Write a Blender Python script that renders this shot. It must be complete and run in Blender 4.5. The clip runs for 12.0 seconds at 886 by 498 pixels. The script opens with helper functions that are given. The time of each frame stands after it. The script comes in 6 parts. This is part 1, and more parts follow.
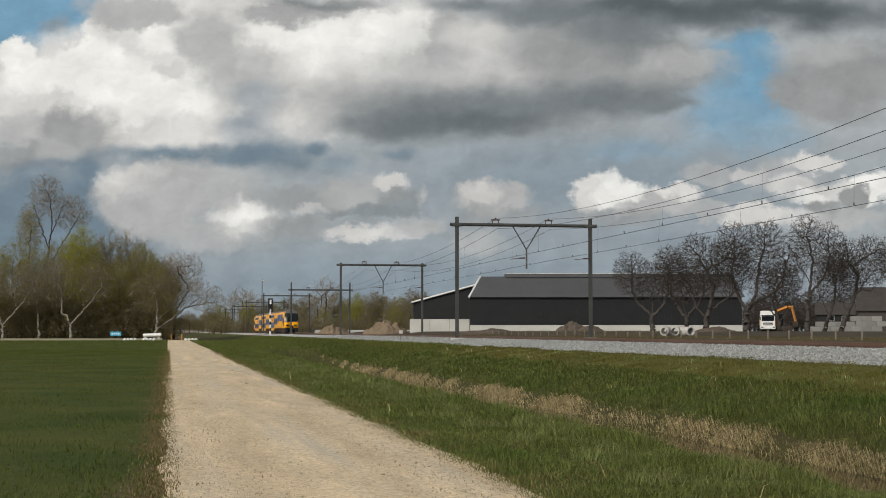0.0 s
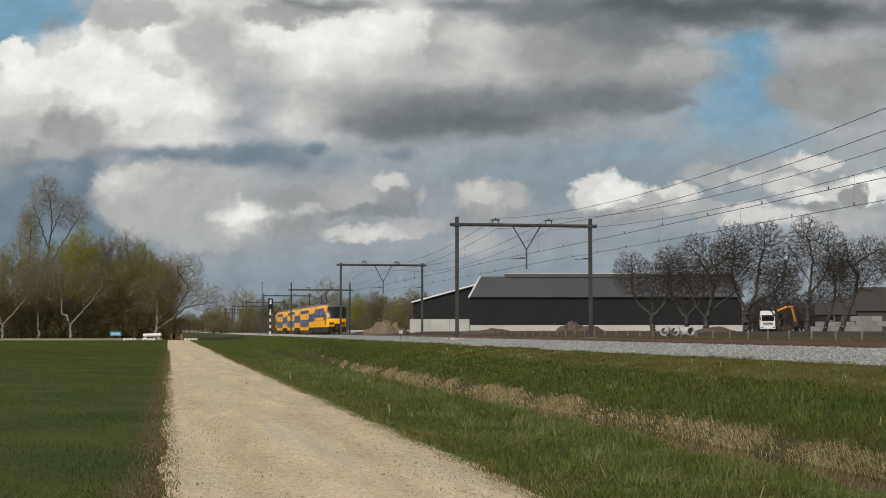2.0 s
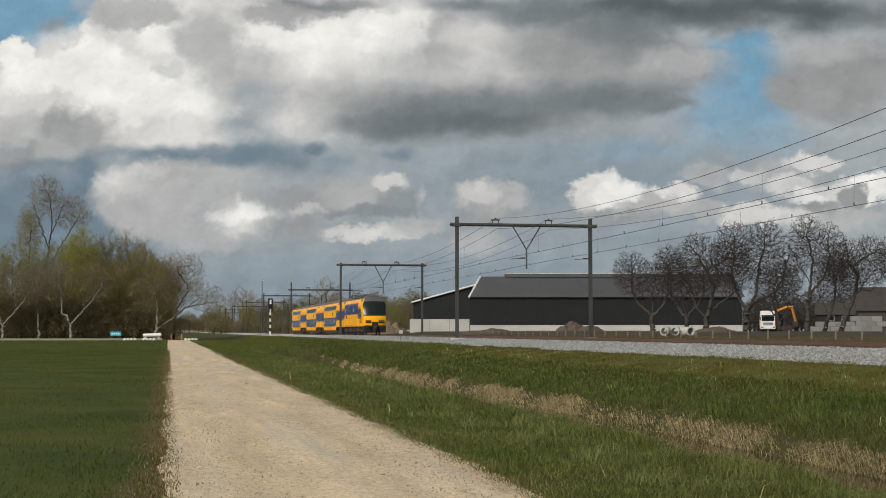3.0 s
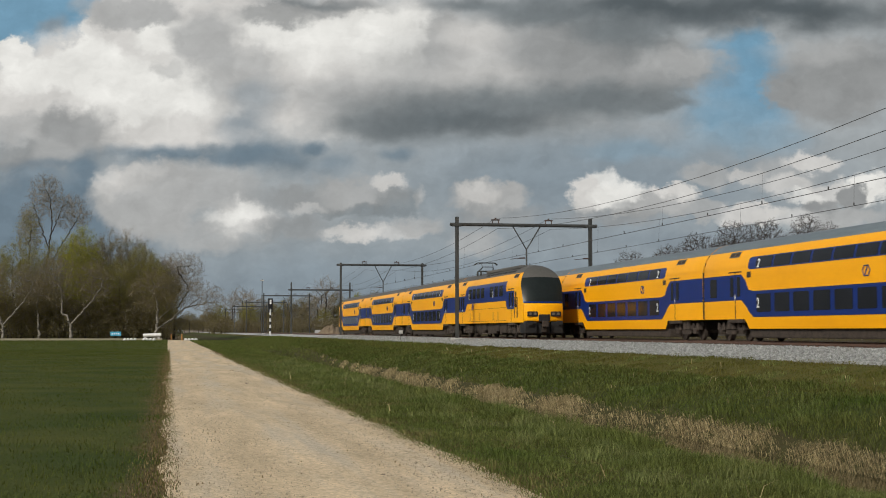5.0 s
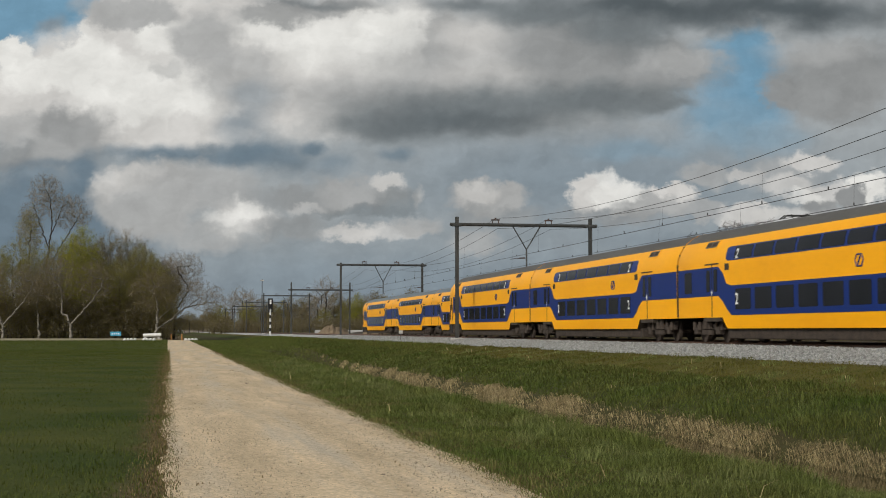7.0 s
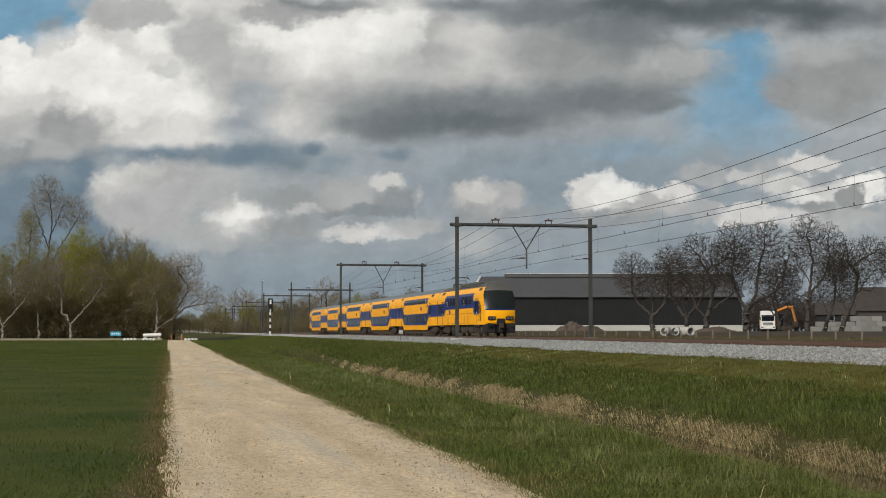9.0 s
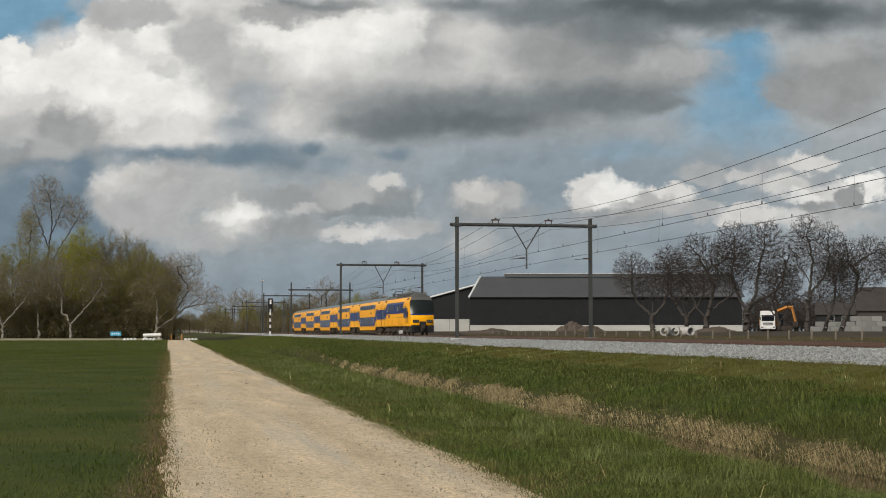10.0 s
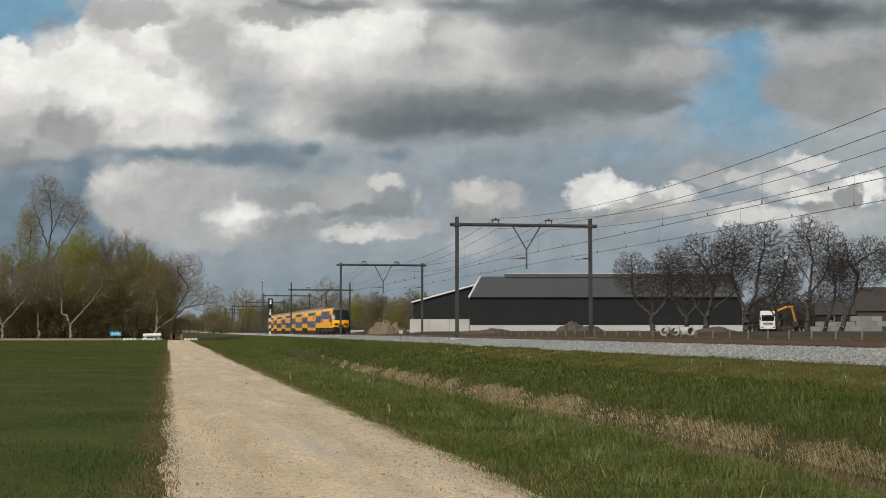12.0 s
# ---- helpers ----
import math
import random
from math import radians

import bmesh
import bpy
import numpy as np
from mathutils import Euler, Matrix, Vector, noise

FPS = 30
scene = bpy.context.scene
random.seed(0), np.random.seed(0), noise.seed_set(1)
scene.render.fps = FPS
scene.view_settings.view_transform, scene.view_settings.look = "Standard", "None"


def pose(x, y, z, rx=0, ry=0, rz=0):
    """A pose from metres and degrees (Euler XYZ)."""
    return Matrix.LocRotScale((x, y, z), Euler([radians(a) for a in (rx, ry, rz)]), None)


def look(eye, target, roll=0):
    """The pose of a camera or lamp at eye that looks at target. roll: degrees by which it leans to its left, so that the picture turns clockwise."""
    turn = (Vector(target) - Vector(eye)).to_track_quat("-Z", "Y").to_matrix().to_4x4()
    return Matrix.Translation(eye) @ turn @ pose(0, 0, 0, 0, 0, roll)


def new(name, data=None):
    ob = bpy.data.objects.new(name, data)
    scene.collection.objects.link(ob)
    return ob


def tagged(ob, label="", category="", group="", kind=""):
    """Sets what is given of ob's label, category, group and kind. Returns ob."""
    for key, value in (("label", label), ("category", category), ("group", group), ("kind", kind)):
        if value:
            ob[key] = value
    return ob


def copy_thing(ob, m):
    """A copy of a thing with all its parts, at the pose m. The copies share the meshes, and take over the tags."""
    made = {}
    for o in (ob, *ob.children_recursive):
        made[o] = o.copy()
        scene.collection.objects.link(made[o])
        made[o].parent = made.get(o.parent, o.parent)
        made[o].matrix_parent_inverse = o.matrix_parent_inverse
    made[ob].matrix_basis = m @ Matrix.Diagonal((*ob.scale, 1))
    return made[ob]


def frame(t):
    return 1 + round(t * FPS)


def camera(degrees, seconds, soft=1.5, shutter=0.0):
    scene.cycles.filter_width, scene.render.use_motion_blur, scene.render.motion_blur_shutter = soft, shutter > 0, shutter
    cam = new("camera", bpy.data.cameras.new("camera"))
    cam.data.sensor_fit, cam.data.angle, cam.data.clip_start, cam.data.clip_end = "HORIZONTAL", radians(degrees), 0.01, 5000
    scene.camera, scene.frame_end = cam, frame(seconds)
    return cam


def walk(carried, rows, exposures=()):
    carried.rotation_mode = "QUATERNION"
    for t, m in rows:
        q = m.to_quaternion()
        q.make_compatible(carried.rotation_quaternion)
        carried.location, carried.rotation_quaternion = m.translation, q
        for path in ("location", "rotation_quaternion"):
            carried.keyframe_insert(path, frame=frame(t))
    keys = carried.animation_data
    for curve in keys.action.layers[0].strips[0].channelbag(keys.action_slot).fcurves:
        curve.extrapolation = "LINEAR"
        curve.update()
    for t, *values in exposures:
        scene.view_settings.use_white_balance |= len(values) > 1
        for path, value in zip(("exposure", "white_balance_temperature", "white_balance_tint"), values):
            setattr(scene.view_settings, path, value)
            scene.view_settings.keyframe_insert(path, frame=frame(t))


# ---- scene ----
# Rails run along +Y; the gravel road lies at z = 0, the rails at RAIL.
EYE = (0.0, 0.0, 1.60)
HEADING, PITCH, FOV = 10.57, 3.19, 33.5
RAIL = 1.14
TRACK_NEAR, TRACK_FAR = 23.0, 27.0
cam = camera(FOV, 12.0, soft=1.0, shutter=0.1)
CAM_POSE = pose(*EYE, 90 + PITCH, 0, -HEADING)
walk(cam, [(0.0, CAM_POSE), (12.0, CAM_POSE)], exposures=[(0.0, 0.0), (3.2, 0.0), (5.0, -0.1), (6.5, -0.16), (7.4, -0.14), (8.8, -0.04), (12.0, 0.0)])

# ---- light ----
SUN_DIR = Vector((-1.0, -0.9, 0.80)).normalized()
world = bpy.data.worlds.new("sky")
scene.world = world
world.use_nodes = True
wn, wl = world.node_tree.nodes, world.node_tree.links
sky = wn.new("ShaderNodeTexSky")
sky.sky_type = "NISHITA"
sky.sun_disc = False
sky.sun_elevation = math.asin(SUN_DIR.z)
sky.sun_rotation = math.atan2(SUN_DIR.x, SUN_DIR.y)
sky.dust_density = 2.0
veil = wn.new("ShaderNodeHueSaturation")
veil.inputs["Saturation"].default_value = 0.2
wl.new(sky.outputs[0], veil.inputs["Color"])
wl.new(veil.outputs[0], wn["Background"].inputs[0])
wn["Background"].inputs[1].default_value = 0.10
sun = new("sun", bpy.data.lights.new("sun", "SUN"))
sun.data.energy, sun.data.angle, sun.data.color = 2.6, radians(0.6), (1.0, 0.94, 0.84)
sun.matrix_world = look(SUN_DIR * 300, (0, 0, 0))
# ---- materials ----
def srgb(r, g, b):
    def f(c):
        c /= 255
        return c / 12.92 if c <= 0.04045 else ((c + 0.055) / 1.055) ** 2.4
    return (f(r), f(g), f(b), 1)


def material(name, a, b=None, scale=4.0, rough=0.7, metal=0.0, bump=0.0, bump_scale=None, fine=0.25, stretch=(1, 1, 1),
             per_object=0.0, per_island=0.0, coords="Object", spec=0.5, through_light=0.0):
    """Two base colours mixed by coarse and fine noise, with relief; colours also vary per object or per island."""
    m = bpy.data.materials.new(name)
    m.use_nodes = True
    n, l = m.node_tree.nodes, m.node_tree.links
    p = n["Principled BSDF"]
    p.inputs["Roughness"].default_value = rough
    p.inputs["Metallic"].default_value = metal
    p.inputs["Specular IOR Level"].default_value = spec
    b = b or tuple(c * 0.8 for c in a[:3])
    tc = n.new("ShaderNodeTexCoord")
    mp = n.new("ShaderNodeMapping")
    mp.inputs["Scale"].default_value = stretch
    l.new(tc.outputs[coords], mp.inputs[0])
    n1 = n.new("ShaderNodeTexNoise")
    n1.inputs["Scale"].default_value, n1.inputs["Detail"].default_value = scale, 6
    n2 = n.new("ShaderNodeTexNoise")
    n2.inputs["Scale"].default_value, n2.inputs["Detail"].default_value = scale * 11, 4
    l.new(mp.outputs[0], n1.inputs["Vector"])
    l.new(mp.outputs[0], n2.inputs["Vector"])
    ramp = n.new("ShaderNodeMapRange")
    ramp.inputs[1].default_value, ramp.inputs[2].default_value = 0.32, 0.68
    mixf = n.new("ShaderNodeMix")
    mixf.inputs[0].default_value = fine
    l.new(n1.outputs[0], mixf.inputs[2])
    l.new(n2.outputs[0], mixf.inputs[3])
    l.new(mixf.outputs[0], ramp.inputs[0])
    col = n.new("ShaderNodeMix")
    col.data_type = "RGBA"
    col.inputs[6].default_value = (*a[:3], 1)
    col.inputs[7].default_value = (*b[:3], 1)
    l.new(ramp.outputs[0], col.inputs[0])
    out = col.outputs[2]
    if per_object or per_island:
        src = n.new("ShaderNodeObjectInfo").outputs["Random"] if per_object else n.new("ShaderNodeNewGeometry").outputs["Random Per Island"]
        amount = per_object or per_island
        mr = n.new("ShaderNodeMapRange")
        mr.inputs[3].default_value, mr.inputs[4].default_value = 1 - amount, 1 + amount
        l.new(src, mr.inputs[0])
        sc = n.new("ShaderNodeVectorMath")
        sc.operation = "SCALE"
        l.new(out, sc.inputs[0])
        l.new(mr.outputs[0], sc.inputs["Scale"])
        out = sc.outputs[0]
    l.new(out, p.inputs["Base Color"])
    if through_light:
        tr = n.new("ShaderNodeBsdfTranslucent")
        l.new(out, tr.inputs[0])
        mx = n.new("ShaderNodeMixShader")
        mx.inputs[0].default_value = through_light
        l.new(p.outputs[0], mx.inputs[1])
        l.new(tr.outputs[0], mx.inputs[2])
        l.new(mx.outputs[0], n["Material Output"].inputs[0])
    if bump:
        bn = n.new("ShaderNodeTexNoise")
        bn.inputs["Scale"].default_value, bn.inputs["Detail"].default_value = bump_scale or scale * 5, 5
        l.new(mp.outputs[0], bn.inputs["Vector"])
        bp = n.new("ShaderNodeBump")
        bp.inputs["Strength"].default_value, bp.inputs["Distance"].default_value = min(1, bump), 0.05 * max(1, bump)
        l.new(bn.outputs[0], bp.inputs["Height"])
        l.new(bp.outputs[0], p.inputs["Normal"])
    return m


M_STONES = material("roadside_stone", (0.52, 0.43, 0.30), (0.30, 0.26, 0.19), 5, 0.9, per_island=0.3)
M_WATER = material("ditch_water", (0.022, 0.018, 0.009), (0.035, 0.028, 0.014), 1.0, 0.04, bump=0.02, bump_scale=3, spec=0.4)
M_BALLAST = material("ballast_stone", (0.41, 0.42, 0.405), (0.14, 0.148, 0.142), 6, 0.9, bump=1.0, bump_scale=14, fine=0.6, per_island=0.35)
M_RUST = material("rusty_ballast", (0.13, 0.075, 0.05), (0.08, 0.055, 0.042), 3, 0.9, bump=0.8, fine=0.5)
M_RAIL = material("rail_steel", (0.16, 0.09, 0.06), (0.1, 0.06, 0.045), 5, 0.6, 0.4)
M_SLEEPER = material("concrete_sleeper", (0.28, 0.25, 0.22), (0.18, 0.15, 0.13), 4, 0.9, per_object=0.15)
M_STEEL = material("mast_steel", (0.068, 0.07, 0.066), (0.04, 0.042, 0.04), 3, 0.6, 0.3, stretch=(1, 1, 0.2))
M_WIRE = material("copper_wire", (0.05, 0.05, 0.048), (0.03, 0.03, 0.03), 3, 0.5, 0.5)
M_INSUL = material("insulator", (0.05, 0.035, 0.03), (0.08, 0.05, 0.04), 5, 0.3)
M_YELLOW = material("yellow_paint", (0.92, 0.42, 0.006), (0.82, 0.36, 0.006), 0.7, 0.35, fine=0.3, stretch=(1, 0.3, 1), spec=0.12)
M_HATCH = material("dull_yellow_paint", (0.72, 0.33, 0.012), (0.6, 0.28, 0.015), 1.5, 0.5, fine=0.4, spec=0.3)
M_BLUE = material("blue_paint", (0.006, 0.026, 0.165), (0.006, 0.022, 0.13), 0.7, 0.3, fine=0.3, spec=0.15)
M_ROOF = material("train_roof_grey", (0.105, 0.102, 0.092), (0.07, 0.068, 0.062), 0.8, 0.6, fine=0.4, stretch=(1, 0.3, 1))
M_ROOF_LIGHT = material("train_roof_blue_grey", (0.16, 0.2, 0.22), (0.11, 0.14, 0.16), 0.8, 0.55, fine=0.4, stretch=(1, 0.3, 1))
M_GLASS = material("tinted_glass", (0.008, 0.010, 0.013), (0.015, 0.017, 0.022), 0.6, 0.15, spec=0.1)
M_SCREEN = material("windscreen_glass", (0.012, 0.016, 0.016), (0.02, 0.026, 0.026), 0.6, 0.25, spec=0.12)
M_UNDER = material("underframe", (0.022, 0.019, 0.017), (0.085, 0.066, 0.052), 2.5, 0.85, fine=0.5, spec=0.2)
M_BLACK = material("black_plastic", (0.014, 0.014, 0.014), (0.022, 0.022, 0.022), 3, 0.6, spec=0.25)
M_WHITE = material("white_paint", (0.75, 0.75, 0.73), (0.62, 0.62, 0.6), 2, 0.5)
M_LAMP = material("lamp_glass", (0.14, 0.12, 0.09), (0.09, 0.08, 0.07), 5, 0.15)
M_CLAD = material("black_cladding", (0.012, 0.013, 0.014), (0.018, 0.019, 0.02), 0.5, 0.6, fine=0.4, spec=0.2)
M_SHEET = material("grey_roof_sheet", (0.075, 0.077, 0.08), (0.058, 0.06, 0.062), 0.25, 0.6, fine=0.3)
M_PLINTH = material("concrete_plinth", (0.48, 0.475, 0.44), (0.37, 0.365, 0.335), 0.4, 0.85, fine=0.4)
M_CONCRETE = material("concrete", (0.5, 0.49, 0.46), (0.36, 0.35, 0.33), 1.2, 0.9, fine=0.4, bump=0.3, per_object=0.12)
M_SAND = material("sand", (0.2, 0.15, 0.095), (0.13, 0.1, 0.066), 0.8, 0.95, bump=0.8, bump_scale=5, fine=0.5)
M_DIRT = material("dark_dirt", (0.1, 0.075, 0.055), (0.055, 0.044, 0.034), 0.9, 0.95, bump=1, bump_scale=4, fine=0.5)
M_BARK = material("bark", (0.06, 0.05, 0.042), (0.036, 0.031, 0.027), 2.0, 0.95, fine=0.5)
M_TWIG_DARK = material("dark_twig", (0.055, 0.043, 0.035), (0.036, 0.029, 0.024), 0.5, 0.95, per_island=0.25)
M_YARD_GRASS = material("yard_grass_blades", (0.115, 0.094, 0.045), (0.075, 0.066, 0.03), 0.3, 0.9, per_island=0.35, spec=0.2)
# Block grey is darkened in the base colour to stand in for partial shade.
M_BLOCK = material("shade_darkened_block", (0.25, 0.25, 0.235), (0.16, 0.16, 0.148), 0.8, 0.9, fine=0.4, bump=0.2, per_object=0.2)
M_YARD = material("yard_soil", (0.078, 0.06, 0.042), (0.045, 0.04, 0.026), 0.25, 0.95, bump=0.8, bump_scale=3, fine=0.5, spec=0.2)
M_BARK_PALE = material("pale_bark", (0.24, 0.22, 0.18), (0.11, 0.098, 0.078), 2.0, 0.9, fine=0.5)
M_TWIG = material("twig", (0.24, 0.205, 0.155), (0.16, 0.14, 0.11), 0.5, 0.95, per_island=0.25)
M_BUD_OLIVE = material("olive_buds", (0.30, 0.28, 0.075), (0.21, 0.195, 0.058), 0.25, 0.9, per_island=0.35, spec=0.2, through_light=0.6)
M_BUD_GREEN = material("spring_leaves", (0.34, 0.34, 0.05), (0.26, 0.255, 0.05), 0.25, 0.9, per_island=0.3, spec=0.2, through_light=0.6)
M_BUD_BROWN = material("brown_buds", (0.25, 0.21, 0.095), (0.18, 0.15, 0.07), 0.25, 0.9, per_island=0.35, spec=0.2, through_light=0.6)
M_WOOD = material("weathered_wood", (0.2, 0.17, 0.13), (0.12, 0.1, 0.08), 3, 0.9, stretch=(1, 1, 0.2))
M_ORANGE = material("machine_orange", (0.48, 0.2, 0.035), (0.38, 0.16, 0.03), 2, 0.5)
M_OLDROOF = material("weathered_dark_roof", (0.05, 0.042, 0.036), (0.03, 0.026, 0.023), 0.6, 0.85, fine=0.4, bump=0.3)
M_CYAN = material("blue_sheet", (0.03, 0.3, 0.45), (0.03, 0.24, 0.38), 2, 0.6)
M_BLADE = material("grass_blades", (0.092, 0.132, 0.024), (0.165, 0.178, 0.05), 0.4, 0.8, per_island=0.5, spec=0.25, through_light=0.3)
M_TUFT = material("tuft_blades", (0.13, 0.175, 0.045), (0.21, 0.22, 0.08), 0.5, 0.75, per_island=0.4, spec=0.3, through_light=0.3)
M_BANK = material("bank_grass_blades", (0.074, 0.114, 0.019), (0.135, 0.138, 0.036), 0.3, 0.8, per_island=0.5, spec=0.25, through_light=0.3)
M_MEADOW = material("meadow_blades", (0.062, 0.094, 0.014), (0.112, 0.118, 0.028), 0.3, 0.8, per_island=0.2, spec=0.2, through_light=0.3)
M_WORN = material("worn_grass_blades", (0.15, 0.115, 0.05), (0.19, 0.14, 0.07), 0.8, 0.85, per_island=0.35, spec=0.2)
M_OLD = material("old_grass_blades", (0.17, 0.145, 0.058), (0.11, 0.11, 0.032), 0.6, 0.85, per_island=0.4, spec=0.2)
M_TURF = material("turf_blades", (0.125, 0.108, 0.026), (0.078, 0.092, 0.018), 0.22, 0.85, per_island=0.35, spec=0.2, through_light=0.25)
M_TRACK = material("far_track", (0.36, 0.31, 0.22), (0.15, 0.14, 0.065), 0.22, 0.95, bump=0.4, bump_scale=8, fine=0.4)
M_DRY = material("dry_reed", (0.50, 0.405, 0.225), (0.33, 0.26, 0.13), 0.8, 0.9, per_island=0.5, spec=0.2)


def noise_of(n, l, src, scale, detail=5, stretch=(1, 1, 1), rough=0.55):
    mp = n.new("ShaderNodeMapping")
    mp.inputs["Scale"].default_value = stretch
    l.new(src, mp.inputs[0])
    t = n.new("ShaderNodeTexNoise")
    t.inputs["Scale"].default_value, t.inputs["Detail"].default_value, t.inputs["Roughness"].default_value = scale, detail, rough
    l.new(mp.outputs[0], t.inputs["Vector"])
    return t.outputs[0]


def ranged(n, l, src, a, b, lo=0.0, hi=1.0):
    r = n.new("ShaderNodeMapRange")
    r.inputs[1].default_value, r.inputs[2].default_value = a, b
    r.inputs[3].default_value, r.inputs[4].default_value = lo, hi
    l.new(src, r.inputs[0])
    return r.outputs[0]


def blend(n, l, fac, a, b):
    x = n.new("ShaderNodeMix")
    x.data_type = "RGBA"
    l.new(fac, x.inputs[0])
    for i, c in ((6, a), (7, b)):
        if isinstance(c, tuple):
            x.inputs[i].default_value = (*c[:3], 1)
        else:
            l.new(c, x.inputs[i])
    return x.outputs[2]


def shaded(name, rough):
    m = bpy.data.materials.new(name)
    m.use_nodes = True
    n, l = m.node_tree.nodes, m.node_tree.links
    p = n["Principled BSDF"]
    p.inputs["Roughness"].default_value, p.inputs["Specular IOR Level"].default_value = rough, 0.15
    return m, n, l, p, n.new("ShaderNodeTexCoord").outputs["Object"]


def relief_on(n, l, p, height, strength, distance):
    bp = n.new("ShaderNodeBump")
    bp.inputs["Strength"].default_value, bp.inputs["Distance"].default_value = strength, distance
    l.new(height, bp.inputs["Height"])
    l.new(bp.outputs[0], p.inputs["Normal"])


def ground_material():
    """Strips of soil and turf that lie along the road and the railway, with ragged borders."""
    m, n, l, p, at = shaded("field_and_verge", 0.95)
    sep = n.new("ShaderNodeSeparateXYZ")
    l.new(at, sep.inputs[0])
    wob = n.new("ShaderNodeMath")
    wob.operation = "MULTIPLY_ADD"
    l.new(noise_of(n, l, at, 0.9, 6, (1, 0.5, 1), 0.65), wob.inputs[0])
    wob.inputs[1].default_value = 1.4
    l.new(sep.outputs[0], wob.inputs[2])
    grain = ranged(n, l, noise_of(n, l, at, 3.0, 8, rough=0.65), 0.35, 0.65)
    col = blend(n, l, ranged(n, l, noise_of(n, l, at, 0.3, 7), 0.35, 0.65), (0.038, 0.058, 0.009), (0.072, 0.084, 0.017))
    for edge, fade, a, b in ((-0.32, 0.4, (0.16, 0.115, 0.062), (0.085, 0.07, 0.028)), (3.85, 0.5, (0.048, 0.064, 0.013), (0.09, 0.084, 0.026)), (7.2, 0.6, (0.05, 0.042, 0.018), (0.06, 0.06, 0.02)),
                             (12.0, 0.7, (0.036, 0.056, 0.011), (0.062, 0.07, 0.016)), (15.0, 1.2, (0.118, 0.098, 0.024), (0.072, 0.08, 0.018)), (18.0, 0.3, (0.13, 0.11, 0.07), (0.08, 0.075, 0.04))):
        col = blend(n, l, ranged(n, l, wob.outputs[0], 0.7 + edge - fade / 2, 0.7 + edge + fade / 2), col, blend(n, l, grain, a, b))
    l.new(col, p.inputs["Base Color"])
    relief_on(n, l, p, noise_of(n, l, at, 12, 6), 1.0, 0.05)
    return m


def gravel_material():
    """Rolled sandy gravel: warm sand, greyer stony drifts along the wheel tracks, small stones."""
    m, n, l, p, at = shaded("road_gravel", 0.95)
    sand = blend(n, l, ranged(n, l, noise_of(n, l, at, 1.4, 8, (1, 0.12, 1), 0.64), 0.36, 0.64), (0.72, 0.58, 0.392), (0.51, 0.41, 0.27))
    grey = blend(n, l, ranged(n, l, noise_of(n, l, at, 0.7, 7, (1.6, 0.1, 1), 0.62), 0.48, 0.64, 0, 0.8), sand, (0.52, 0.46, 0.36))
    dull = blend(n, l, ranged(n, l, noise_of(n, l, at, 2.2, 7, (1, 0.3, 1), 0.7), 0.56, 0.72, 0, 0.7), grey, (0.30, 0.245, 0.15))
    stone = n.new("ShaderNodeTexVoronoi")
    stone.inputs["Scale"].default_value = 30
    l.new(at, stone.inputs["Vector"])
    speck = n.new("ShaderNodeSeparateColor")
    l.new(stone.outputs["Color"], speck.inputs[0])
    var = n.new("ShaderNodeVectorMath")
    var.operation = "SCALE"
    l.new(dull, var.inputs[0])
    l.new(ranged(n, l, speck.outputs[0], 0, 1, 0.78, 1.2), var.inputs["Scale"])
    l.new(var.outputs[0], p.inputs["Base Color"])
    relief_on(n, l, p, noise_of(n, l, at, 22, 8, rough=0.7), 0.45, 0.04)
    return m


M_GROUND = ground_material()
M_GRAVEL = gravel_material()


# ---- mesh helpers ----
def part(name, bm, mat, parent=None, label="", smooth=False):
    me = bpy.data.meshes.new(name)
    bm.to_mesh(me)
    bm.free()
    for mm in (mat if isinstance(mat, (list, tuple)) else [mat]):
        me.materials.append(mm)
    if smooth:
        for p in me.polygons:
            p.use_smooth = True
    ob = new(name, me)
    if parent is not None:
        ob.parent = parent
    if label:
        tagged(ob, label)
    return ob


def raw(name, verts, faces, mat, parent=None, label="", smooth=False):
    me = bpy.data.meshes.new(name)
    me.from_pydata(verts, [], faces)
    for mm in (mat if isinstance(mat, (list, tuple)) else [mat]):
        me.materials.append(mm)
    if smooth:
        for p in me.polygons:
            p.use_smooth = True
    ob = new(name, me)
    if parent is not None:
        ob.parent = parent
    if label:
        tagged(ob, label)
    return ob


def box(bm, x0, x1, y0, y1, z0, z1, bevel=0.0):
    r = bmesh.ops.create_cube(bm, size=1, matrix=Matrix.LocRotScale(((x0 + x1) / 2, (y0 + y1) / 2, (z0 + z1) / 2), None, (x1 - x0, y1 - y0, z1 - z0)))
    if bevel:
        es = {e for v in r["verts"] for e in v.link_edges}
        bmesh.ops.bevel(bm, geom=list(es), offset=bevel, segments=2, affect="EDGES", profile=0.6)


def tube(bm, a, b, r0, r1=None, sides=8, caps=True):
    a, b = Vector(a), Vector(b)
    d = b - a
    m = Matrix.Translation((a + b) / 2) @ d.to_track_quat("Z", "Y").to_matrix().to_4x4()
    bmesh.ops.create_cone(bm, cap_ends=caps, segments=sides, radius1=r0, radius2=r0 if r1 is None else r1, depth=d.length, matrix=m)


def thing(name, label, category, m=None, group="", kind=""):
    ob = new(name)
    ob.empty_display_size = 0.2
    tagged(ob, label, category, group, kind)
    if m is not None:
        ob.matrix_basis = m
    return ob
# ---- ground ----
def smooth01(t):
    t = min(1.0, max(0.0, t))
    return t * t * (3 - 2 * t)


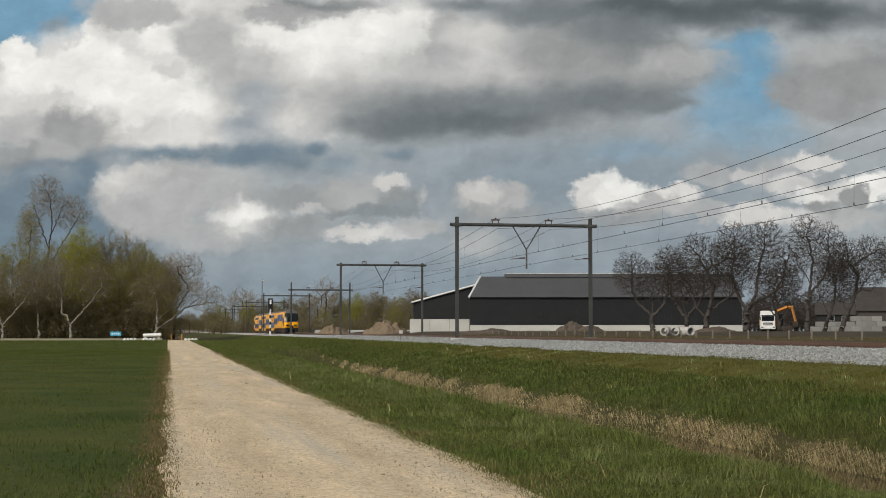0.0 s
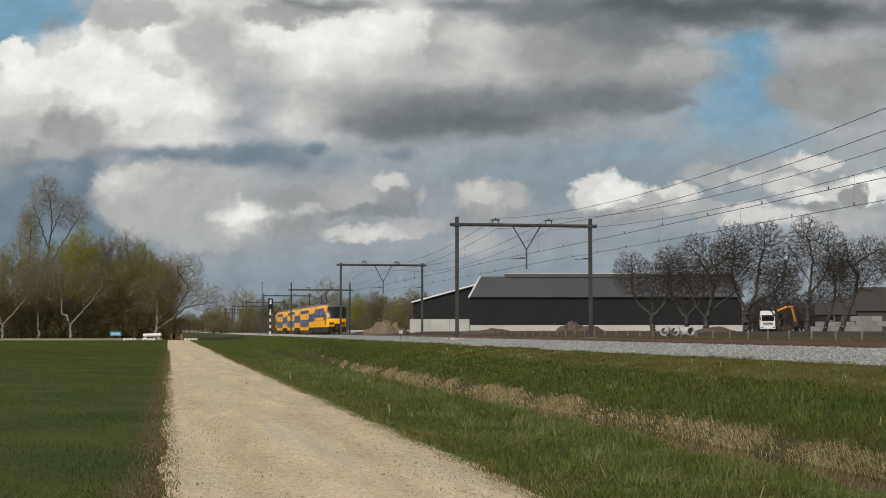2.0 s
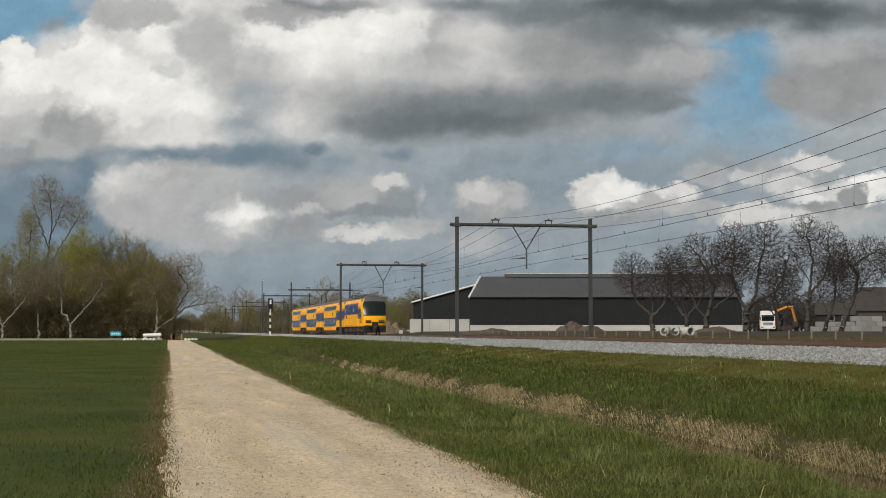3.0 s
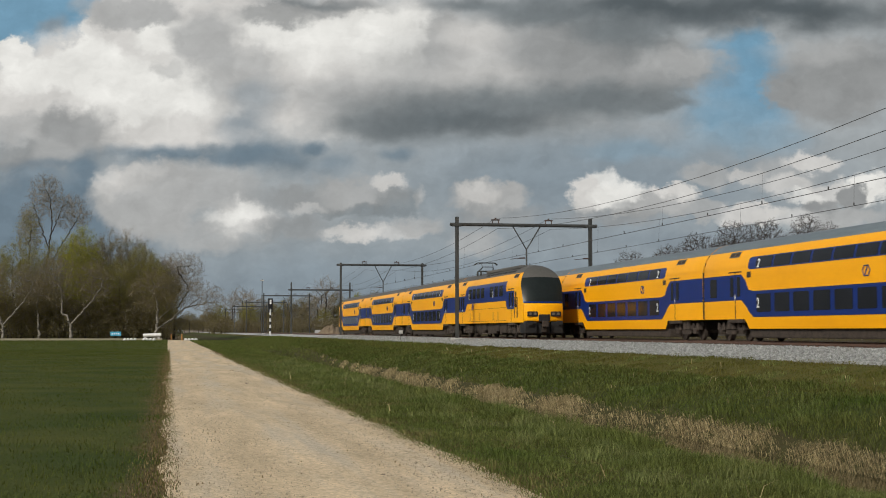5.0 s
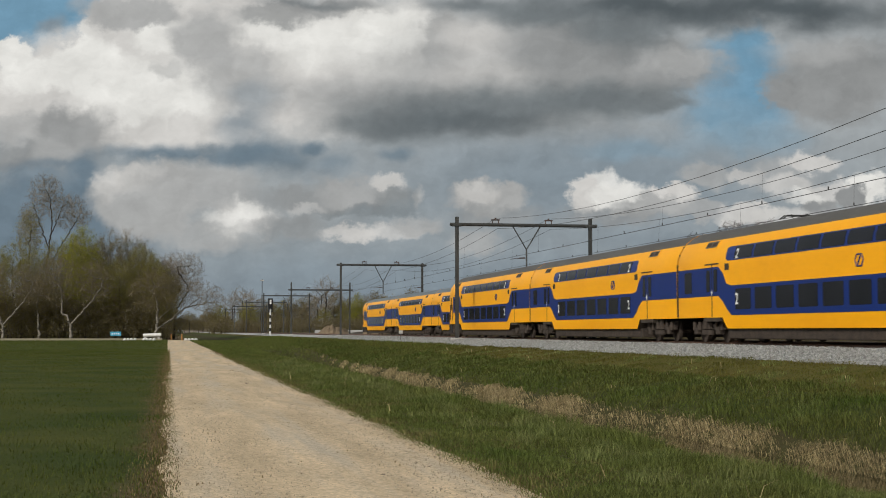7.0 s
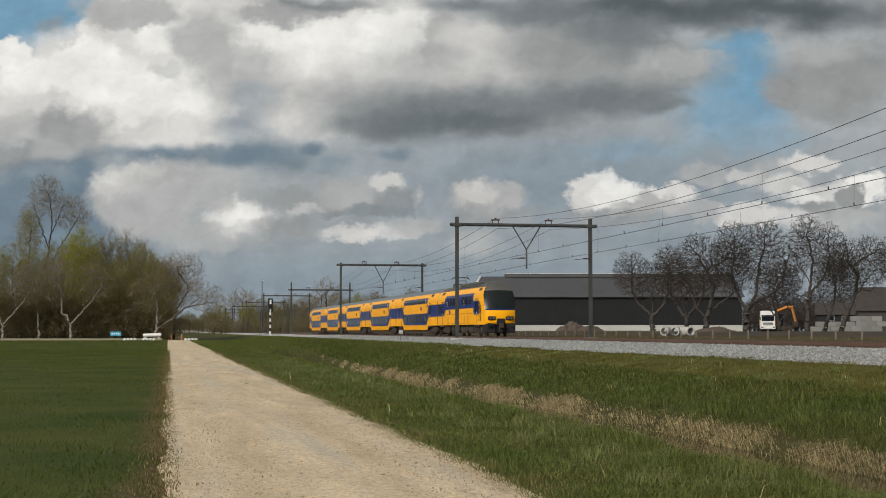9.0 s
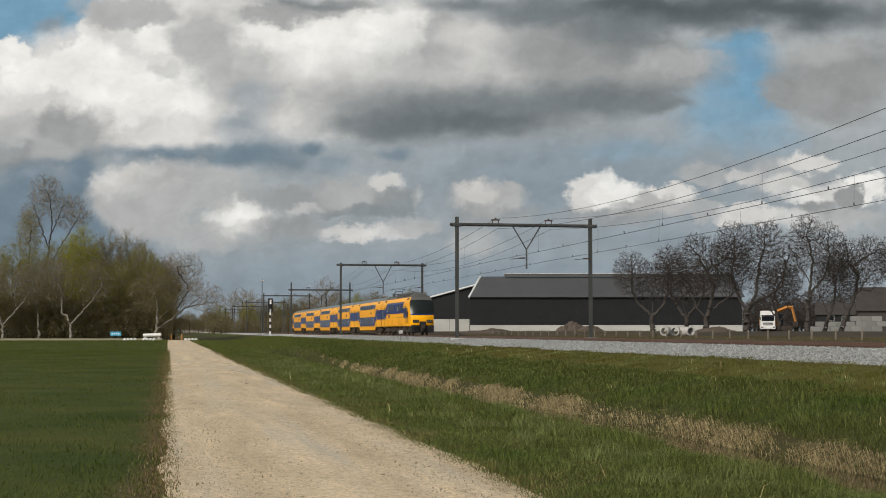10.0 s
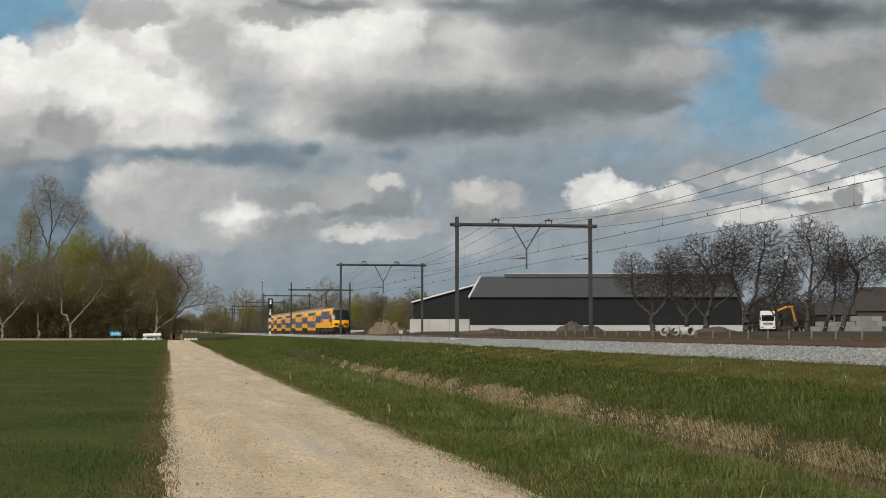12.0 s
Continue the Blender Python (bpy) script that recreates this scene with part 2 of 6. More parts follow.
PROFILE = [(-4000, 0.0), (-40, 0.0), (-0.15, 0.0), (0.05, -0.05), (3.6, -0.05), (4.0, 0.0), (6.2, 0.0), (6.8, -0.08), (7.8, -0.74), (8.2, -1.1), (10.9, -1.1),
           (11.2, -0.85), (11.5, -0.55), (12.2, -0.22), (13.2, 0.03), (15.6, 0.32), (17.6, 0.66), (18.4, 0.72), (30.0, 0.75), (33.0, 1.05), (36.0, 1.1), (4000, 1.1)]


def ground_z(x, y):
    """Height of the ground sheet: field, road bed, ditch, bank, railway formation, yard."""
    for (x0, z0), (x1, z1) in zip(PROFILE, PROFILE[1:]):
        if x0 <= x <= x1:
            z = z0 + (z1 - z0) * (x - x0) / (x1 - x0)
            break
    fade = smooth01((y - 95) / 35)
    if 4 < x < 17.6 and fade:
        z = z * (1 - fade) + fade * (-0.02 + 0.68 * smooth01((x - 9) / 8.5))
    if x > 34 and y < 330:
        z += 0.45 * smooth01((0.1834 * x + 0.983 * y - 151) / 14) * smooth01((x - 34) / 6)
    if 4.0 < x < 18.2 and y < 300:
        z += 0.05 * noise.noise(Vector((x * 0.8, y * 0.35, 3.1))) + 0.03 * noise.noise(Vector((x * 2.1, y * 1.1, 8.1)))
    elif -60 < x < -0.5 and y < 300:
        z += 0.03 * noise.noise(Vector((x * 0.3, y * 0.2, 1.7)))
    return z


def grid(xs, ys, zf):
    verts = [(x, y, zf(x, y)) for y in ys for x in xs]
    w = len(xs)
    faces = [(j * w + i, j * w + i + 1, (j + 1) * w + i + 1, (j + 1) * w + i) for j in range(len(ys) - 1) for i in range(w - 1)]
    return verts, faces


def steps(*runs):
    """Values from runs of (start, end, step)."""
    out = []
    for a, b, s in runs:
        n = max(1, round((b - a) / s))
        out += [a + (b - a) * k / n for k in range(n)]
    return out + [runs[-1][1]]


GX = steps((-4000, -400, 1200), (-400, -40, 90), (-40, -2, 3), (-2, 4, 0.4), (4, 6.6, 0.4), (6.6, 13.4, 0.2), (13.4, 18.4, 0.4), (18.4, 36, 2), (36, 110, 3), (110, 200, 15), (200, 4000, 950))
GY = steps((-200, 0, 50), (0, 60, 0.5), (60, 120, 1.2), (120, 300, 4), (300, 900, 100), (900, 4200, 1100))
gv, gf = grid(GX, GY, ground_z)
ground = raw("ground", gv, gf, [M_GROUND, M_YARD], smooth=True)
tagged(ground, "green grass field and rough verge with a ditch cut in it", "ground", kind="structure")
for p in ground.data.polygons:
    p.material_index = 1 if p.center.x > 30 and p.center.y < 330 else 0


def road_edge(y, side):
    """The road's ragged edge; side 0 is the field side."""
    wob = 0.16 * noise.noise(Vector((side * 9.1, y * 0.35, 0.3))) + 0.08 * noise.noise(Vector((side * 4.7, y * 1.7, 0.9)))
    return (-0.06 if side == 0 else 3.62) + wob


RY = steps((-60, 2, 2), (2, 60, 0.4), (60, 120, 1.5), (120, 262, 6))
rv, rf = [], []
NR = 14
for y in RY:
    a, b = road_edge(y, 0), road_edge(y, 1)
    for k in range(NR + 1):
        f = k / NR
        rut = -0.02 * (math.exp(-((f - 0.27) / 0.09) ** 2) + math.exp(-((f - 0.75) / 0.09) ** 2))
        rv.append((a + (b - a) * f, y, 0.03 * (1 - abs(2 * f - 1) ** 6) - 0.012 + rut + 0.008 * noise.noise(Vector((f * 9, y * 1.2, 5)))))
for j in range(len(RY) - 1):
    for k in range(NR):
        rf.append((j * (NR + 1) + k, j * (NR + 1) + k + 1, (j + 1) * (NR + 1) + k + 1, (j + 1) * (NR + 1) + k))
road = raw("road", rv, rf, M_GRAVEL, smooth=True)
tagged(road, "pale sandy gravel farm track with worn wheel ruts", "road", kind="structure")

CY = 262.0
cv, cf = grid(steps((-260, -1, 3)), [CY - 5, CY - 2.5, CY + 4, CY + 9], lambda x, y: (-0.04 if y < CY - 4 else 0.26 if y < CY else 0.3) + 0.05 * noise.noise(Vector((x * 0.3, y, 2))))
tagged(raw("cross_road", cv, cf, M_TRACK, smooth=True), "pale gravel cross track at the far edge of the field", "road", kind="structure")

wv, wf = grid([7.4, 11.6], steps((-40, 122, 30)), lambda x, y: -0.76)
tagged(raw("water", wv, wf, M_WATER), "still dark brown ditch water", "water", kind="structure")

# ---- railway bed ----
BALLAST = [(18.2, 0.70), (18.5, 0.76), (20.3, 1.02), (20.7, 1.05), (21.6, 1.02), (28.4, 1.02), (29.4, 1.05), (29.9, 1.02), (31.6, 0.80), (33.2, 0.95)]


def ballast_z(x, y):
    for (x0, z0), (x1, z1) in zip(BALLAST, BALLAST[1:]):
        if x0 <= x <= x1:
            return z0 + (z1 - z0) * (x - x0) / (x1 - x0) + 0.02 * noise.noise(Vector((x * 4, y * 2, 7)))
    return 0.7


bx = [18.2, 18.5, 18.9, 19.4, 19.9, 20.3, 20.7, 21.2, 21.6, 23, 25, 27, 28.4, 28.9, 29.4, 29.9, 30.6, 31.6, 33.2]
bv, bf = grid(bx, steps((-60, 20, 10), (20, 130, 0.7), (130, 300, 5), (300, 1500, 100)), ballast_z)
bed = raw("ballast_bed", bv, bf, [M_BALLAST, M_RUST], smooth=True)
tagged(bed, "pale grey stone ballast bed, rusty brown between the rails", "railway bed", kind="structure")
for p in bed.data.polygons:
    p.material_index = 1 if 21.0 < p.center.x else 0


def rail_track(xc, label):
    track = thing("railway_track", label, "railway track", pose(xc, 0, 0), "railway tracks")
    prof = [(-0.075, 0), (0.075, 0), (0.07, 0.02), (0.012, 0.035), (0.012, 0.12), (0.036, 0.13), (0.036, 0.165), (0.028, 0.172), (-0.028, 0.172), (-0.036, 0.165),
            (-0.036, 0.13), (-0.012, 0.12), (-0.012, 0.035), (-0.07, 0.02)]
    for sx in (-0.7535, 0.7535):
        v, f = [], []
        ys = [-60, 100, 400, 1500]
        for y in ys:
            v += [(sx + a, y, RAIL - 0.172 + b) for a, b in prof]
        n = len(prof)
        for j in range(len(ys) - 1):
            f += [(j * n + k, j * n + (k + 1) % n, (j + 1) * n + (k + 1) % n, (j + 1) * n + k) for k in range(n)]
        raw("rail", v, f, M_RAIL, track, "rusty steel rail with worn top")
    bm = bmesh.new()
    box(bm, -1.26, 1.26, -0.13, 0.13, RAIL - 0.30, RAIL - 0.172, 0.02)
    first = part("sleeper", bm, M_SLEEPER, track)
    first.location.y = 20
    for k in range(1, 140):
        s = new("sleeper", first.data)
        s.parent = track
        s.location.y = 20 + 0.62 * k
    return track


rail_track(TRACK_NEAR, "rusty railway track on concrete sleepers beside the ditch")
rail_track(TRACK_FAR, "rusty railway track on concrete sleepers beside the yard")
# ---- trains ----
def half_width(z):
    """Half the width of the car body at a height above the rail."""
    pts = [(0.10, 1.27), (0.5, 1.36), (0.9, 1.395), (3.25, 1.395), (3.5, 1.36), (3.8, 1.255), (4.05, 1.11), (4.25, 0.93), (4.45, 0.66), (4.58, 0.4), (4.67, 0.0)]
    for (z0, w0), (z1, w1) in zip(pts, pts[1:]):
        if z <= z1:
            return w0 + (w1 - w0) * max(0, z - z0) / (z1 - z0)
    return 0.0


LEVELS = [1.4, 1.8, 2.2, 2.35, 2.6, 2.9, 3.25, 3.5, 3.65, 3.8, 3.93, 4.05, 4.15, 4.25, 4.35, 4.45, 4.52, 4.58, 4.63]
ROOF_Z = 4.1
SLOPED = [(2.2, 0.0), (2.6, 0.13), (3.25, 0.38), (3.8, 0.70), (4.05, 0.92), (4.25, 1.18), (4.45, 1.55), (4.58, 1.9), (4.67, 2.4)]
UPRIGHT = [(2.2, 0.0), (3.25, 0.08), (3.65, 0.2), (3.93, 0.55), (4.25, 1.15), (4.45, 1.55), (4.58, 1.9), (4.67, 2.4)]


def setback(shape, z):
    """How far behind the tip the front lies at a height."""
    for (z0, q0), (z1, q1) in zip(shape, shape[1:]):
        if z <= z1:
            return q0 + (q1 - q0) * max(0, z - z0) / (z1 - z0)
    return shape[-1][1]


def shell(length, nose_at, low0, low1, roof_mat, parent, name="body", shape=SLOPED):
    """A car body lofted from y = 0 to length; nose_at: 'start', 'end' or None; low0..low1: the stretch whose side reaches down between the bogies."""
    tops = [(setback(shape, z), z) for z in LEVELS if z >= 2.2]
    runs = [3.4, 4.0, low0, low0 + 0.45, low1 - 0.45, low1, length / 2]
    if nose_at == "start":
        ys = sorted([q for q, _ in tops] + [2.5] + runs + [length - 2, length - 0.15, length])
    elif nose_at == "end":
        ys = sorted([length - q for q, _ in tops] + [length - 2.5] + runs + [0, 0.15, 2])
    else:
        ys = sorted([0, 0.15, 2, length - 2, length - 0.15, length] + runs)
    rings, heights = [], []
    for y in ys:
        q = y if nose_at == "start" else length - y if nose_at == "end" else 99
        top = next((z for qq, z in tops if abs(qq - q) < 1e-6), 4.67)
        heights.append(top)
        wf = 0.90 + 0.10 * min(1, q / 1.6) ** 0.6
        if nose_at is None or q > length / 2:
            ends = min(y, length - y)
            wf = 0.985 if ends < 0.1 else 1.0
        low = 0.56 if low0 + 0.3 < y < low1 - 0.3 else 1.0
        side = []
        for z in [low, low + 0.06] + LEVELS:
            if z > top + 1e-6:
                f = (z - top) / (4.67 - top)
                w, zz = half_width(top) * (1 - f), top + 0.05 * math.sin(f * 1.57)
            else:
                w, zz = half_width(z), z
            w *= wf
            bow = 0.38 * (abs(w) / 1.395) ** 2.4 * max(0, 1 - q / 2.4)
            side.append((w, zz, bow if nose_at == "start" else -bow if nose_at == "end" else 0))
        rings.append([(-w, y + d, z) for w, z, d in side] + [(0, y, top + (0.05 if top < 4.6 else 0))] + [(w, y + d, z) for w, z, d in reversed(side)])
    verts = [c for r in rings for c in r]
    n = len(rings[0])
    zsrc = [0.9, 0.96] + LEVELS + [4.67] + list(reversed([0.9, 0.96] + LEVELS))
    groups = {"body": [], "roof": [], "windscreen": [], "underside": []}
    for j in range(len(ys) - 1):
        t0, t1 = heights[j], heights[j + 1]
        lo, hi = min(t0, t1), max(t0, t1)
        for k in range(n - 1):
            f = (j * n + k, j * n + k + 1, (j + 1) * n + k + 1, (j + 1) * n + k)
            za, zb = min(zsrc[k], zsrc[k + 1]), max(zsrc[k], zsrc[k + 1])
            front = "windscreen" if hi < 3.85 else "roof"
            if lo < 4.6 and za >= lo - 1e-6 and zb <= hi + 1e-6 and hi > lo:
                # the quad that holds the edge between side and front: split it along that edge
                corner = [i for i, (ring, lev) in zip(f, ((t0, zsrc[k]), (t0, zsrc[k + 1]), (t1, zsrc[k + 1]), (t1, zsrc[k]))) if abs(ring - lev) < 1e-6]
                rest = [i for i in f if i not in corner]
                if len(corner) == 2 and len(rest) == 2:
                    c = f.index(corner[0])
                    tri1 = (f[c], f[(c + 1) % 4], f[(c + 2) % 4])
                    tri2 = (f[c], f[(c + 2) % 4], f[(c + 3) % 4])
                    for tri in (tri1, tri2):
                        odd = [i for i in tri if i not in corner][0]
                        ring_top = heights[odd // n]
                        above = zsrc[odd % n] > ring_top
                        groups[front if above else ("roof" if za > ROOF_Z else "body")].append(tri)
                    continue
            if lo < 4.6 and za >= hi - 1e-6:
                groups[front].append(f)
            else:
                groups["roof" if (za + zb) / 2 > ROOF_Z else "body"].append(f)
        groups["underside"].append((j * n, (j + 1) * n, (j + 1) * n + n - 1, j * n + n - 1))
    for j in (0, len(ys) - 1):
        for k in range(n // 2):
            f = (j * n + k, j * n + k + 1, j * n + n - 2 - k, j * n + n - 1 - k)
            groups["body"].append(f)
    main = None
    for key, mat in (("body", M_YELLOW), ("roof", roof_mat), ("windscreen", M_SCREEN), ("underside", M_UNDER)):
        fs = [t for t in (tuple(dict.fromkeys(f)) for f in groups[key]) if len(t) > 2]
        if not fs:
            continue
        used = sorted({i for f in fs for i in f})
        idx = {i: c for c, i in enumerate(used)}
        ob = raw(name if key == "body" else key, [verts[i] for i in used], [tuple(idx[i] for i in f) for f in fs], mat, main or parent,
                 "large dark sloping windscreen" if key == "windscreen" else "")
        for p in ob.data.polygons:
            p.use_smooth = abs(p.normal.y) < 0.35 or key in ("roof", "windscreen")
        if main is None:
            main = ob
    return main


def strip(name, cols, mat, parent, off=0.008, side=-1, levels=5, label="", thick=0.0):
    """A panel on a car's side that follows its curve: columns of (y, low, high)."""
    v, f = [], []
    for y, a, b in cols:
        for k in range(levels):
            z = a + (b - a) * k / (levels - 1)
            v.append((side * (half_width(z) + off), y, z))
    for j in range(len(cols) - 1):
        for k in range(levels - 1):
            i = j * levels + k
            f.append((i, i + 1, i + levels + 1, i + levels))
    n = len(v)
    v += [(x - side * (off + 0.02), y, z) for x, y, z in v]
    last = (len(cols) - 1) * levels
    for k in range(levels - 1):
        f += [(k, k + 1, n + k + 1, n + k), (last + k, last + k + 1, n + last + k + 1, n + last + k)]
    for j in range(len(cols) - 1):
        for i in (j * levels, j * levels + levels - 1):
            f.append((i, i + levels, n + i + levels, n + i))
    return raw(name, v, f, mat, parent, label)


def window(y0, y1, z0, z1, parent, side=-1, name="window"):
    r = 0.06
    cols = [(y0, z0 + r, z1 - r), (y0 + r * 0.3, z0 + r * 0.3, z1 - r * 0.3), (y0 + r, z0, z1), (y1 - r, z0, z1), (y1 - r * 0.3, z0 + r * 0.3, z1 - r * 0.3), (y1, z0 + r, z1 - r)]
    return strip(name, cols, M_GLASS, parent, 0.016, side, 3)


def digit(text, y, z, size, parent, side=-1):
    c = bpy.data.curves.new("number", "FONT")
    c.body, c.size, c.align_x, c.extrude, c.offset = text, size, "CENTER", 0.002, 0.012
    ob = new("number", c)
    c.materials.append(M_WHITE)
    ob.parent = parent
    tilt = math.degrees(math.atan2(half_width(z) - half_width(z + size * 0.7), size * 0.7))
    ob.matrix_basis = Matrix.Translation((side * (half_width(z) + 0.035), y, z)) @ Euler((radians(90 - tilt), 0, radians(-90 if side < 0 else 90))).to_matrix().to_4x4()
    return ob


def roundel(y, z, parent, side=-1):
    bm = bmesh.new()
    pts = [(0, -0.14), (0.075, 0), (0, 0.14), (-0.075, 0)]
    vs = [bm.verts.new((side * (half_width(z) + 0.02), y + a, z + b)) for a, b in pts]
    bm.faces.new(vs)
    r = bmesh.ops.extrude_face_region(bm, geom=bm.faces[:])
    bmesh.ops.translate(bm, vec=(side * 0.006, 0, 0), verts=[g for g in r["geom"] if isinstance(g, bmesh.types.BMVert)])
    part("door_sign", bm, M_WHITE, parent, "white lozenge sign beside the door")


def emblem(y, z, parent, side=-1):
    """A plain blue outline with two slanted bars."""
    bm = bmesh.new()
    x = side * (half_width(z) + 0.012)
    ring = [(0.29, 0), (0.17, 0.19), (-0.17, 0.19), (-0.29, 0), (-0.17, -0.19), (0.17, -0.19)]
    for (a, b), (c, d) in zip(ring, ring[1:] + ring[:1]):
        tube(bm, (x, y + a, z + b), (x, y + c, z + d), 0.026, sides=4)
    tube(bm, (x, y - 0.1, z + 0.14), (x, y + 0.1, z - 0.14), 0.03, sides=4)
    part("emblem", bm, M_BLUE, parent, "blue outlined emblem")


def bogie(y, parent, mat=None):
    bm = bmesh.new()
    for sx in (-1, 1):
        box(bm, sx * 1.0 - 0.09, sx * 1.0 + 0.09, y - 1.65, y + 1.65, 0.52, 0.74, 0.03)
        for dy in (-1.25, 1.25):
            box(bm, sx * 1.12 - 0.12, sx * 1.12 + 0.12, y + dy - 0.2, y + dy + 0.2, 0.32, 0.62, 0.04)
            tube(bm, (sx * 1.14, y + dy - 0.3, 0.5), (sx * 1.14, y + dy - 0.3, 0.85), 0.09, sides=8)
            tube(bm, (sx * 1.14, y + dy + 0.3, 0.5), (sx * 1.14, y + dy + 0.3, 0.85), 0.09, sides=8)
        tube(bm, (sx * 1.12, y - 0.25, 0.55), (sx * 1.12, y - 0.25, 1.0), 0.14, sides=10)
        tube(bm, (sx * 1.12, y + 0.25, 0.55), (sx * 1.12, y + 0.25, 1.0), 0.14, sides=10)
        box(bm, sx * 1.16 - 0.05, sx * 1.16 + 0.05, y - 0.6, y + 0.6, 0.3, 0.5, 0.02)
    box(bm, -0.9, 0.9, y - 0.4, y + 0.4, 0.5, 0.95)
    frame_ob = part("bogie", bm, M_UNDER, parent, "grimy brown bogie frame with springs and axle boxes")
    for dy in (-1.25, 1.25):
        bm = bmesh.new()
        for sx in (-0.76, 0.76):
            tube(bm, (sx - 0.065, y + dy, 0.46), (sx + 0.065, y + dy, 0.46), 0.46, sides=24)
            tube(bm, (sx - 0.075, y + dy, 0.46), (sx + 0.075, y + dy, 0.46), 0.36, sides=24)
        tube(bm, (-0.7, y + dy, 0.46), (0.7, y + dy, 0.46), 0.09, sides=8)
        part("wheelset", bm, M_UNDER, parent)
    return frame_ob


def door(y, parent, side=-1, wide=0.72):
    """A double sliding door: two tall panes, a dark seam, a step box and a sign."""
    for a in (-1, 1):
        window(y + a * 0.4 - 0.19, y + a * 0.4 + 0.19, 2.03, 2.93, parent, side, "door_window")
    strip("door_seam", [(y - 0.03, 1.02, 3.14), (y + 0.03, 1.02, 3.14)], M_BLACK, parent, 0.010, side, 3)
    strip("door_rail", [(y - 0.75, 3.13, 3.18), (y + 0.75, 3.13, 3.18)], M_UNDER, parent, 0.02, side, 2)
    bm = bmesh.new()
    box(bm, -1.43 if side < 0 else 1.2, -1.2 if side < 0 else 1.43, y - 0.85, y + 0.85, 0.84, 1.0, 0.02)
    part("step_box", bm, M_UNDER, parent, "dark steel step below the door")
    roundel(y - 0.02, 2.0, parent, side)


def roof_vent(y, parent, side=-1):
    strip("roof_vent", [(y - 0.7, 3.78, 4.14), (y + 0.7, 3.78, 4.14)], M_YELLOW, parent, 0.02, side, 4)
    strip("vent_frame", [(y - 0.62, 3.84, 4.10), (y + 0.62, 3.84, 4.10)], M_ROOF, parent, 0.026, side, 4)
    for d in (-0.3, 0.3):
        strip("vent_grille", [(y + d - 0.24, 3.89, 4.05), (y + d + 0.24, 3.89, 4.05)], M_UNDER, parent, 0.032, side, 3)


def cab_front(parent, tip, out):
    """Lights, blue sill, buffers and coupler on a nose whose tip lies at y = tip; out: +1 or -1, the way that it faces."""
    m = 14

    def sheet(name, zs, half, proud, mat, label=""):
        v, f = [], []
        for z, pr in zip(zs, proud):
            for k in range(m + 1):
                a = k / m * 2 - 1
                v.append((a * half, tip + out * (pr - 0.38 * (abs(a) * half / 1.395) ** 2.4), z))
        for j in range(len(zs) - 1):
            for k in range(m):
                i = j * (m + 1) + k
                f.append((i, i + 1, i + m + 2, i + m + 1))
        return raw(name, v, f, mat, parent, label, True)

    sheet("front_panel", [1.08, 1.12, 1.2, 2.08, 2.14, 2.18], 1.25, [0.01, 0.05, 0.07, 0.07, 0.05, 0.01], M_YELLOW, "rounded yellow front panel")
    sheet("windscreen_sill", [2.19, 2.20, 2.28, 2.31], 1.24, [0.0, 0.02, 0.0, -0.04], M_BLUE, "blue strip below the windscreen")
    y = tip + out * 0.09
    for sx in (-0.74, 0.74):
        yy = y - out * 0.09
        bm = bmesh.new()
        box(bm, sx - 0.34, sx + 0.34, min(yy, yy + out * 0.07), max(yy, yy + out * 0.07), 1.36, 1.68, 0.06)
        panel = part("lamp_panel", bm, M_BLACK, parent, "dark headlight recess")
        for d in (-0.15, 0.15):
            bm = bmesh.new()
            tube(bm, (sx + d, yy, 1.53), (sx + d, yy + out * 0.09, 1.53), 0.11, 0.09, 16)
            part("headlight", bm, M_LAMP, parent, "round clear headlight")
    bm = bmesh.new()
    box(bm, -0.36, 0.36, min(y - out * 0.2, y + out * 0.015), max(y - out * 0.2, y + out * 0.015), 1.04, 1.5, 0.05)
    part("coupler_hood", bm, M_BLACK, parent)
    bm = bmesh.new()
    for sx in (-1, 1):
        box(bm, sx * 0.85 - 0.42, sx * 0.85 + 0.42, min(y - out * 1.3, y - out * 0.12), max(y - out * 1.3, y - out * 0.12), 0.30, 1.06, 0.1)
    box(bm, -0.6, 0.6, min(y - out * 1.3, y - out * 0.3), max(y - out * 1.3, y - out * 0.3), 0.3, 1.0, 0.06)
    part("front_skirt", bm, M_BLACK, parent)
    bm = bmesh.new()
    tube(bm, (0, y - out * 0.4, 0.95), (0, y + out * 0.2, 0.95), 0.12, sides=10)
    box(bm, -0.2, 0.2, min(y + out * 0.1, y + out * 0.3), max(y + out * 0.1, y + out * 0.3), 0.72, 1.1, 0.04)
    box(bm, -0.13, 0.13, min(y - out * 0.3, y + out * 0.05), max(y - out * 0.3, y + out * 0.05), 0.4, 0.72, 0.04)
    part("coupler", bm, M_UNDER, parent)
    for sx in (-0.95, 0.95):
        bm = bmesh.new()
        tube(bm, (sx, y - out * 0.3, 0.98), (sx, y + out * 0.06, 0.98), 0.1, sides=12)
        box(bm, sx - 0.2, sx + 0.2, min(y + out * 0.04, y + out * 0.09), max(y + out * 0.04, y + out * 0.09), 0.82, 1.1, 0.03)
        part("buffer", bm, M_BLACK, parent)


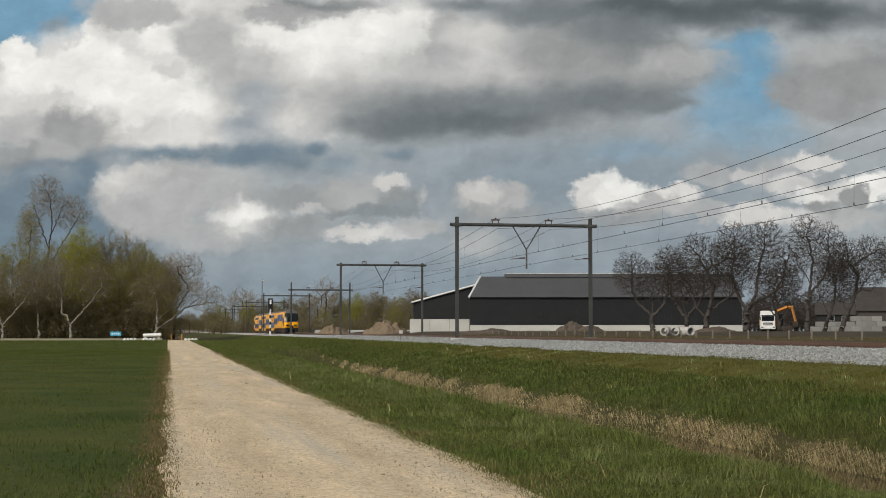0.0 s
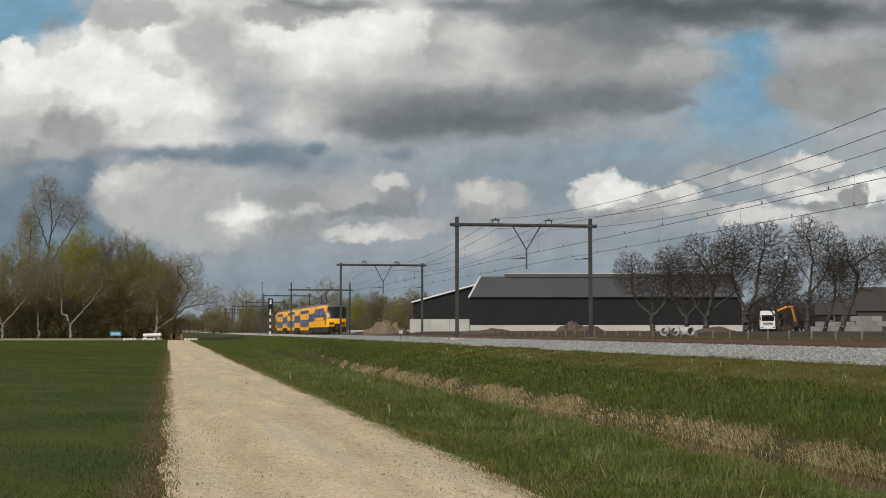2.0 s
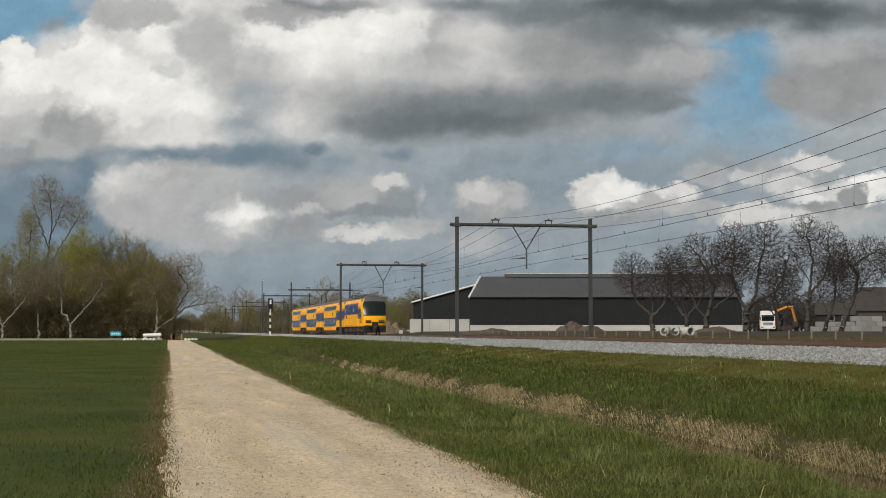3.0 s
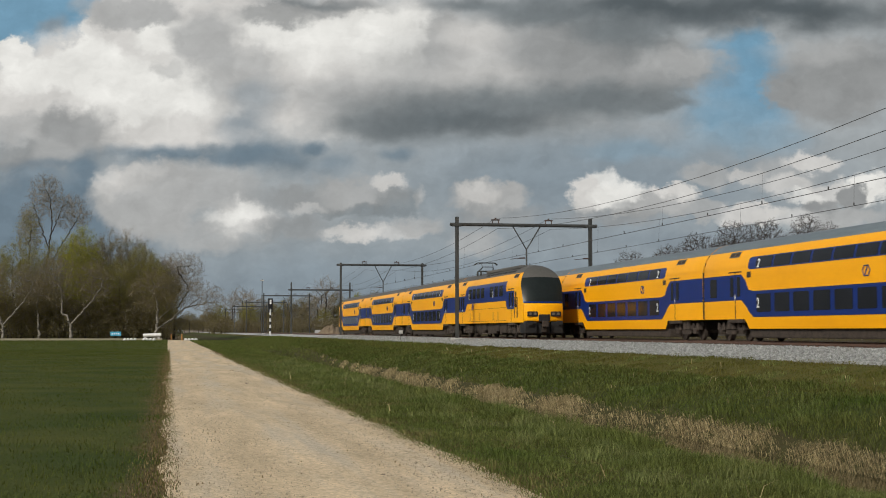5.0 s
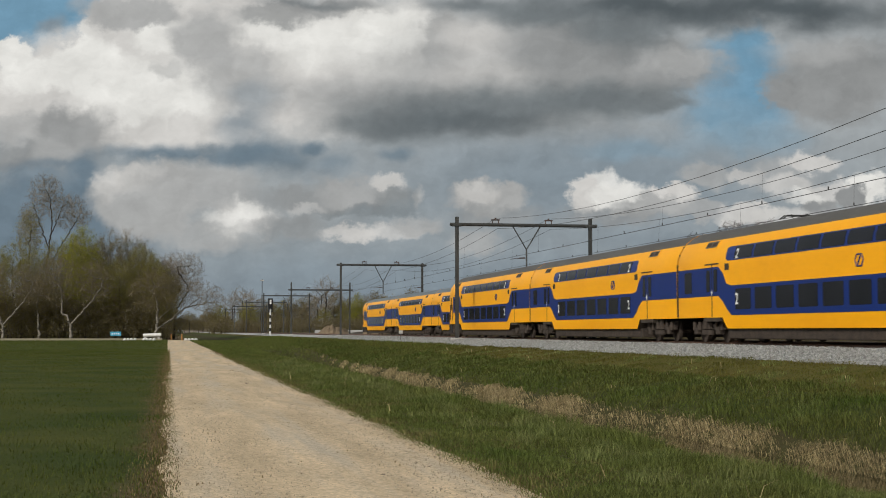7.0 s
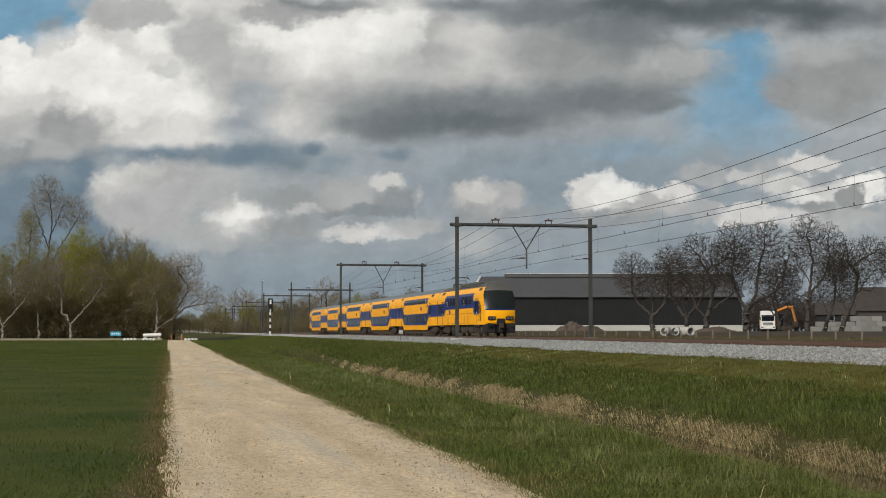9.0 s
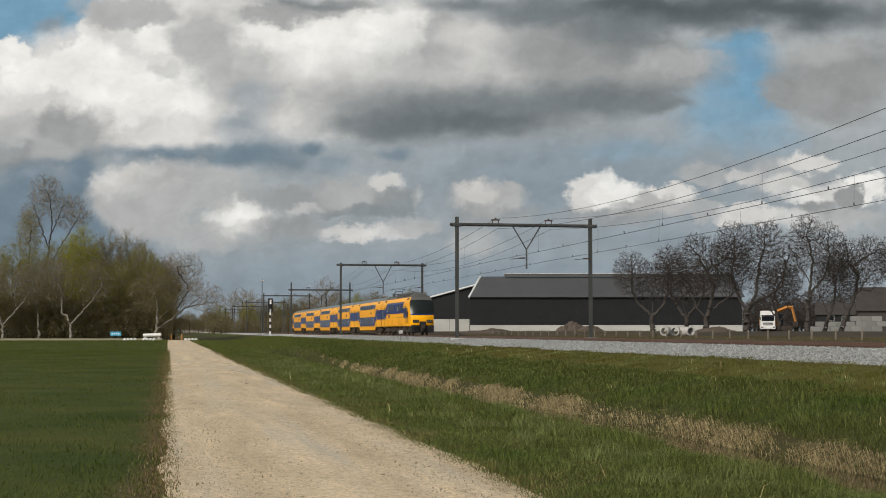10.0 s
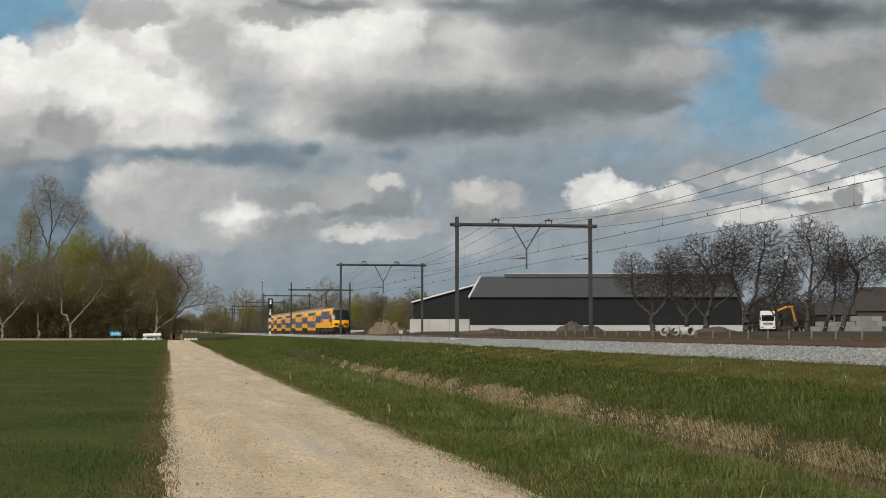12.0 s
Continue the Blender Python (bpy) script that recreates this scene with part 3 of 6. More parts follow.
def pantograph(y, parent):
    bm = bmesh.new()
    for sx in (-0.55, 0.55):
        for dy in (-0.6, 0.6):
            tube(bm, (sx, y + dy, 4.5), (sx, y + dy, 4.82), 0.07, sides=8)
        tube(bm, (sx, y - 0.7, 4.84), (sx, y + 0.7, 4.84), 0.03, sides=6)
        tube(bm, (sx, y + 0.5, 4.84), (sx * 0.7, y - 0.5, 5.14), 0.03, sides=6)
        tube(bm, (sx * 0.7, y - 0.5, 5.14), (sx * 0.8, y + 0.25, 5.46), 0.02, sides=6)
        tube(bm, (sx, y - 0.2, 4.84), (sx * 0.7, y - 0.42, 5.1), 0.02, sides=6)
    for dy in (-0.6, 0.6):
        tube(bm, (-0.55, y + dy, 4.84), (0.55, y + dy, 4.84), 0.03, sides=6)
    for dy in (0.08, 0.42):
        pts = [(-0.85, 5.32), (-0.65, 5.47), (0.65, 5.47), (0.85, 5.32)]
        for (a, b), (c, d) in zip(pts, pts[1:]):
            tube(bm, (a, y + dy, b), (c, y + dy, d), 0.03, sides=6)
    tube(bm, (-0.4, y - 0.5, 5.14), (0.4, y - 0.5, 5.14), 0.03, sides=6)
    part("pantograph", bm, M_STEEL, parent, "raised dark steel pantograph")


def coach(train, y, first_class, roof_mat, cab=False):
    """A double-deck coach, 26.4 m, from y on; the cab, if any, at its far end."""
    L = 26.8 if cab else 26.3
    body = shell(L, "end" if cab else None, 5.15, L - 5.15, roof_mat, train, "carriage", UPRIGHT)
    body.location.y = y
    tagged(body, "yellow and blue double-deck carriage with dark window bands")
    for side in (-1, 1):
        e = L - 6.2 if cab else L - 4.8
        cols = [(0.08, 1.86, 3.03), (4.75, 1.86, 3.03), (5.25, 1.62, 2.75), (5.62, 1.35, 2.32), (6.15, 1.08, 2.24)]
        tail = [(L - y2, a, b) for y2, a, b in reversed(cols)]
        if cab:
            tail = [(L - 6.15, 1.08, 2.24), (L - 5.62, 1.35, 2.32), (L - 5.25, 1.62, 2.75), (L - 4.9, 1.86, 3.06), (L - 2.35, 1.86, 3.06)]
        strip("blue_band", cols + tail, M_BLUE, body, 0.006, side, 3, "blue painted band")
        strip("upper_window_band", [(5.55, 3.32, 3.72), (5.75, 3.22, 3.78), (L - 5.75, 3.22, 3.78), (L - 5.55, 3.32, 3.72)], M_BLUE, body, 0.006, side, 5)
        n = 7
        for k in range(n):
            a = 6.35 + k * (L - 12.7) / n
            w = (L - 12.7) / n
            window(a + 0.2, a + w - 0.2, 1.3, 2.1, body, side)
            window(a + 0.1, a + w - 0.1, 3.27, 3.74, body, side, "upper_window")
        door(4.05, body, side)
        window(L - 1.75, L - 0.9, 2.03, 2.9, body, side) if not cab else None
        door(L - (3.5 if cab else 4.05), body, side)
        roof_vent(3.6, body, side)
        roof_vent(L - 3.6, body, side)
        for yy in (4.6, L - 4.6):
            strip("speaker_grille", [(yy + 0.85, 2.86, 3.12), (yy + 1.3, 2.86, 3.12)] if yy < 9 else [(yy - 1.3, 2.86, 3.12), (yy - 0.85, 2.86, 3.12)], M_UNDER, body, 0.01, side, 2)
        if cab:
            window(L - 1.78, L - 1.5, 2.05, 3.02, body, side, "cab_window")
            for d in (-2.15, -1.3):
                strip("cab_handrail", [(L + d, 1.3, 2.5), (L + d + 0.05, 1.3, 2.5)], M_UNDER, body, 0.03, side, 2)
        for text, yy in zip(first_class, (6.75, L - 6.75)):
            digit(text, yy, 1.5, 0.62, body, side)
            digit(text, yy, 3.28, 0.56, body, side)
        emblem(9.3, 2.72, body, side)
    for yy in (4.0 - 1.05, L - 2.95):
        bogie(yy, body)
    bm = bmesh.new()
    box(bm, -1.22, 1.22, 5.3, L - 5.3, 0.16, 0.58, 0.06)
    part("skirt", bm, M_UNDER, body, "dark grimy underfloor skirt")
    bm = bmesh.new()
    box(bm, -1.39, 1.39, -0.09, 0.03, 1.05, 3.3, 0.01)
    box(bm, -1.28, 1.28, -0.09, 0.03, 3.25, 3.75, 0.01)
    box(bm, -1.08, 1.08, -0.09, 0.03, 3.7, 4.1, 0.01)
    part("gangway", bm, M_BLACK, body)
    if cab:
        cab_front(body, L, 1)
    return body


def motor_car(train, y, roof_mat):
    """The 22.6 m motor car with its cab at y."""
    L = 21.4
    body = shell(L, "start", 7.0, 7.1, roof_mat, train, "motor_car")
    body.location.y = y + 1.1
    tagged(body, "yellow and blue motor car with upper windows only and a cab")
    for side in (-1, 1):
        strip("blue_door_band", [(2.15, 1.86, 3.03), (4.1, 1.86, 3.03), (4.45, 2.12, 3.03)], M_BLUE, body, 0.006, side, 5)
        strip("blue_band", [(4.45, 2.12, 3.70), (4.45, 2.43, 3.70), (L - 4.3, 2.43, 3.70), (L - 3.9, 2.2, 3.5), (L - 3.6, 1.95, 3.08), (L - 3.5, 1.86, 3.03), (L - 0.08, 1.86, 3.03)],
              M_BLUE, body, 0.006, side, 7, "blue painted band")
        for k in range(8):
            a = 5.4 + k * 1.45
            if k != 3:
                window(a, a + 1.05, 2.76, 3.46, body, side)
        door(3.0, body, side)
        door(L - 2.6, body, side)
        window(L - 1.5, L - 0.6, 2.03, 2.93, body, side)
        window(1.62, 1.86, 1.95, 2.95, body, side, "cab_window")
        for d in (1.35, 2.02):
            strip("cab_handrail", [(d, 1.3, 2.6), (d + 0.05, 1.3, 2.6)], M_UNDER, body, 0.03, side, 2)
        roof_vent(2.3, body, side)
        roof_vent(L - 2.4, body, side)
        for yy in (6.6, 8.0, 12.5, 15.7):
            strip("hatch", [(yy, 1.25, 1.75), (yy + 0.5, 1.25, 1.75)], M_HATCH, body, 0.012, side, 2)
            strip("hatch_edge", [(yy - 0.02, 1.23, 1.25), (yy + 0.52, 1.23, 1.25)], M_UNDER, body, 0.012, side, 2)
        strip("panel_seam", [(4.4, 1.98, 2.0), (L - 4.6, 1.98, 2.0)], M_UNDER, body, 0.004, side, 2)
        strip("sill_seam", [(4.4, 1.13, 1.15), (L - 4.6, 1.13, 1.15)], M_UNDER, body, 0.004, side, 2)
        digit("2", 7.05 + 1.25, 2.72, 0.62, body, side)
        digit("2", L - 5.1, 2.72, 0.62, body, side)
        emblem(L - 6.3, 2.18, body, side)
        for k in range(7):
            strip("roof_grille", [(4.1 + k * 1.3, 4.28, 4.42), (5.1 + k * 1.3, 4.28, 4.42)], M_BLACK, body, 0.02, side, 2)
    for yy in (3.1, L - 3.6):
        bogie(yy, body)
    for y0, y1, low, half in ((5.4, 7.3, 0.34, 1.16), (7.45, 8.7, 0.46, 1.2), (8.85, 11.2, 0.28, 1.12), (11.4, 12.5, 0.5, 1.2), (12.65, 14.2, 0.32, 1.14), (14.3, L - 6.1, 0.42, 1.18)):
        bm = bmesh.new()
        box(bm, -half, half, y0, y1, low, 1.0, 0.06)
        for side in (-1, 1):
            box(bm, side * half - 0.02, side * half + 0.02, y0 + 0.15, (y0 + y1) / 2 - 0.05, low + 0.12, 0.9, 0.01)
            tube(bm, (side * (half - 0.05), y1 - 0.3, low + 0.02), (side * (half - 0.05), y1 - 0.3, low - 0.1), 0.09, sides=8)
        part("equipment_box", bm, M_UNDER, body, "grimy underfloor equipment box")
    bm = bmesh.new()
    box(bm, -0.62, 0.62, 4.0, 14.1, 4.5, 4.74, 0.1)
    part("roof_housing", bm, M_ROOF, body, "long dark grey roof housing")
    pantograph(L - 4.6, body)
    bm = bmesh.new()
    box(bm, -1.37, 1.37, L - 0.05, L + 0.004, 1.05, 3.3, 0.01)
    box(bm, -1.08, 1.08, L - 0.05, L + 0.004, 3.25, 4.1, 0.01)
    part("gangway", bm, M_BLACK, body)
    cab_front(body, 0.0, -1)
    return body


def build_train(label, classes, roof_mat):
    train = thing("train", label, "train", group="passing trains")
    motor_car(train, 0.0, M_ROOF)
    y = 22.6
    for k, first in enumerate(classes):
        coach(train, y, first, roof_mat, cab=k == len(classes) - 1)
        y += 26.4
    return train


train_in = build_train("yellow and blue double-deck train of four cars, motor car leading", ["12", "22", "22"], M_ROOF)
train_out = build_train("yellow and blue double-deck train of six cars, driving carriage leading", ["22", "22", "12", "22", "22"], M_ROOF_LIGHT)
# ---- overhead line ----
MAST_L, MAST_R = 20.1, 29.9
SPAN, FIRST = 71.5, 30.8
EYE_Z = 1.60


def portal(y, label, beam=7.56):
    """Two steel masts with a beam, wire saddles and a V-shaped hanger between the tracks."""
    p = thing("catenary_portal", label, "catenary portal", pose(0, y, 0), "catenary portals along the line")
    for x in (MAST_L, MAST_R):
        bm = bmesh.new()
        for d in (-0.13, 0.13):
            box(bm, x - 0.11, x + 0.11, d - 0.012, d + 0.012, 1.0, EYE_Z + 8.1)
        box(bm, x - 0.01, x + 0.01, -0.13, 0.13, 1.0, EYE_Z + 8.1)
        part("mast", bm, M_STEEL, p)
        bm = bmesh.new()
        box(bm, x - 0.4, x + 0.4, -0.4, 0.4, 0.7, 1.12, 0.05)
        part("mast_footing", bm, M_CONCRETE, p, "grey concrete footing")
        bm = bmesh.new()
        box(bm, x - 0.34, x + 0.34, -0.2, 0.2, EYE_Z + beam - 0.14, EYE_Z + beam + 0.06, 0.03)
        part("mast_clamp", bm, M_STEEL, p)
    bm = bmesh.new()
    tube(bm, (MAST_L - 0.5, 0, EYE_Z + beam), (MAST_R + 0.5, 0, EYE_Z + beam), 0.12, sides=12)
    part("beam", bm, M_STEEL, p)
    for x in (TRACK_NEAR - 0.1, TRACK_FAR - 0.2):
        bm = bmesh.new()
        for d in (-0.22, 0.22):
            tube(bm, (x + d, 0, EYE_Z + beam + 0.1), (x + d, 0, EYE_Z + beam + 0.34), 0.04, sides=6)
        tube(bm, (x - 0.3, 0, EYE_Z + beam + 0.36), (x + 0.3, 0, EYE_Z + beam + 0.36), 0.05, sides=6)
        tube(bm, (x, 0, EYE_Z + beam + 0.34), (x, 0, EYE_Z + beam + 0.5), 0.07, sides=8)
        part("wire_saddle", bm, M_INSUL, p)
    bm = bmesh.new()
    mid = (TRACK_NEAR + TRACK_FAR) / 2 + 0.17
    tube(bm, (mid - 1.0, 0, EYE_Z + beam - 0.1), (mid, 0, EYE_Z + 5.82), 0.045, sides=6)
    tube(bm, (mid + 1.0, 0, EYE_Z + beam - 0.1), (mid, 0, EYE_Z + 5.82), 0.045, sides=6)
    tube(bm, (mid, 0, EYE_Z + 5.85), (mid, 0, EYE_Z + 4.45), 0.06, sides=8)
    part("hanger", bm, M_STEEL, p, "V-shaped steel hanger")
    for x in (mid, MAST_R):
        bm = bmesh.new()
        tube(bm, (x - 0.1, 0, EYE_Z + 5.22), (x - 0.55, 0, EYE_Z + 5.2), 0.05, sides=8)
        tube(bm, (x - 0.5, 0, EYE_Z + 5.2), (x - 1.2, 0, EYE_Z + 5.12), 0.02, sides=6)
        part("registration_arm", bm, M_INSUL, p)
    return p


for k in range(1, 9):
    portal(FIRST + SPAN * k, "dark steel catenary portal spanning both railway tracks", {2: 7.86, 3: 6.85}.get(k, 7.56))
portal(FIRST, "dark steel catenary portal spanning both railway tracks")
portal(FIRST - SPAN, "dark steel catenary portal spanning both railway tracks")


def wire(name, label, x, z_at, sag, radius, y0=FIRST - SPAN, spans=9, cat="overhead wire"):
    pts = []
    for s in range(spans):
        n = 12
        for k in range(n):
            f = k / n
            pts.append((x, y0 + (s + f) * SPAN, z_at - 4 * sag * f * (1 - f)))
    pts.append((x, y0 + spans * SPAN, z_at))
    c = bpy.data.curves.new(name, "CURVE")
    c.dimensions, c.bevel_depth, c.bevel_resolution = "3D", radius, 1
    sp = c.splines.new("POLY")
    sp.points.add(len(pts) - 1)
    for q, p in zip(sp.points, pts):
        q.co = (*p, 1)
    c.materials.append(M_WIRE)
    ob = new(name, c)
    return tagged(ob, label, cat, "overhead wires")


for x in (TRACK_NEAR - 0.1, TRACK_FAR - 0.2):
    wire("feeder_wire", "thin dark feeder wire slung over the portal beams", x, EYE_Z + 8.03, 1.3, 0.012)
    wire("messenger_wire", "thin dark messenger wire with droppers", x + 0.15, EYE_Z + 7.3, 1.2, 0.012)
    contact = wire("contact_wire", "taut dark contact wire above the rails", x + 0.1, EYE_Z + 5.05, 0.06, 0.013)
    for s in range(5):
        for k in range(1, 12):
            bm = bmesh.new()
            f = k / 12
            y = FIRST + (s + f) * SPAN
            if k % 2 == 0:
                tube(bm, (x + 0.15, y, EYE_Z + 7.3 - 4.8 * f * (1 - f)), (x + 0.1, y, EYE_Z + 5.0), 0.0045, sides=3, caps=False)
            tube(bm, (x + 0.1, y, EYE_Z + 5.02), (x + 0.1, y, EYE_Z + 5.13), 0.028, sides=5)
            part("dropper", bm, M_WIRE, contact)

# ---- signal, lineside box, fence ----
def signal_mast(x, y):
    s = thing("railway_signal", "black railway signal head on a black and white banded post", "railway signal", pose(x, y, 0))
    for k in range(7):
        bm = bmesh.new()
        tube(bm, (0, 0, 0.95 + k * 0.6), (0, 0, 0.95 + (k + 1) * 0.6), 0.17, sides=10)
        part("post_band", bm, M_BLACK if k % 2 else M_WHITE, s)
    bm = bmesh.new()
    box(bm, -0.45, 0.45, -0.1, 0.1, 5.1, 7.7, 0.1)
    part("signal_head", bm, M_BLACK, s)
    for z in (5.7, 6.4, 7.1):
        bm = bmesh.new()
        tube(bm, (0, -0.3, z), (0, -0.09, z), 0.17, sides=14, caps=False)
        part("hood", bm, M_BLACK, s)
    bm = bmesh.new()
    box(bm, -0.13, 0.13, -0.15, -0.11, 5.2, 5.75)
    box(bm, -0.16, 0.16, -0.33, -0.3, 6.6, 7.4)
    part("signal_plate", bm, M_WHITE, s, "white marker plate")
    return s


signal_mast(18.75, 276)


def fence_post(first=None, y=0.0):
    if first:
        return copy_thing(first, pose(36.0, y, 1.05, 0, 0, 20 * math.sin(y * 7)))
    bm = bmesh.new()
    box(bm, -0.045, 0.045, -0.045, 0.045, -0.05, 0.6, 0.012)
    ob = part("fence_post", bm, M_WOOD)
    ob.matrix_basis = pose(36.0, y, 1.05)
    return tagged(ob, "short weathered grey wooden fence post", "fence post", "fence posts along the yard")


fp = fence_post(None, 60.0)
for k in range(1, 34):
    fence_post(fp, 60.0 + 3.1 * k)
bm = bmesh.new()
for z in (1.3, 1.55):
    tube(bm, (36.0, 58, z), (36.0, 166, z), 0.008, sides=3)
tagged(part("fence_wire", bm, M_WIRE), "thin plain wire strung along the fence posts", "fence wire")


def lineside_box(x, y, z, w, h):
    bm = bmesh.new()
    box(bm, -w / 2, w / 2, -0.08, 0.08, h * 0.72, h, 0.02)
    t = thing("cable_box", "small grey lineside cable box on a thin post", "cable box", pose(x, y, z), "lineside boxes")
    part("cabinet", bm, M_CONCRETE, t)
    bm = bmesh.new()
    tube(bm, (0, 0, 0), (0, 0, h * 0.75), 0.03, sides=6)
    part("post", bm, M_STEEL, t)


lineside_box(18.7, 119, 0.7, 0.3, 0.95)
# ---- yard beyond the tracks ----
def place(u, depth):
    """Ground plan point at u = tangent of the bearing from the view's axis, at a depth along it."""
    h = radians(HEADING)
    return (depth * (math.sin(h) + u * math.cos(h)), depth * (math.cos(h) - u * math.sin(h)))


def bearing(mark):
    """Tangent of the bearing for a mark on the sighting scale that the far things were set out with: 784 is dead ahead."""
    return (mark - 784) / 2604


YARD = 1.1


def stand(u, depth, *turn):
    """Pose on the yard's ground at a bearing and depth."""
    x, y = place(u, depth)
    return pose(x, y, ground_z(x, y) - 0.02, *turn)


def barn():
    """The long black barn: a gabled hall and a lean-to hall beside it, white concrete plinths, grey sheet roof."""
    d = 225.0
    b = thing("barn", "long black clad barn with grey sheet roof and white concrete plinth", "barn", pose(*place(0.0184, d), YARD + 0.4, 0, 0, -HEADING))
    W, D, EAVE, RIDGE = 41.5, 16.0, 5.35, 8.6

    def add(name, mat, *boxes, label=""):
        bm = bmesh.new()
        for bx in boxes:
            box(bm, *bx)
        return part(name, bm, mat, b, label)

    add("wall", M_CLAD, (0, W, 0, 0.2, 0, EAVE), (0, W, D - 0.2, D, 0, EAVE), (W - 0.2, W, 0.2, D - 0.2, 0, EAVE), (0, 0.2, 0.2, D - 0.2, 0, EAVE))
    add("plinth", M_PLINTH, (-0.02, W + 0.05, -0.14, 0.0, -0.2, 1.0), label="white concrete plinth")
    ribs = [(0.25 + k * 0.5, 0.29 + k * 0.5, -0.03, 0.0, 1.0, EAVE) for k in range(82)]
    add("cladding_rib", M_CLAD, *ribs)
    # roof: two slopes whose verge leans with the slope
    bm = bmesh.new()
    sl = 1.9
    v = [bm.verts.new(c) for c in ((0 - 0.1, -0.5, EAVE - 0.1), (W + 0.4, -0.5, EAVE - 0.1), (W + 0.4, D / 2, RIDGE), (sl, D / 2, RIDGE), (0 - 0.1, D + 0.5, EAVE - 0.1), (W + 0.4, D + 0.5, EAVE - 0.1))]
    bm.faces.new((v[0], v[1], v[2], v[3]))
    bm.faces.new((v[3], v[2], v[5], v[4]))
    r = bmesh.ops.extrude_face_region(bm, geom=bm.faces[:])
    bmesh.ops.translate(bm, vec=(0, 0, 0.12), verts=[g for g in r["geom"] if isinstance(g, bmesh.types.BMVert)])
    part("roof", bm, M_SHEET, b, "dark grey profiled sheet roof")
    bm = bmesh.new()
    for k in range(1, 40):
        x = sl + k
        tube(bm, (x, -0.5, EAVE + 0.05), (x, D / 2, RIDGE + 0.14), 0.012, sides=4)
    part("roof_seam", bm, M_SHEET, b)
    add("ridge_light", M_SHEET, (5.6, W, D / 2 - 0.6, D / 2 + 0.6, RIDGE + 0.05, RIDGE + 0.55), label="raised grey ridge vent")
    add("ridge_cap", M_WHITE, (5.5, W + 0.1, D / 2 - 0.7, D / 2 + 0.7, RIDGE + 0.55, RIDGE + 0.62))
    bm = bmesh.new()
    tube(bm, (-0.15, -0.55, EAVE - 0.05), (sl - 0.1, D / 2, RIDGE + 0.12), 0.17, sides=6)
    part("verge_trim", bm, M_WHITE, b, "white verge board")
    # side hall
    bm = bmesh.new()
    x0, x1 = -8.75, 1.1
    v = [bm.verts.new(c) for c in ((x0, 4.5, 0), (x1, 4.5, 0), (x1, 4.5, 7.15), (x0, 4.5, 4.45), (x0, 26, 0), (x1, 26, 0), (x1, 26, 7.15), (x0, 26, 4.45))]
    for q in ((0, 1, 2, 3), (4, 7, 6, 5), (0, 3, 7, 4), (1, 5, 6, 2)):
        bm.faces.new([v[i] for i in q])
    part("side_hall_wall", bm, M_CLAD, b, "black clad gable wall")
    bm = bmesh.new()
    v = [bm.verts.new(c) for c in ((x0 - 0.3, 4.2, 4.42), (x1, 4.2, 7.2), (x1, 26.3, 7.2), (x0 - 0.3, 26.3, 4.45))]
    bm.faces.new(v)
    r = bmesh.ops.extrude_face_region(bm, geom=bm.faces[:])
    bmesh.ops.translate(bm, vec=(0, 0, 0.14), verts=[g for g in r["geom"] if isinstance(g, bmesh.types.BMVert)])
    part("side_hall_roof", bm, M_SHEET, b)
    bm = bmesh.new()
    tube(bm, (x0 - 0.3, 4.15, 4.55), (x1, 4.15, 7.33), 0.13, sides=6)
    part("verge_trim", bm, M_WHITE, b)
    for k in range(3):
        add("plinth_slab", M_PLINTH, (-9.3 + k * 3.1, -9.3 + k * 3.1 + 3.07, 4.1, 4.46, -0.2, 1.95))
    return b


barn()


def mound(u, depth, w, d, h, mat, label, seed):
    x0, y0 = place(u, depth)
    n = 26
    vs, fs = [], []
    for j in range(n + 1):
        for i in range(n + 1):
            a, c = i / n * 2 - 1, j / n * 2 - 1
            r = math.hypot(a, c)
            z = h * max(0, 1 - r) ** 0.75 * (0.85 + 0.3 * noise.noise(Vector((a * 2.3 + seed, c * 2.3, seed)))) + 0.3 * h * noise.noise(Vector((a * 6, c * 6, seed + 4))) * max(0, 1 - r) ** 0.4
            vs.append((a * w / 2, c * d / 2, z - (0.25 if r > 0.98 else 0)))
    for j in range(n):
        for i in range(n):
            k = j * (n + 1) + i
            fs.append((k, k + 1, k + n + 2, k + n + 1))
    ob = raw("earth_mound" if mat is M_DIRT else "sand_mound", vs, fs, mat, smooth=False)
    ob.matrix_basis = pose(x0, y0, ground_z(x0, y0) - 0.05, 0, 0, -HEADING)
    return tagged(ob, label, "mound", "heaps in the yard")


mound(-0.0385, 240, 8.0, 6, 2.6, M_SAND, "heap of pale brown sand on the yard", 2.1)
mound(-0.074, 262, 7.0, 6, 2.3, M_SAND, "heap of brown sand on the yard", 5.3)
mound(0.088, 170, 4.2, 3.6, 1.5, M_DIRT, "heap of dark soil and rubble before the barn", 7.7)
mound(0.1, 168, 3.4, 3, 0.9, M_DIRT, "low heap of dark soil", 9.2)
mound(0.185, 163, 5.0, 3.6, 0.8, M_DIRT, "low heap of dark soil beside the concrete pipes", 3.4)
mound(0.034, 172, 9, 3, 0.6, M_DIRT, "low strip of turned soil", 4.4)


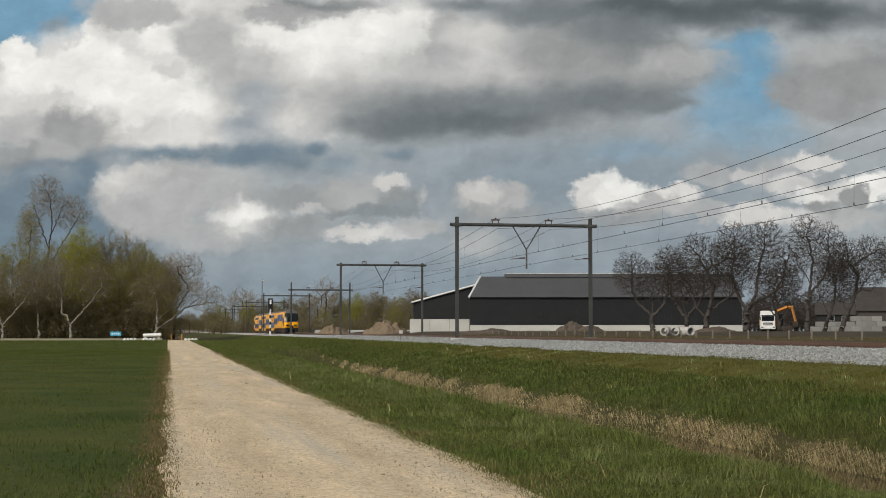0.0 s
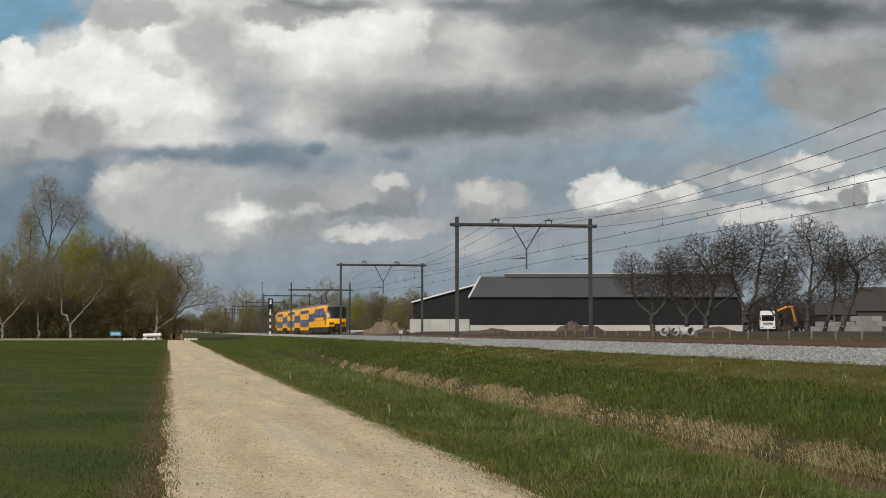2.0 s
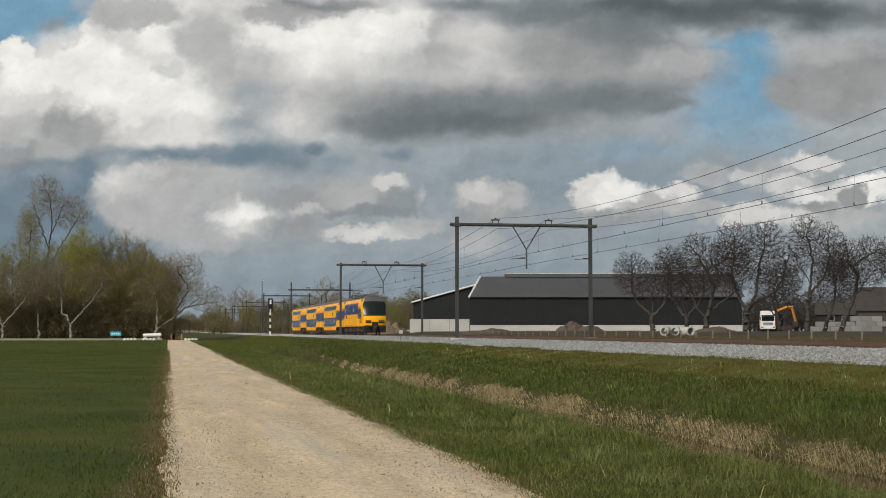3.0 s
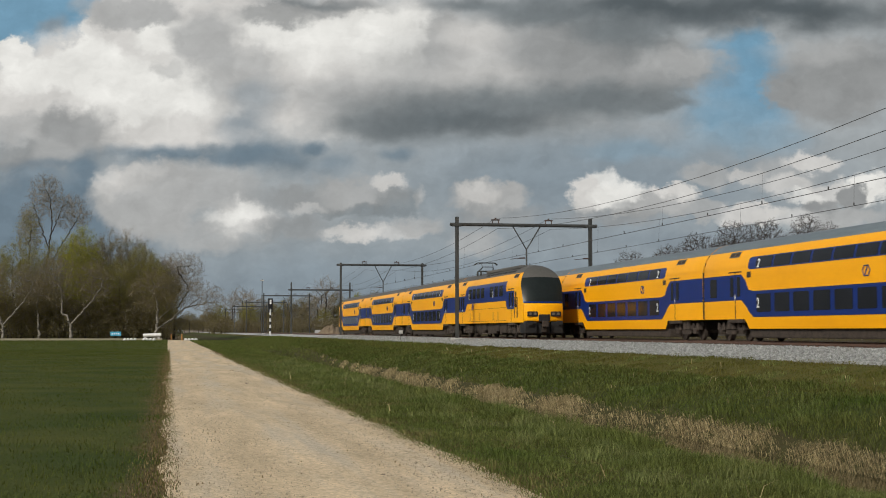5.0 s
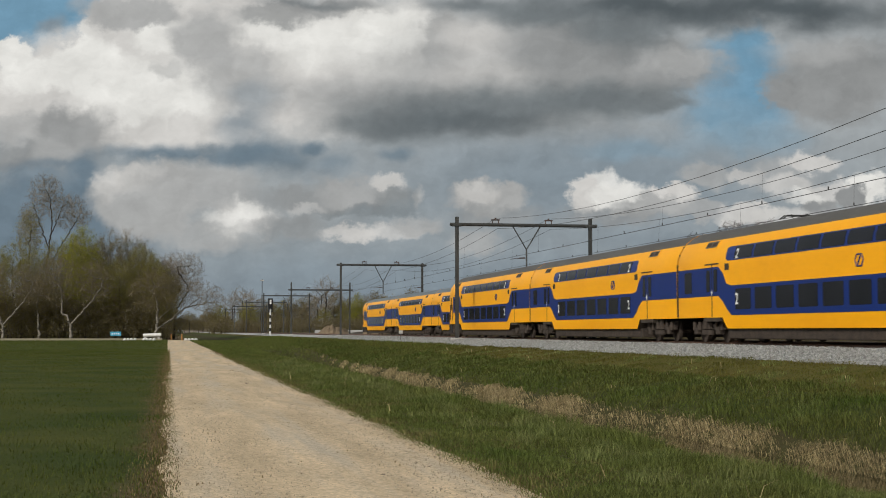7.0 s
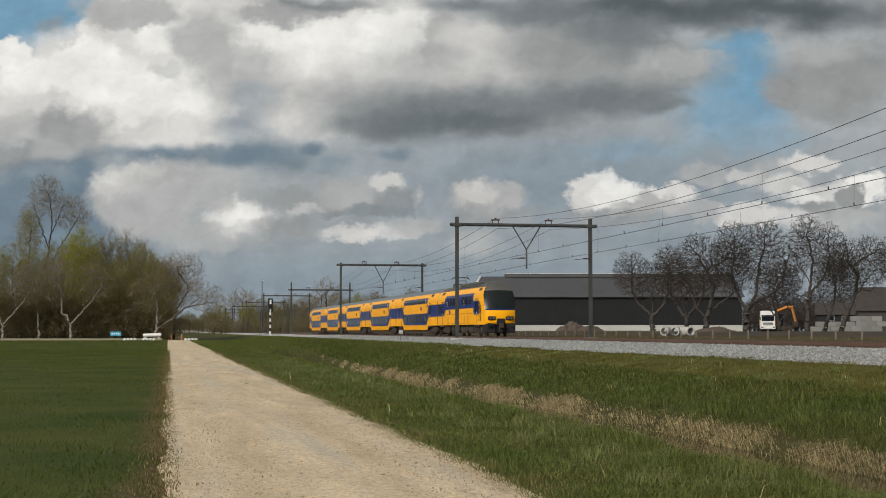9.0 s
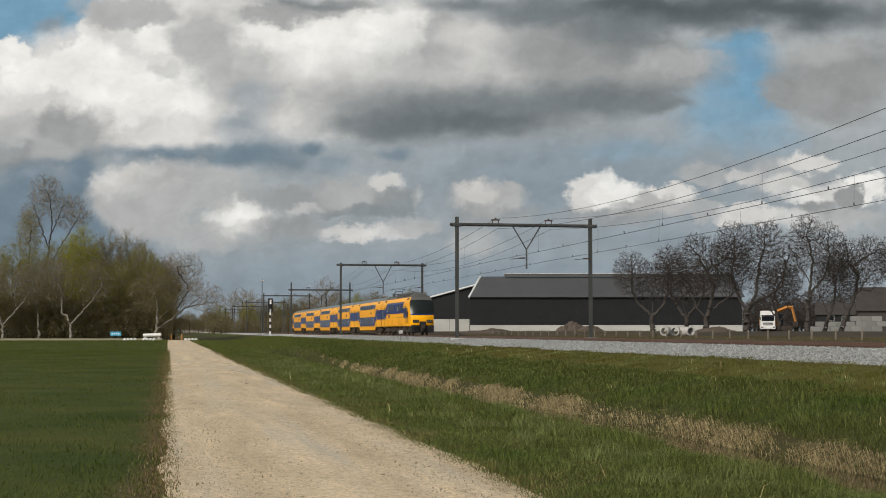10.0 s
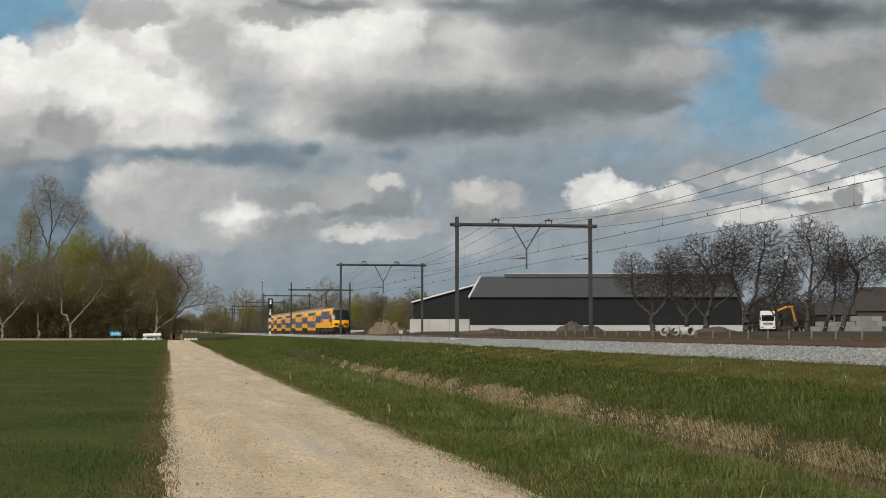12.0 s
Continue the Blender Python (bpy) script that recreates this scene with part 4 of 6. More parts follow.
def pipe(u, depth, turn, length, tilt=0):
    bm = bmesh.new()
    n, r0, r1 = 28, 0.47, 0.36
    loops = []
    for y, r in ((0, r1), (0, r0), (0.12, r0 + 0.03), (0.2, r0), (length, r0), (length, r1)):
        loops.append([bm.verts.new((r * math.cos(2 * math.pi * k / n), y, r * math.sin(2 * math.pi * k / n))) for k in range(n)])
    for a, c in zip(loops, loops[1:] + loops[:1]):
        for k in range(n):
            bm.faces.new((a[k], a[(k + 1) % n], c[(k + 1) % n], c[k]))
    ob = part("concrete_pipe", bm, M_CONCRETE, None, smooth=False)
    x, y = place(u, depth)
    ob.matrix_basis = pose(x, y, YARD + 0.48, 0, 0, turn)
    return tagged(ob, "pale concrete drain pipe lying on the ground", "pipe", "concrete pipes")


pipe(0.150, 149, -42, 0.8)
pipe(0.1572, 150, -38, 0.8)
pipe(0.1682, 149, 10, 1.7)


def truck():
    """A white tractor unit seen from the front, with a flat trailer behind."""
    t = thing("truck", "white lorry with dark windscreen parked in the yard", "truck", stand(0.2205, 250, 0, 0, -HEADING - 8))

    def add(name, mat, *boxes, bevel=0.05, label=""):
        bm = bmesh.new()
        for bx in boxes:
            box(bm, *bx, bevel)
        return part(name, bm, mat, t, label)

    add("cab", M_WHITE, (-1.22, 1.22, 0, 2.1, 0.55, 2.9), (-1.15, 1.15, 0.25, 2.1, 2.85, 3.5), bevel=0.12)
    add("windscreen", M_GLASS, (-1.05, 1.05, -0.04, 0.1, 1.75, 2.6), label="dark windscreen")
    add("sun_visor", M_BLACK, (-1.1, 1.1, -0.2, 0.05, 2.62, 2.78))
    add("grille", M_BLACK, (-0.8, 0.8, -0.04, 0.05, 1.05, 1.5))
    for z in (1.15, 1.28, 1.41):
        add("grille_bar", M_WHITE, (-0.8, 0.8, -0.06, -0.02, z, z + 0.03), bevel=0)
    add("bumper", M_WHITE, (-1.24, 1.24, -0.15, 0.3, 0.4, 0.95), bevel=0.08)
    for sx in (-0.95, 0.95):
        add("headlight", M_LAMP, (sx - 0.2, sx + 0.2, -0.18, 0.0, 0.62, 0.82))
        add("mirror", M_BLACK, (sx * 1.36 - 0.1, sx * 1.36 + 0.1, -0.05, 0.1, 1.9, 2.5))
    for sx in (-1.05, 1.05):
        for y in (0.9, 4.0, 8.6):
            bm = bmesh.new()
            tube(bm, (sx - 0.15, y, 0.5), (sx + 0.15, y, 0.5), 0.5, sides=20)
            part("wheel", bm, M_BLACK, t)
    add("chassis", M_UNDER, (-0.5, 0.5, 1.5, 9.5, 0.7, 1.0))
    add("trailer_bed", M_UNDER, (-1.22, 1.22, 3.0, 9.6, 1.0, 1.3))


truck()


def excavator():
    e = thing("excavator", "orange excavator with a bent boom parked behind the lorry", "excavator", stand(0.2345, 252, 0, 0, -HEADING))

    def beam(name, pts, w, mat):
        bm = bmesh.new()
        for a, c in zip(pts, pts[1:]):
            tube(bm, (a[0], 0, a[1]), (c[0], 0, c[1]), w, sides=4)
        part(name, bm, mat, e)

    beam("boom", [(-3.0, 2.6), (-2.0, 3.4), (-0.2, 4.1), (0.7, 4.1)], 0.3, M_ORANGE)
    beam("stick", [(0.6, 4.15), (1.2, 1.7)], 0.22, M_ORANGE)
    beam("cylinder", [(-1.8, 3.2), (0.4, 4.4)], 0.08, M_STEEL)
    bm = bmesh.new()
    box(bm, 0.6, 1.5, -0.5, 0.5, 0.7, 1.7, 0.15)
    part("bucket", bm, M_UNDER, e)
    bm = bmesh.new()
    box(bm, -4.8, -1.6, -1.2, 1.2, 1.0, 2.3, 0.15)
    part("engine_housing", bm, M_ORANGE, e)
    bm = bmesh.new()
    box(bm, -2.6, -1.2, -1.2, -0.1, 1.2, 3.0, 0.12)
    part("operator_cab", bm, M_GLASS, e)
    for y in (-1.2, 1.2):
        bm = bmesh.new()
        box(bm, -4.8, 0.4, y - 0.3, y + 0.3, 0.0, 0.9, 0.25)
        part("crawler", bm, M_UNDER, e)


excavator()


def block_wall(u, depth, cols, rows, label, seed):
    rnd = random.Random(seed)
    t = thing("block_wall", label, "block wall", stand(u, depth, 0, 0, -HEADING), "stacked concrete blocks")
    bm = bmesh.new()
    box(bm, 0, 1.58, -0.4, 0.4, 0, 0.78, 0.03)
    me = None
    for r in range(rows):
        for c in range(cols - (1 if rnd.random() < 0.4 and r == rows - 1 else 0)):
            if me is None:
                ob = part("block", bm, M_BLOCK, t)
                me = ob.data
            else:
                ob = new("block", me)
                ob.parent = t
            ob.location = (c * 1.6 + (0.8 if r % 2 else 0), rnd.uniform(-0.04, 0.04), r * 0.79)


block_wall(0.2495, 236, 6, 2, "low wall of stacked pale concrete blocks", 3)
block_wall(0.2765, 228, 3, 3, "stack of pale concrete blocks beside the shed", 4)


def shed(u, depth, w, d, eave, ridge, label, turn, roofmat, wallmat, windows=()):
    s = thing("shed", label, "shed", stand(u, depth, 0, 0, -HEADING + turn), "sheds round the yard")
    bm = bmesh.new()
    v = [bm.verts.new(c) for c in ((0, 0, 0), (w, 0, 0), (w, d, 0), (0, d, 0), (0, 0, eave), (w, 0, eave), (w, d, eave), (0, d, eave), (0, d / 2, ridge), (w, d / 2, ridge))]
    for q in ((0, 1, 5, 4), (1, 2, 6, 9, 5), (2, 3, 7, 6), (3, 0, 4, 8, 7)):
        bm.faces.new([v[i] for i in q])
    part("wall", bm, wallmat, s)
    bm = bmesh.new()
    v = [bm.verts.new(c) for c in ((-0.3, -0.4, eave - 0.1), (w + 0.3, -0.4, eave - 0.1), (w + 0.3, d / 2, ridge + 0.05), (-0.3, d / 2, ridge + 0.05), (-0.3, d + 0.4, eave - 0.1), (w + 0.3, d + 0.4, eave - 0.1))]
    bm.faces.new((v[0], v[1], v[2], v[3]))
    bm.faces.new((v[3], v[2], v[5], v[4]))
    r = bmesh.ops.extrude_face_region(bm, geom=bm.faces[:])
    bmesh.ops.translate(bm, vec=(0, 0, 0.12), verts=[g for g in r["geom"] if isinstance(g, bmesh.types.BMVert)])
    part("roof", bm, roofmat, s)
    for wx, wz, ww, wh in windows:
        bm = bmesh.new()
        box(bm, wx - 0.06, wx + ww + 0.06, -0.06, 0.02, wz - 0.06, wz + wh + 0.06)
        fr = part("window", bm, M_WHITE, s, "white framed window")
        bm = bmesh.new()
        box(bm, wx, wx + ww, -0.09, -0.03, wz, wz + wh)
        part("pane", bm, M_GLASS, fr)
    return s


shed(0.2535, 262, 6.4, 9, 3.0, 5.0, "old farm shed with grey roof and white framed windows", -15, M_OLDROOF, M_CLAD, [(2.3, 1.9, 0.7, 0.9), (4.4, 1.9, 0.6, 0.8)])
shed(0.2815, 240, 16, 12, 3.4, 7.2, "dark wooden shed with a brown roof", -17, M_OLDROOF, M_OLDROOF)
# ---- trees ----
def tubes(a, b, ra, rb, n):
    """Open n-sided tubes from points a to points b, as vertex and quad arrays."""
    d = b - a
    d = d / np.maximum(np.linalg.norm(d, axis=1), 1e-6)[:, None]
    ref = np.where(np.abs(d[:, 2:3]) > 0.8, np.array([[1.0, 0, 0]]), np.array([[0, 0, 1.0]]))
    u = np.cross(d, ref)
    u /= np.linalg.norm(u, axis=1)[:, None]
    w = np.cross(d, u)
    t = 2 * np.pi * np.arange(n) / n
    ring = u[:, None] * np.cos(t)[None, :, None] + w[:, None] * np.sin(t)[None, :, None]
    v = np.concatenate([a[:, None] + ring * ra[:, None, None], b[:, None] + ring * rb[:, None, None]], 1).reshape(-1, 3)
    k = np.arange(n)
    f = np.stack([k, (k + 1) % n, n + (k + 1) % n, n + k], 1)
    return v, ((np.arange(len(a)) * 2 * n)[:, None, None] + f[None]).reshape(-1, 4)


def grow(seed, limbs, blobs, count, step, kill, reach, up, jitter):
    """Branches that grow step by step from the limbs towards points strewn through the crown's blobs; returns nodes and parents."""
    g = np.random.default_rng(seed)
    vol = np.array([q[3] * q[4] * q[5] for q in blobs])
    att = []
    for q, m in zip(blobs, (count * vol / vol.sum()).astype(int)):
        p = g.normal(0, 1, (m, 3))
        p *= (g.random(m) ** 0.42 / np.linalg.norm(p, axis=1))[:, None]
        att.append(p * np.array(q[3:6]) + np.array(q[:3]))
    att = np.concatenate(att)
    nodes, parent = [np.array(limbs[0][0], float)], [-1]
    for limb in limbs:
        cur = int(np.argmin([np.linalg.norm(p - np.array(limb[0])) for p in nodes]))
        for q in limb[1:]:
            a, b = nodes[cur].copy(), np.array(q, float)
            m = max(1, int(np.linalg.norm(b - a) / step))
            for k in range(1, m + 1):
                nodes.append(a + (b - a) * k / m + (g.normal(0, 0.08 * step * 3, 3) if k < m else 0))
                parent.append(cur)
                cur = len(nodes) - 1
    for q in blobs:
        b = np.array([q[0], q[1], q[2] + 0.3 * q[5]])
        cur = int(np.argmin([np.linalg.norm(p - b) for p in nodes]))
        a, m = nodes[cur].copy(), max(1, int(np.linalg.norm(b - nodes[cur]) / step))
        for k in range(1, m + 1):
            nodes.append(a + (b - a) * k / m + g.normal(0, 0.25 * step, 3))
            parent.append(cur)
            cur = len(nodes) - 1
    P = np.array(nodes)
    parent = list(parent)
    kids = np.zeros(len(P), int)
    d = np.linalg.norm(att[:, None] - P[None], axis=2)
    near, dist = d.argmin(1), d.min(1)
    for _ in range(160):
        on = dist < reach
        if not on.any():
            break
        push = np.zeros_like(P)
        to = att[on] - P[near[on]]
        np.add.at(push, near[on], to / np.linalg.norm(to, axis=1)[:, None])
        grow_at = np.where((np.abs(push).sum(1) > 0) & (kids < 3))[0]
        if not len(grow_at):
            break
        dirs = push[grow_at]
        dirs = dirs / np.maximum(np.linalg.norm(dirs, axis=1), 1e-6)[:, None] + g.normal(0, jitter, dirs.shape) + np.array([0, 0, up])
        fresh = P[grow_at] + step * dirs / np.linalg.norm(dirs, axis=1)[:, None]
        kids[grow_at] += 1
        base = len(P)
        P = np.concatenate([P, fresh])
        parent += list(grow_at)
        kids = np.concatenate([kids, np.zeros(len(fresh), int)])
        d = np.linalg.norm(att[:, None] - fresh[None], axis=2)
        m, dm = d.argmin(1), d.min(1)
        better = dm < dist
        near = np.where(better, m + base, near)
        dist = np.minimum(dist, dm)
        keep = dist > kill
        att, near, dist = att[keep], near[keep], dist[keep]
        if not len(att):
            break
    return P, np.array(parent), g


def make_tree(seed, limbs, blobs, count=900, step=0.4, kill=0.55, reach=4.0, up=0.1, jitter=0.25, thin=0.012, power=2.3, twigs=2, twig_len=0.7, bark=None, twig=None,
              budmat=None, buds=0, bud_size=0.12, scatter=0.4, droop=0.0, flare=0.4):
    """A tree as a thing: tapered trunk and limbs, and a crown of branching twigs with small bud clumps."""
    P, parent, g = grow(seed, limbs, blobs, count, step, kill, reach, up, jitter)
    acc = np.zeros(len(P))
    r = np.zeros(len(P))
    for i in range(len(P) - 1, -1, -1):
        r[i] = max(thin, acc[i] ** (1 / power))
        if parent[i] >= 0:
            acc[parent[i]] += r[i] ** power
    r *= 1 + flare * np.exp(-np.maximum(P[:, 2], 0) / (0.2 * P[:, 2].max()))
    c = np.arange(1, len(P))
    a, b = P[parent[c]], P[c]
    rb = r[c]
    ra = np.where(r[parent[c]] < rb * 1.5, r[parent[c]], rb * 1.15)
    thick = rb > thin * 3.4
    t = thing("tree", "", "tree")
    tv, tf = tubes(a[thick], b[thick], ra[thick], rb[thick], 7)
    raw("trunk", tv.tolist(), tf.tolist(), bark or M_BARK, t, smooth=True)
    parts_v, parts_f = [], []
    v, f = tubes(a[~thick], b[~thick], ra[~thick], rb[~thick], 3)
    parts_v.append(v)
    parts_f.append(f)
    fine = np.where(r < thin * 2.4)[0]
    fine = fine[parent[fine] >= 0]
    root = np.repeat(fine, twigs)
    along = P[root] - P[parent[root]]
    along /= np.linalg.norm(along, axis=1)[:, None]
    dirs = along + g.normal(0, 0.6, along.shape) + np.array([0, 0, up - droop])
    dirs /= np.linalg.norm(dirs, axis=1)[:, None]
    tip = P[root] + dirs * (twig_len * g.uniform(0.4, 1.1, len(root)))[:, None]
    v, f = tubes(P[root], tip, np.full(len(root), thin * 0.85), np.full(len(root), thin * 0.5), 3)
    parts_f.append(f + len(parts_v[0]))
    parts_v.append(v)
    verts, quads = np.concatenate(parts_v), np.concatenate(parts_f)
    tris = np.zeros((0, 3), int)
    if buds:
        spots = np.concatenate([P[fine], tip, (P[root] + tip) / 2])
        ctr = spots[g.integers(0, len(spots), buds)] + g.normal(0, scatter, (buds, 3))
        size = bud_size * g.uniform(0.4, 1.2, buds)
        tri = g.normal(0, 1, (buds, 3, 3))
        tri = tri / np.linalg.norm(tri, axis=2)[..., None] * size[:, None, None] + ctr[:, None]
        tris = np.arange(buds * 3).reshape(-1, 3) + len(verts)
        verts = np.concatenate([verts, tri.reshape(-1, 3)])
    crown = raw("crown", verts.tolist(), quads.tolist() + tris.tolist(), [twig or M_TWIG, budmat or M_TWIG], t)
    idx = np.zeros(len(crown.data.polygons), dtype=np.int32)
    idx[len(quads):] = 1
    crown.data.polygons.foreach_set("material_index", idx)
    t["tall"] = float(tip[:, 2].max())
    return t


def plant(proto, label, u, depth, height, turn, z=None, group="", wide=1.0):
    x, y = place(u, depth)
    s = height / proto["tall"]
    ob = proto if not proto.get("used") else copy_thing(proto, pose(x, y, 0))
    proto["used"] = 1
    ob.matrix_basis = pose(x, y, ground_z(x, y) if z is None else z, 0, 0, turn) @ Matrix.Diagonal((s * wide, s * wide, s, 1))
    return tagged(ob, label, "tree", group)


# the row of bare trees in the yard
def bare_tree(seed, limbs, blobs, count):
    return make_tree(seed, limbs, blobs, int(count * 3.3), 0.27, 0.3, 3.6, 0.02, 0.2, 0.0125, 2.45, 3, 0.5, twig=M_TWIG_DARK, flare=0.9)


BARE_LOW = bare_tree(21, [[(0, 0, -0.2), (0.05, 0, 1.7)], [(0.05, 0, 1.7), (-1.3, 0.3, 2.9), (-2.2, 0, 4.4)], [(0.05, 0, 1.7), (1.2, -0.4, 2.9), (1.9, 0.3, 4.6)], [(0.05, 0, 1.7), (0.2, 0.9, 4.4)]],
                     [(-2.2, 0, 6.5, 2.3, 2.8, 2.7), (2.0, 0, 7.0, 2.2, 2.8, 2.9), (0, 0.5, 5.6, 2.0, 2.6, 2.4)], 1000)
BARE_FORKED = bare_tree(22, [[(0, 0, -0.2), (0, 0, 1.5), (0.25, 0, 2.1)], [(0, 0, 1.5), (-1.2, 0.2, 2.9), (-1.6, 0.4, 4.6)], [(0.25, 0, 2.1), (2.2, 0.2, 3.6), (3.6, 0, 4.7)], [(0.25, 0, 2.1), (0.9, -0.5, 5.2)]],
                        [(-0.9, 0, 7.6, 2.8, 3.2, 3.6), (2.8, 0, 7.2, 2.5, 3.0, 3.5)], 1150)
BARE_WIDE = bare_tree(23, [[(0, 0, -0.2), (0.1, 0, 2.4)], [(0.1, 0, 2.4), (-1.0, 0.3, 4.6), (-1.6, 0, 6.8)], [(0.1, 0, 2.4), (1.2, -0.3, 4.4), (1.6, 0.3, 7.0)], [(0.1, 0, 2.4), (2.0, 0.4, 3.8), (4.3, 0, 5.2)]],
                      [(-1.2, 0, 9.0, 3.0, 3.4, 4.0), (2.4, 0, 9.2, 3.0, 3.4, 3.9), (4.8, 0, 7.0, 2.4, 3.0, 3.2)], 1500)
BARE_TALL = bare_tree(24, [[(0, 0, -0.2), (0.1, 0, 3.2), (0.5, 0, 5.6), (0.8, 0.1, 8.4)], [(0.5, 0, 5.6), (-1.0, 0.3, 8.0)], [(0.3, 0, 4.2), (2.2, 0, 6.6), (2.8, 0.3, 8.4)]],
                      [(0.1, 0, 10.4, 2.3, 2.8, 3.4), (2.6, 0, 9.0, 2.4, 2.8, 3.8)], 1050)
BARE_LEANING = bare_tree(25, [[(0, 0, -0.2), (0.9, 0, 2.2), (1.7, 0, 4.0), (2.2, 0.2, 6.2)], [(1.7, 0, 4.0), (3.2, 0.2, 6.0)], [(0.9, 0, 2.2), (-0.3, 0.3, 4.6)]],
                         [(0.9, 0, 7.6, 2.4, 2.8, 3.2), (3.4, 0, 7.8, 2.4, 2.8, 3.4)], 1050)
for proto, mark, d, h, turn in ((BARE_LOW, 1153, 172, 10.4, 0), (BARE_FORKED, 1249, 171, 11.6, 0), (BARE_WIDE, 1319, 170, 13.2, 0), (BARE_TALL, 1427, 169, 13.8, 0), (BARE_LEANING, 1486, 170, 11.5, 0),
                                (BARE_LEANING, 1457, 186, 10.4, 20), (BARE_LOW, 1215, 184, 10.2, 150), (BARE_TALL, 1580, 172, 11.5, 40), (BARE_FORKED, 1378, 192, 9.4, 200)):
    plant(proto, "bare spreading tree with dark grey bark and fine twigs", bearing(mark), d, h, turn - HEADING, group="bare trees in the yard")

# copse beyond the field
OLIVE = [make_tree(41 + k, [[(0, 0, -0.2), (0.3, 0, 5), (0.2, 0.2, 12)]], [(0, 0, 12.5, 4.6, 4.6, 7.5), (1.5 - 3 * k, 1, 8, 4.2, 4.2, 5.5)], 900, 0.6, 0.8, 5, 0.22, 0.25, 0.018, twig_len=1.2, budmat=M_BUD_OLIVE, buds=34000,
                   bud_size=0.125, scatter=0.3) for k in range(2)]
GREEN = make_tree(51, [[(0, 0, -0.2), (0.1, 0, 6), (0.2, 0.2, 13)]], [(0, 0, 14, 4.0, 4.0, 6.5), (0, 0, 9, 3.6, 3.6, 5)], 800, 0.6, 0.8, 5, 0.3, 0.22, 0.016, twig_len=1.2, budmat=M_BUD_GREEN, buds=32000, bud_size=0.125, scatter=0.28)
TWIGGY = make_tree(61, [[(0, 0, -0.2), (0.1, 0, 5), (0, 0.2, 11)], [(0.1, 0, 3), (1.8, 0, 9)], [(0.1, 0, 3.5), (-1.7, 0.4, 9.5)]], [(0, 0, 12, 3.6, 3.6, 9.0), (0, 0, 7, 3.4, 3.4, 5.5)], 1000, 0.55, 0.7, 4.5, 0.7, 0.16, 0.02,
                   twig_len=1.5, budmat=M_BUD_BROWN, buds=28000, bud_size=0.115, scatter=0.22)
TALL = make_tree(75, [[(0, 0, -0.2), (0.2, 0, 10), (0.6, 0, 16), (1.2, 0.3, 22), (1.0, 0, 27)], [(0.4, 0, 13), (3.2, 0.3, 18.5), (5.6, 0.4, 22.5)], [(0.6, 0, 17), (-1.2, 0.5, 22), (-2.8, 0.3, 27)],
                      [(0.3, 0, 12), (-2.6, 0.3, 15.5)], [(1.0, 0, 20), (3.4, 0.5, 26)]],
                 [(0.0, 0, 27.5, 3.6, 3.2, 4.6), (4.4, 0, 24.5, 4.0, 3.2, 3.6), (-2.8, 0, 22, 2.6, 2.6, 5.0), (6.8, 0, 23.5, 2.4, 2.4, 2.0)], 2600, 0.42, 0.5, 4.5, 0.14, 0.2, 0.018, 2.75, 3, 1.0, bark=M_BARK, twig=M_TWIG, budmat=M_BUD_BROWN, buds=3500, bud_size=0.09, scatter=0.2)
SLIM = make_tree(78, [[(0, 0, -0.2), (0, 0, 10), (0.4, 0.2, 18), (0.6, 0, 23)], [(0.1, 0, 12), (-1.6, 0, 18)], [(0.2, 0, 14), (1.8, 0, 19)]], [(0.2, 0, 19.5, 2.4, 2.4, 6.0)], 420, 0.5, 0.8, 4.5, 0.45, 0.2, 0.024, 2.2, 2, 1.3,
                 budmat=M_BUD_OLIVE, buds=4500, bud_size=0.14, scatter=0.35)
PALE = [make_tree(81, [[(0, 0, -0.2), (-0.1, 0, 2.6)], [(-0.1, 0, 2.6), (-1.6, 0.3, 5.0), (-1.7, 0.3, 8.5), (-3.0, 0, 11)], [(-0.1, 0, 2.6), (1.6, 0, 4.4), (3.6, 0.2, 6.8), (5.2, 0, 10)]],
                  [(-2.4, 0, 10, 4.0, 3.4, 4.4), (3.6, 0, 9.5, 3.2, 3.0, 4.0)], 1200, 0.45, 0.55, 4.5, 0.1, 0.26, 0.018, 2.3, 2, 0.9, bark=M_BARK_PALE, budmat=M_BUD_BROWN, buds=16000, bud_size=0.1, scatter=0.25),
        make_tree(82, [[(0, 0, -0.2), (0.4, 0, 3.4)], [(0.4, 0, 3.4), (0.4, 0.3, 6.0), (-0.6, 0.3, 8.2)], [(0.4, 0, 3.4), (2.6, 0, 5.2)]],
                  [(0.2, 0, 8.2, 4.6, 4.0, 3.6), (2.6, 0, 7.6, 3.0, 3.0, 3.0)], 900, 0.45, 0.65, 4.5, 0.1, 0.28, 0.018, 2.15, 2, 0.9, bark=M_BARK_PALE, budmat=M_BUD_BROWN, buds=24000, bud_size=0.1, scatter=0.25)]
LIMB = make_tree(84, [[(0, 0, -0.2), (0.3, 0, 2.0), (2.6, 0, 3.6), (5.2, 0, 5.8), (7.8, 0, 7.6)], [(5.2, 0, 5.8), (7.4, 0.2, 6.4), (10, 0, 6.8)]],
                 [(9.2, 0, 7.6, 3.6, 3.0, 3.0), (6.6, 0, 8.6, 2.6, 2.6, 2.6)], 1100, 0.35, 0.42, 4, 0.06, 0.26, 0.016, 2.6, 3, 0.7, bark=M_BARK_PALE, twig=M_TWIG)
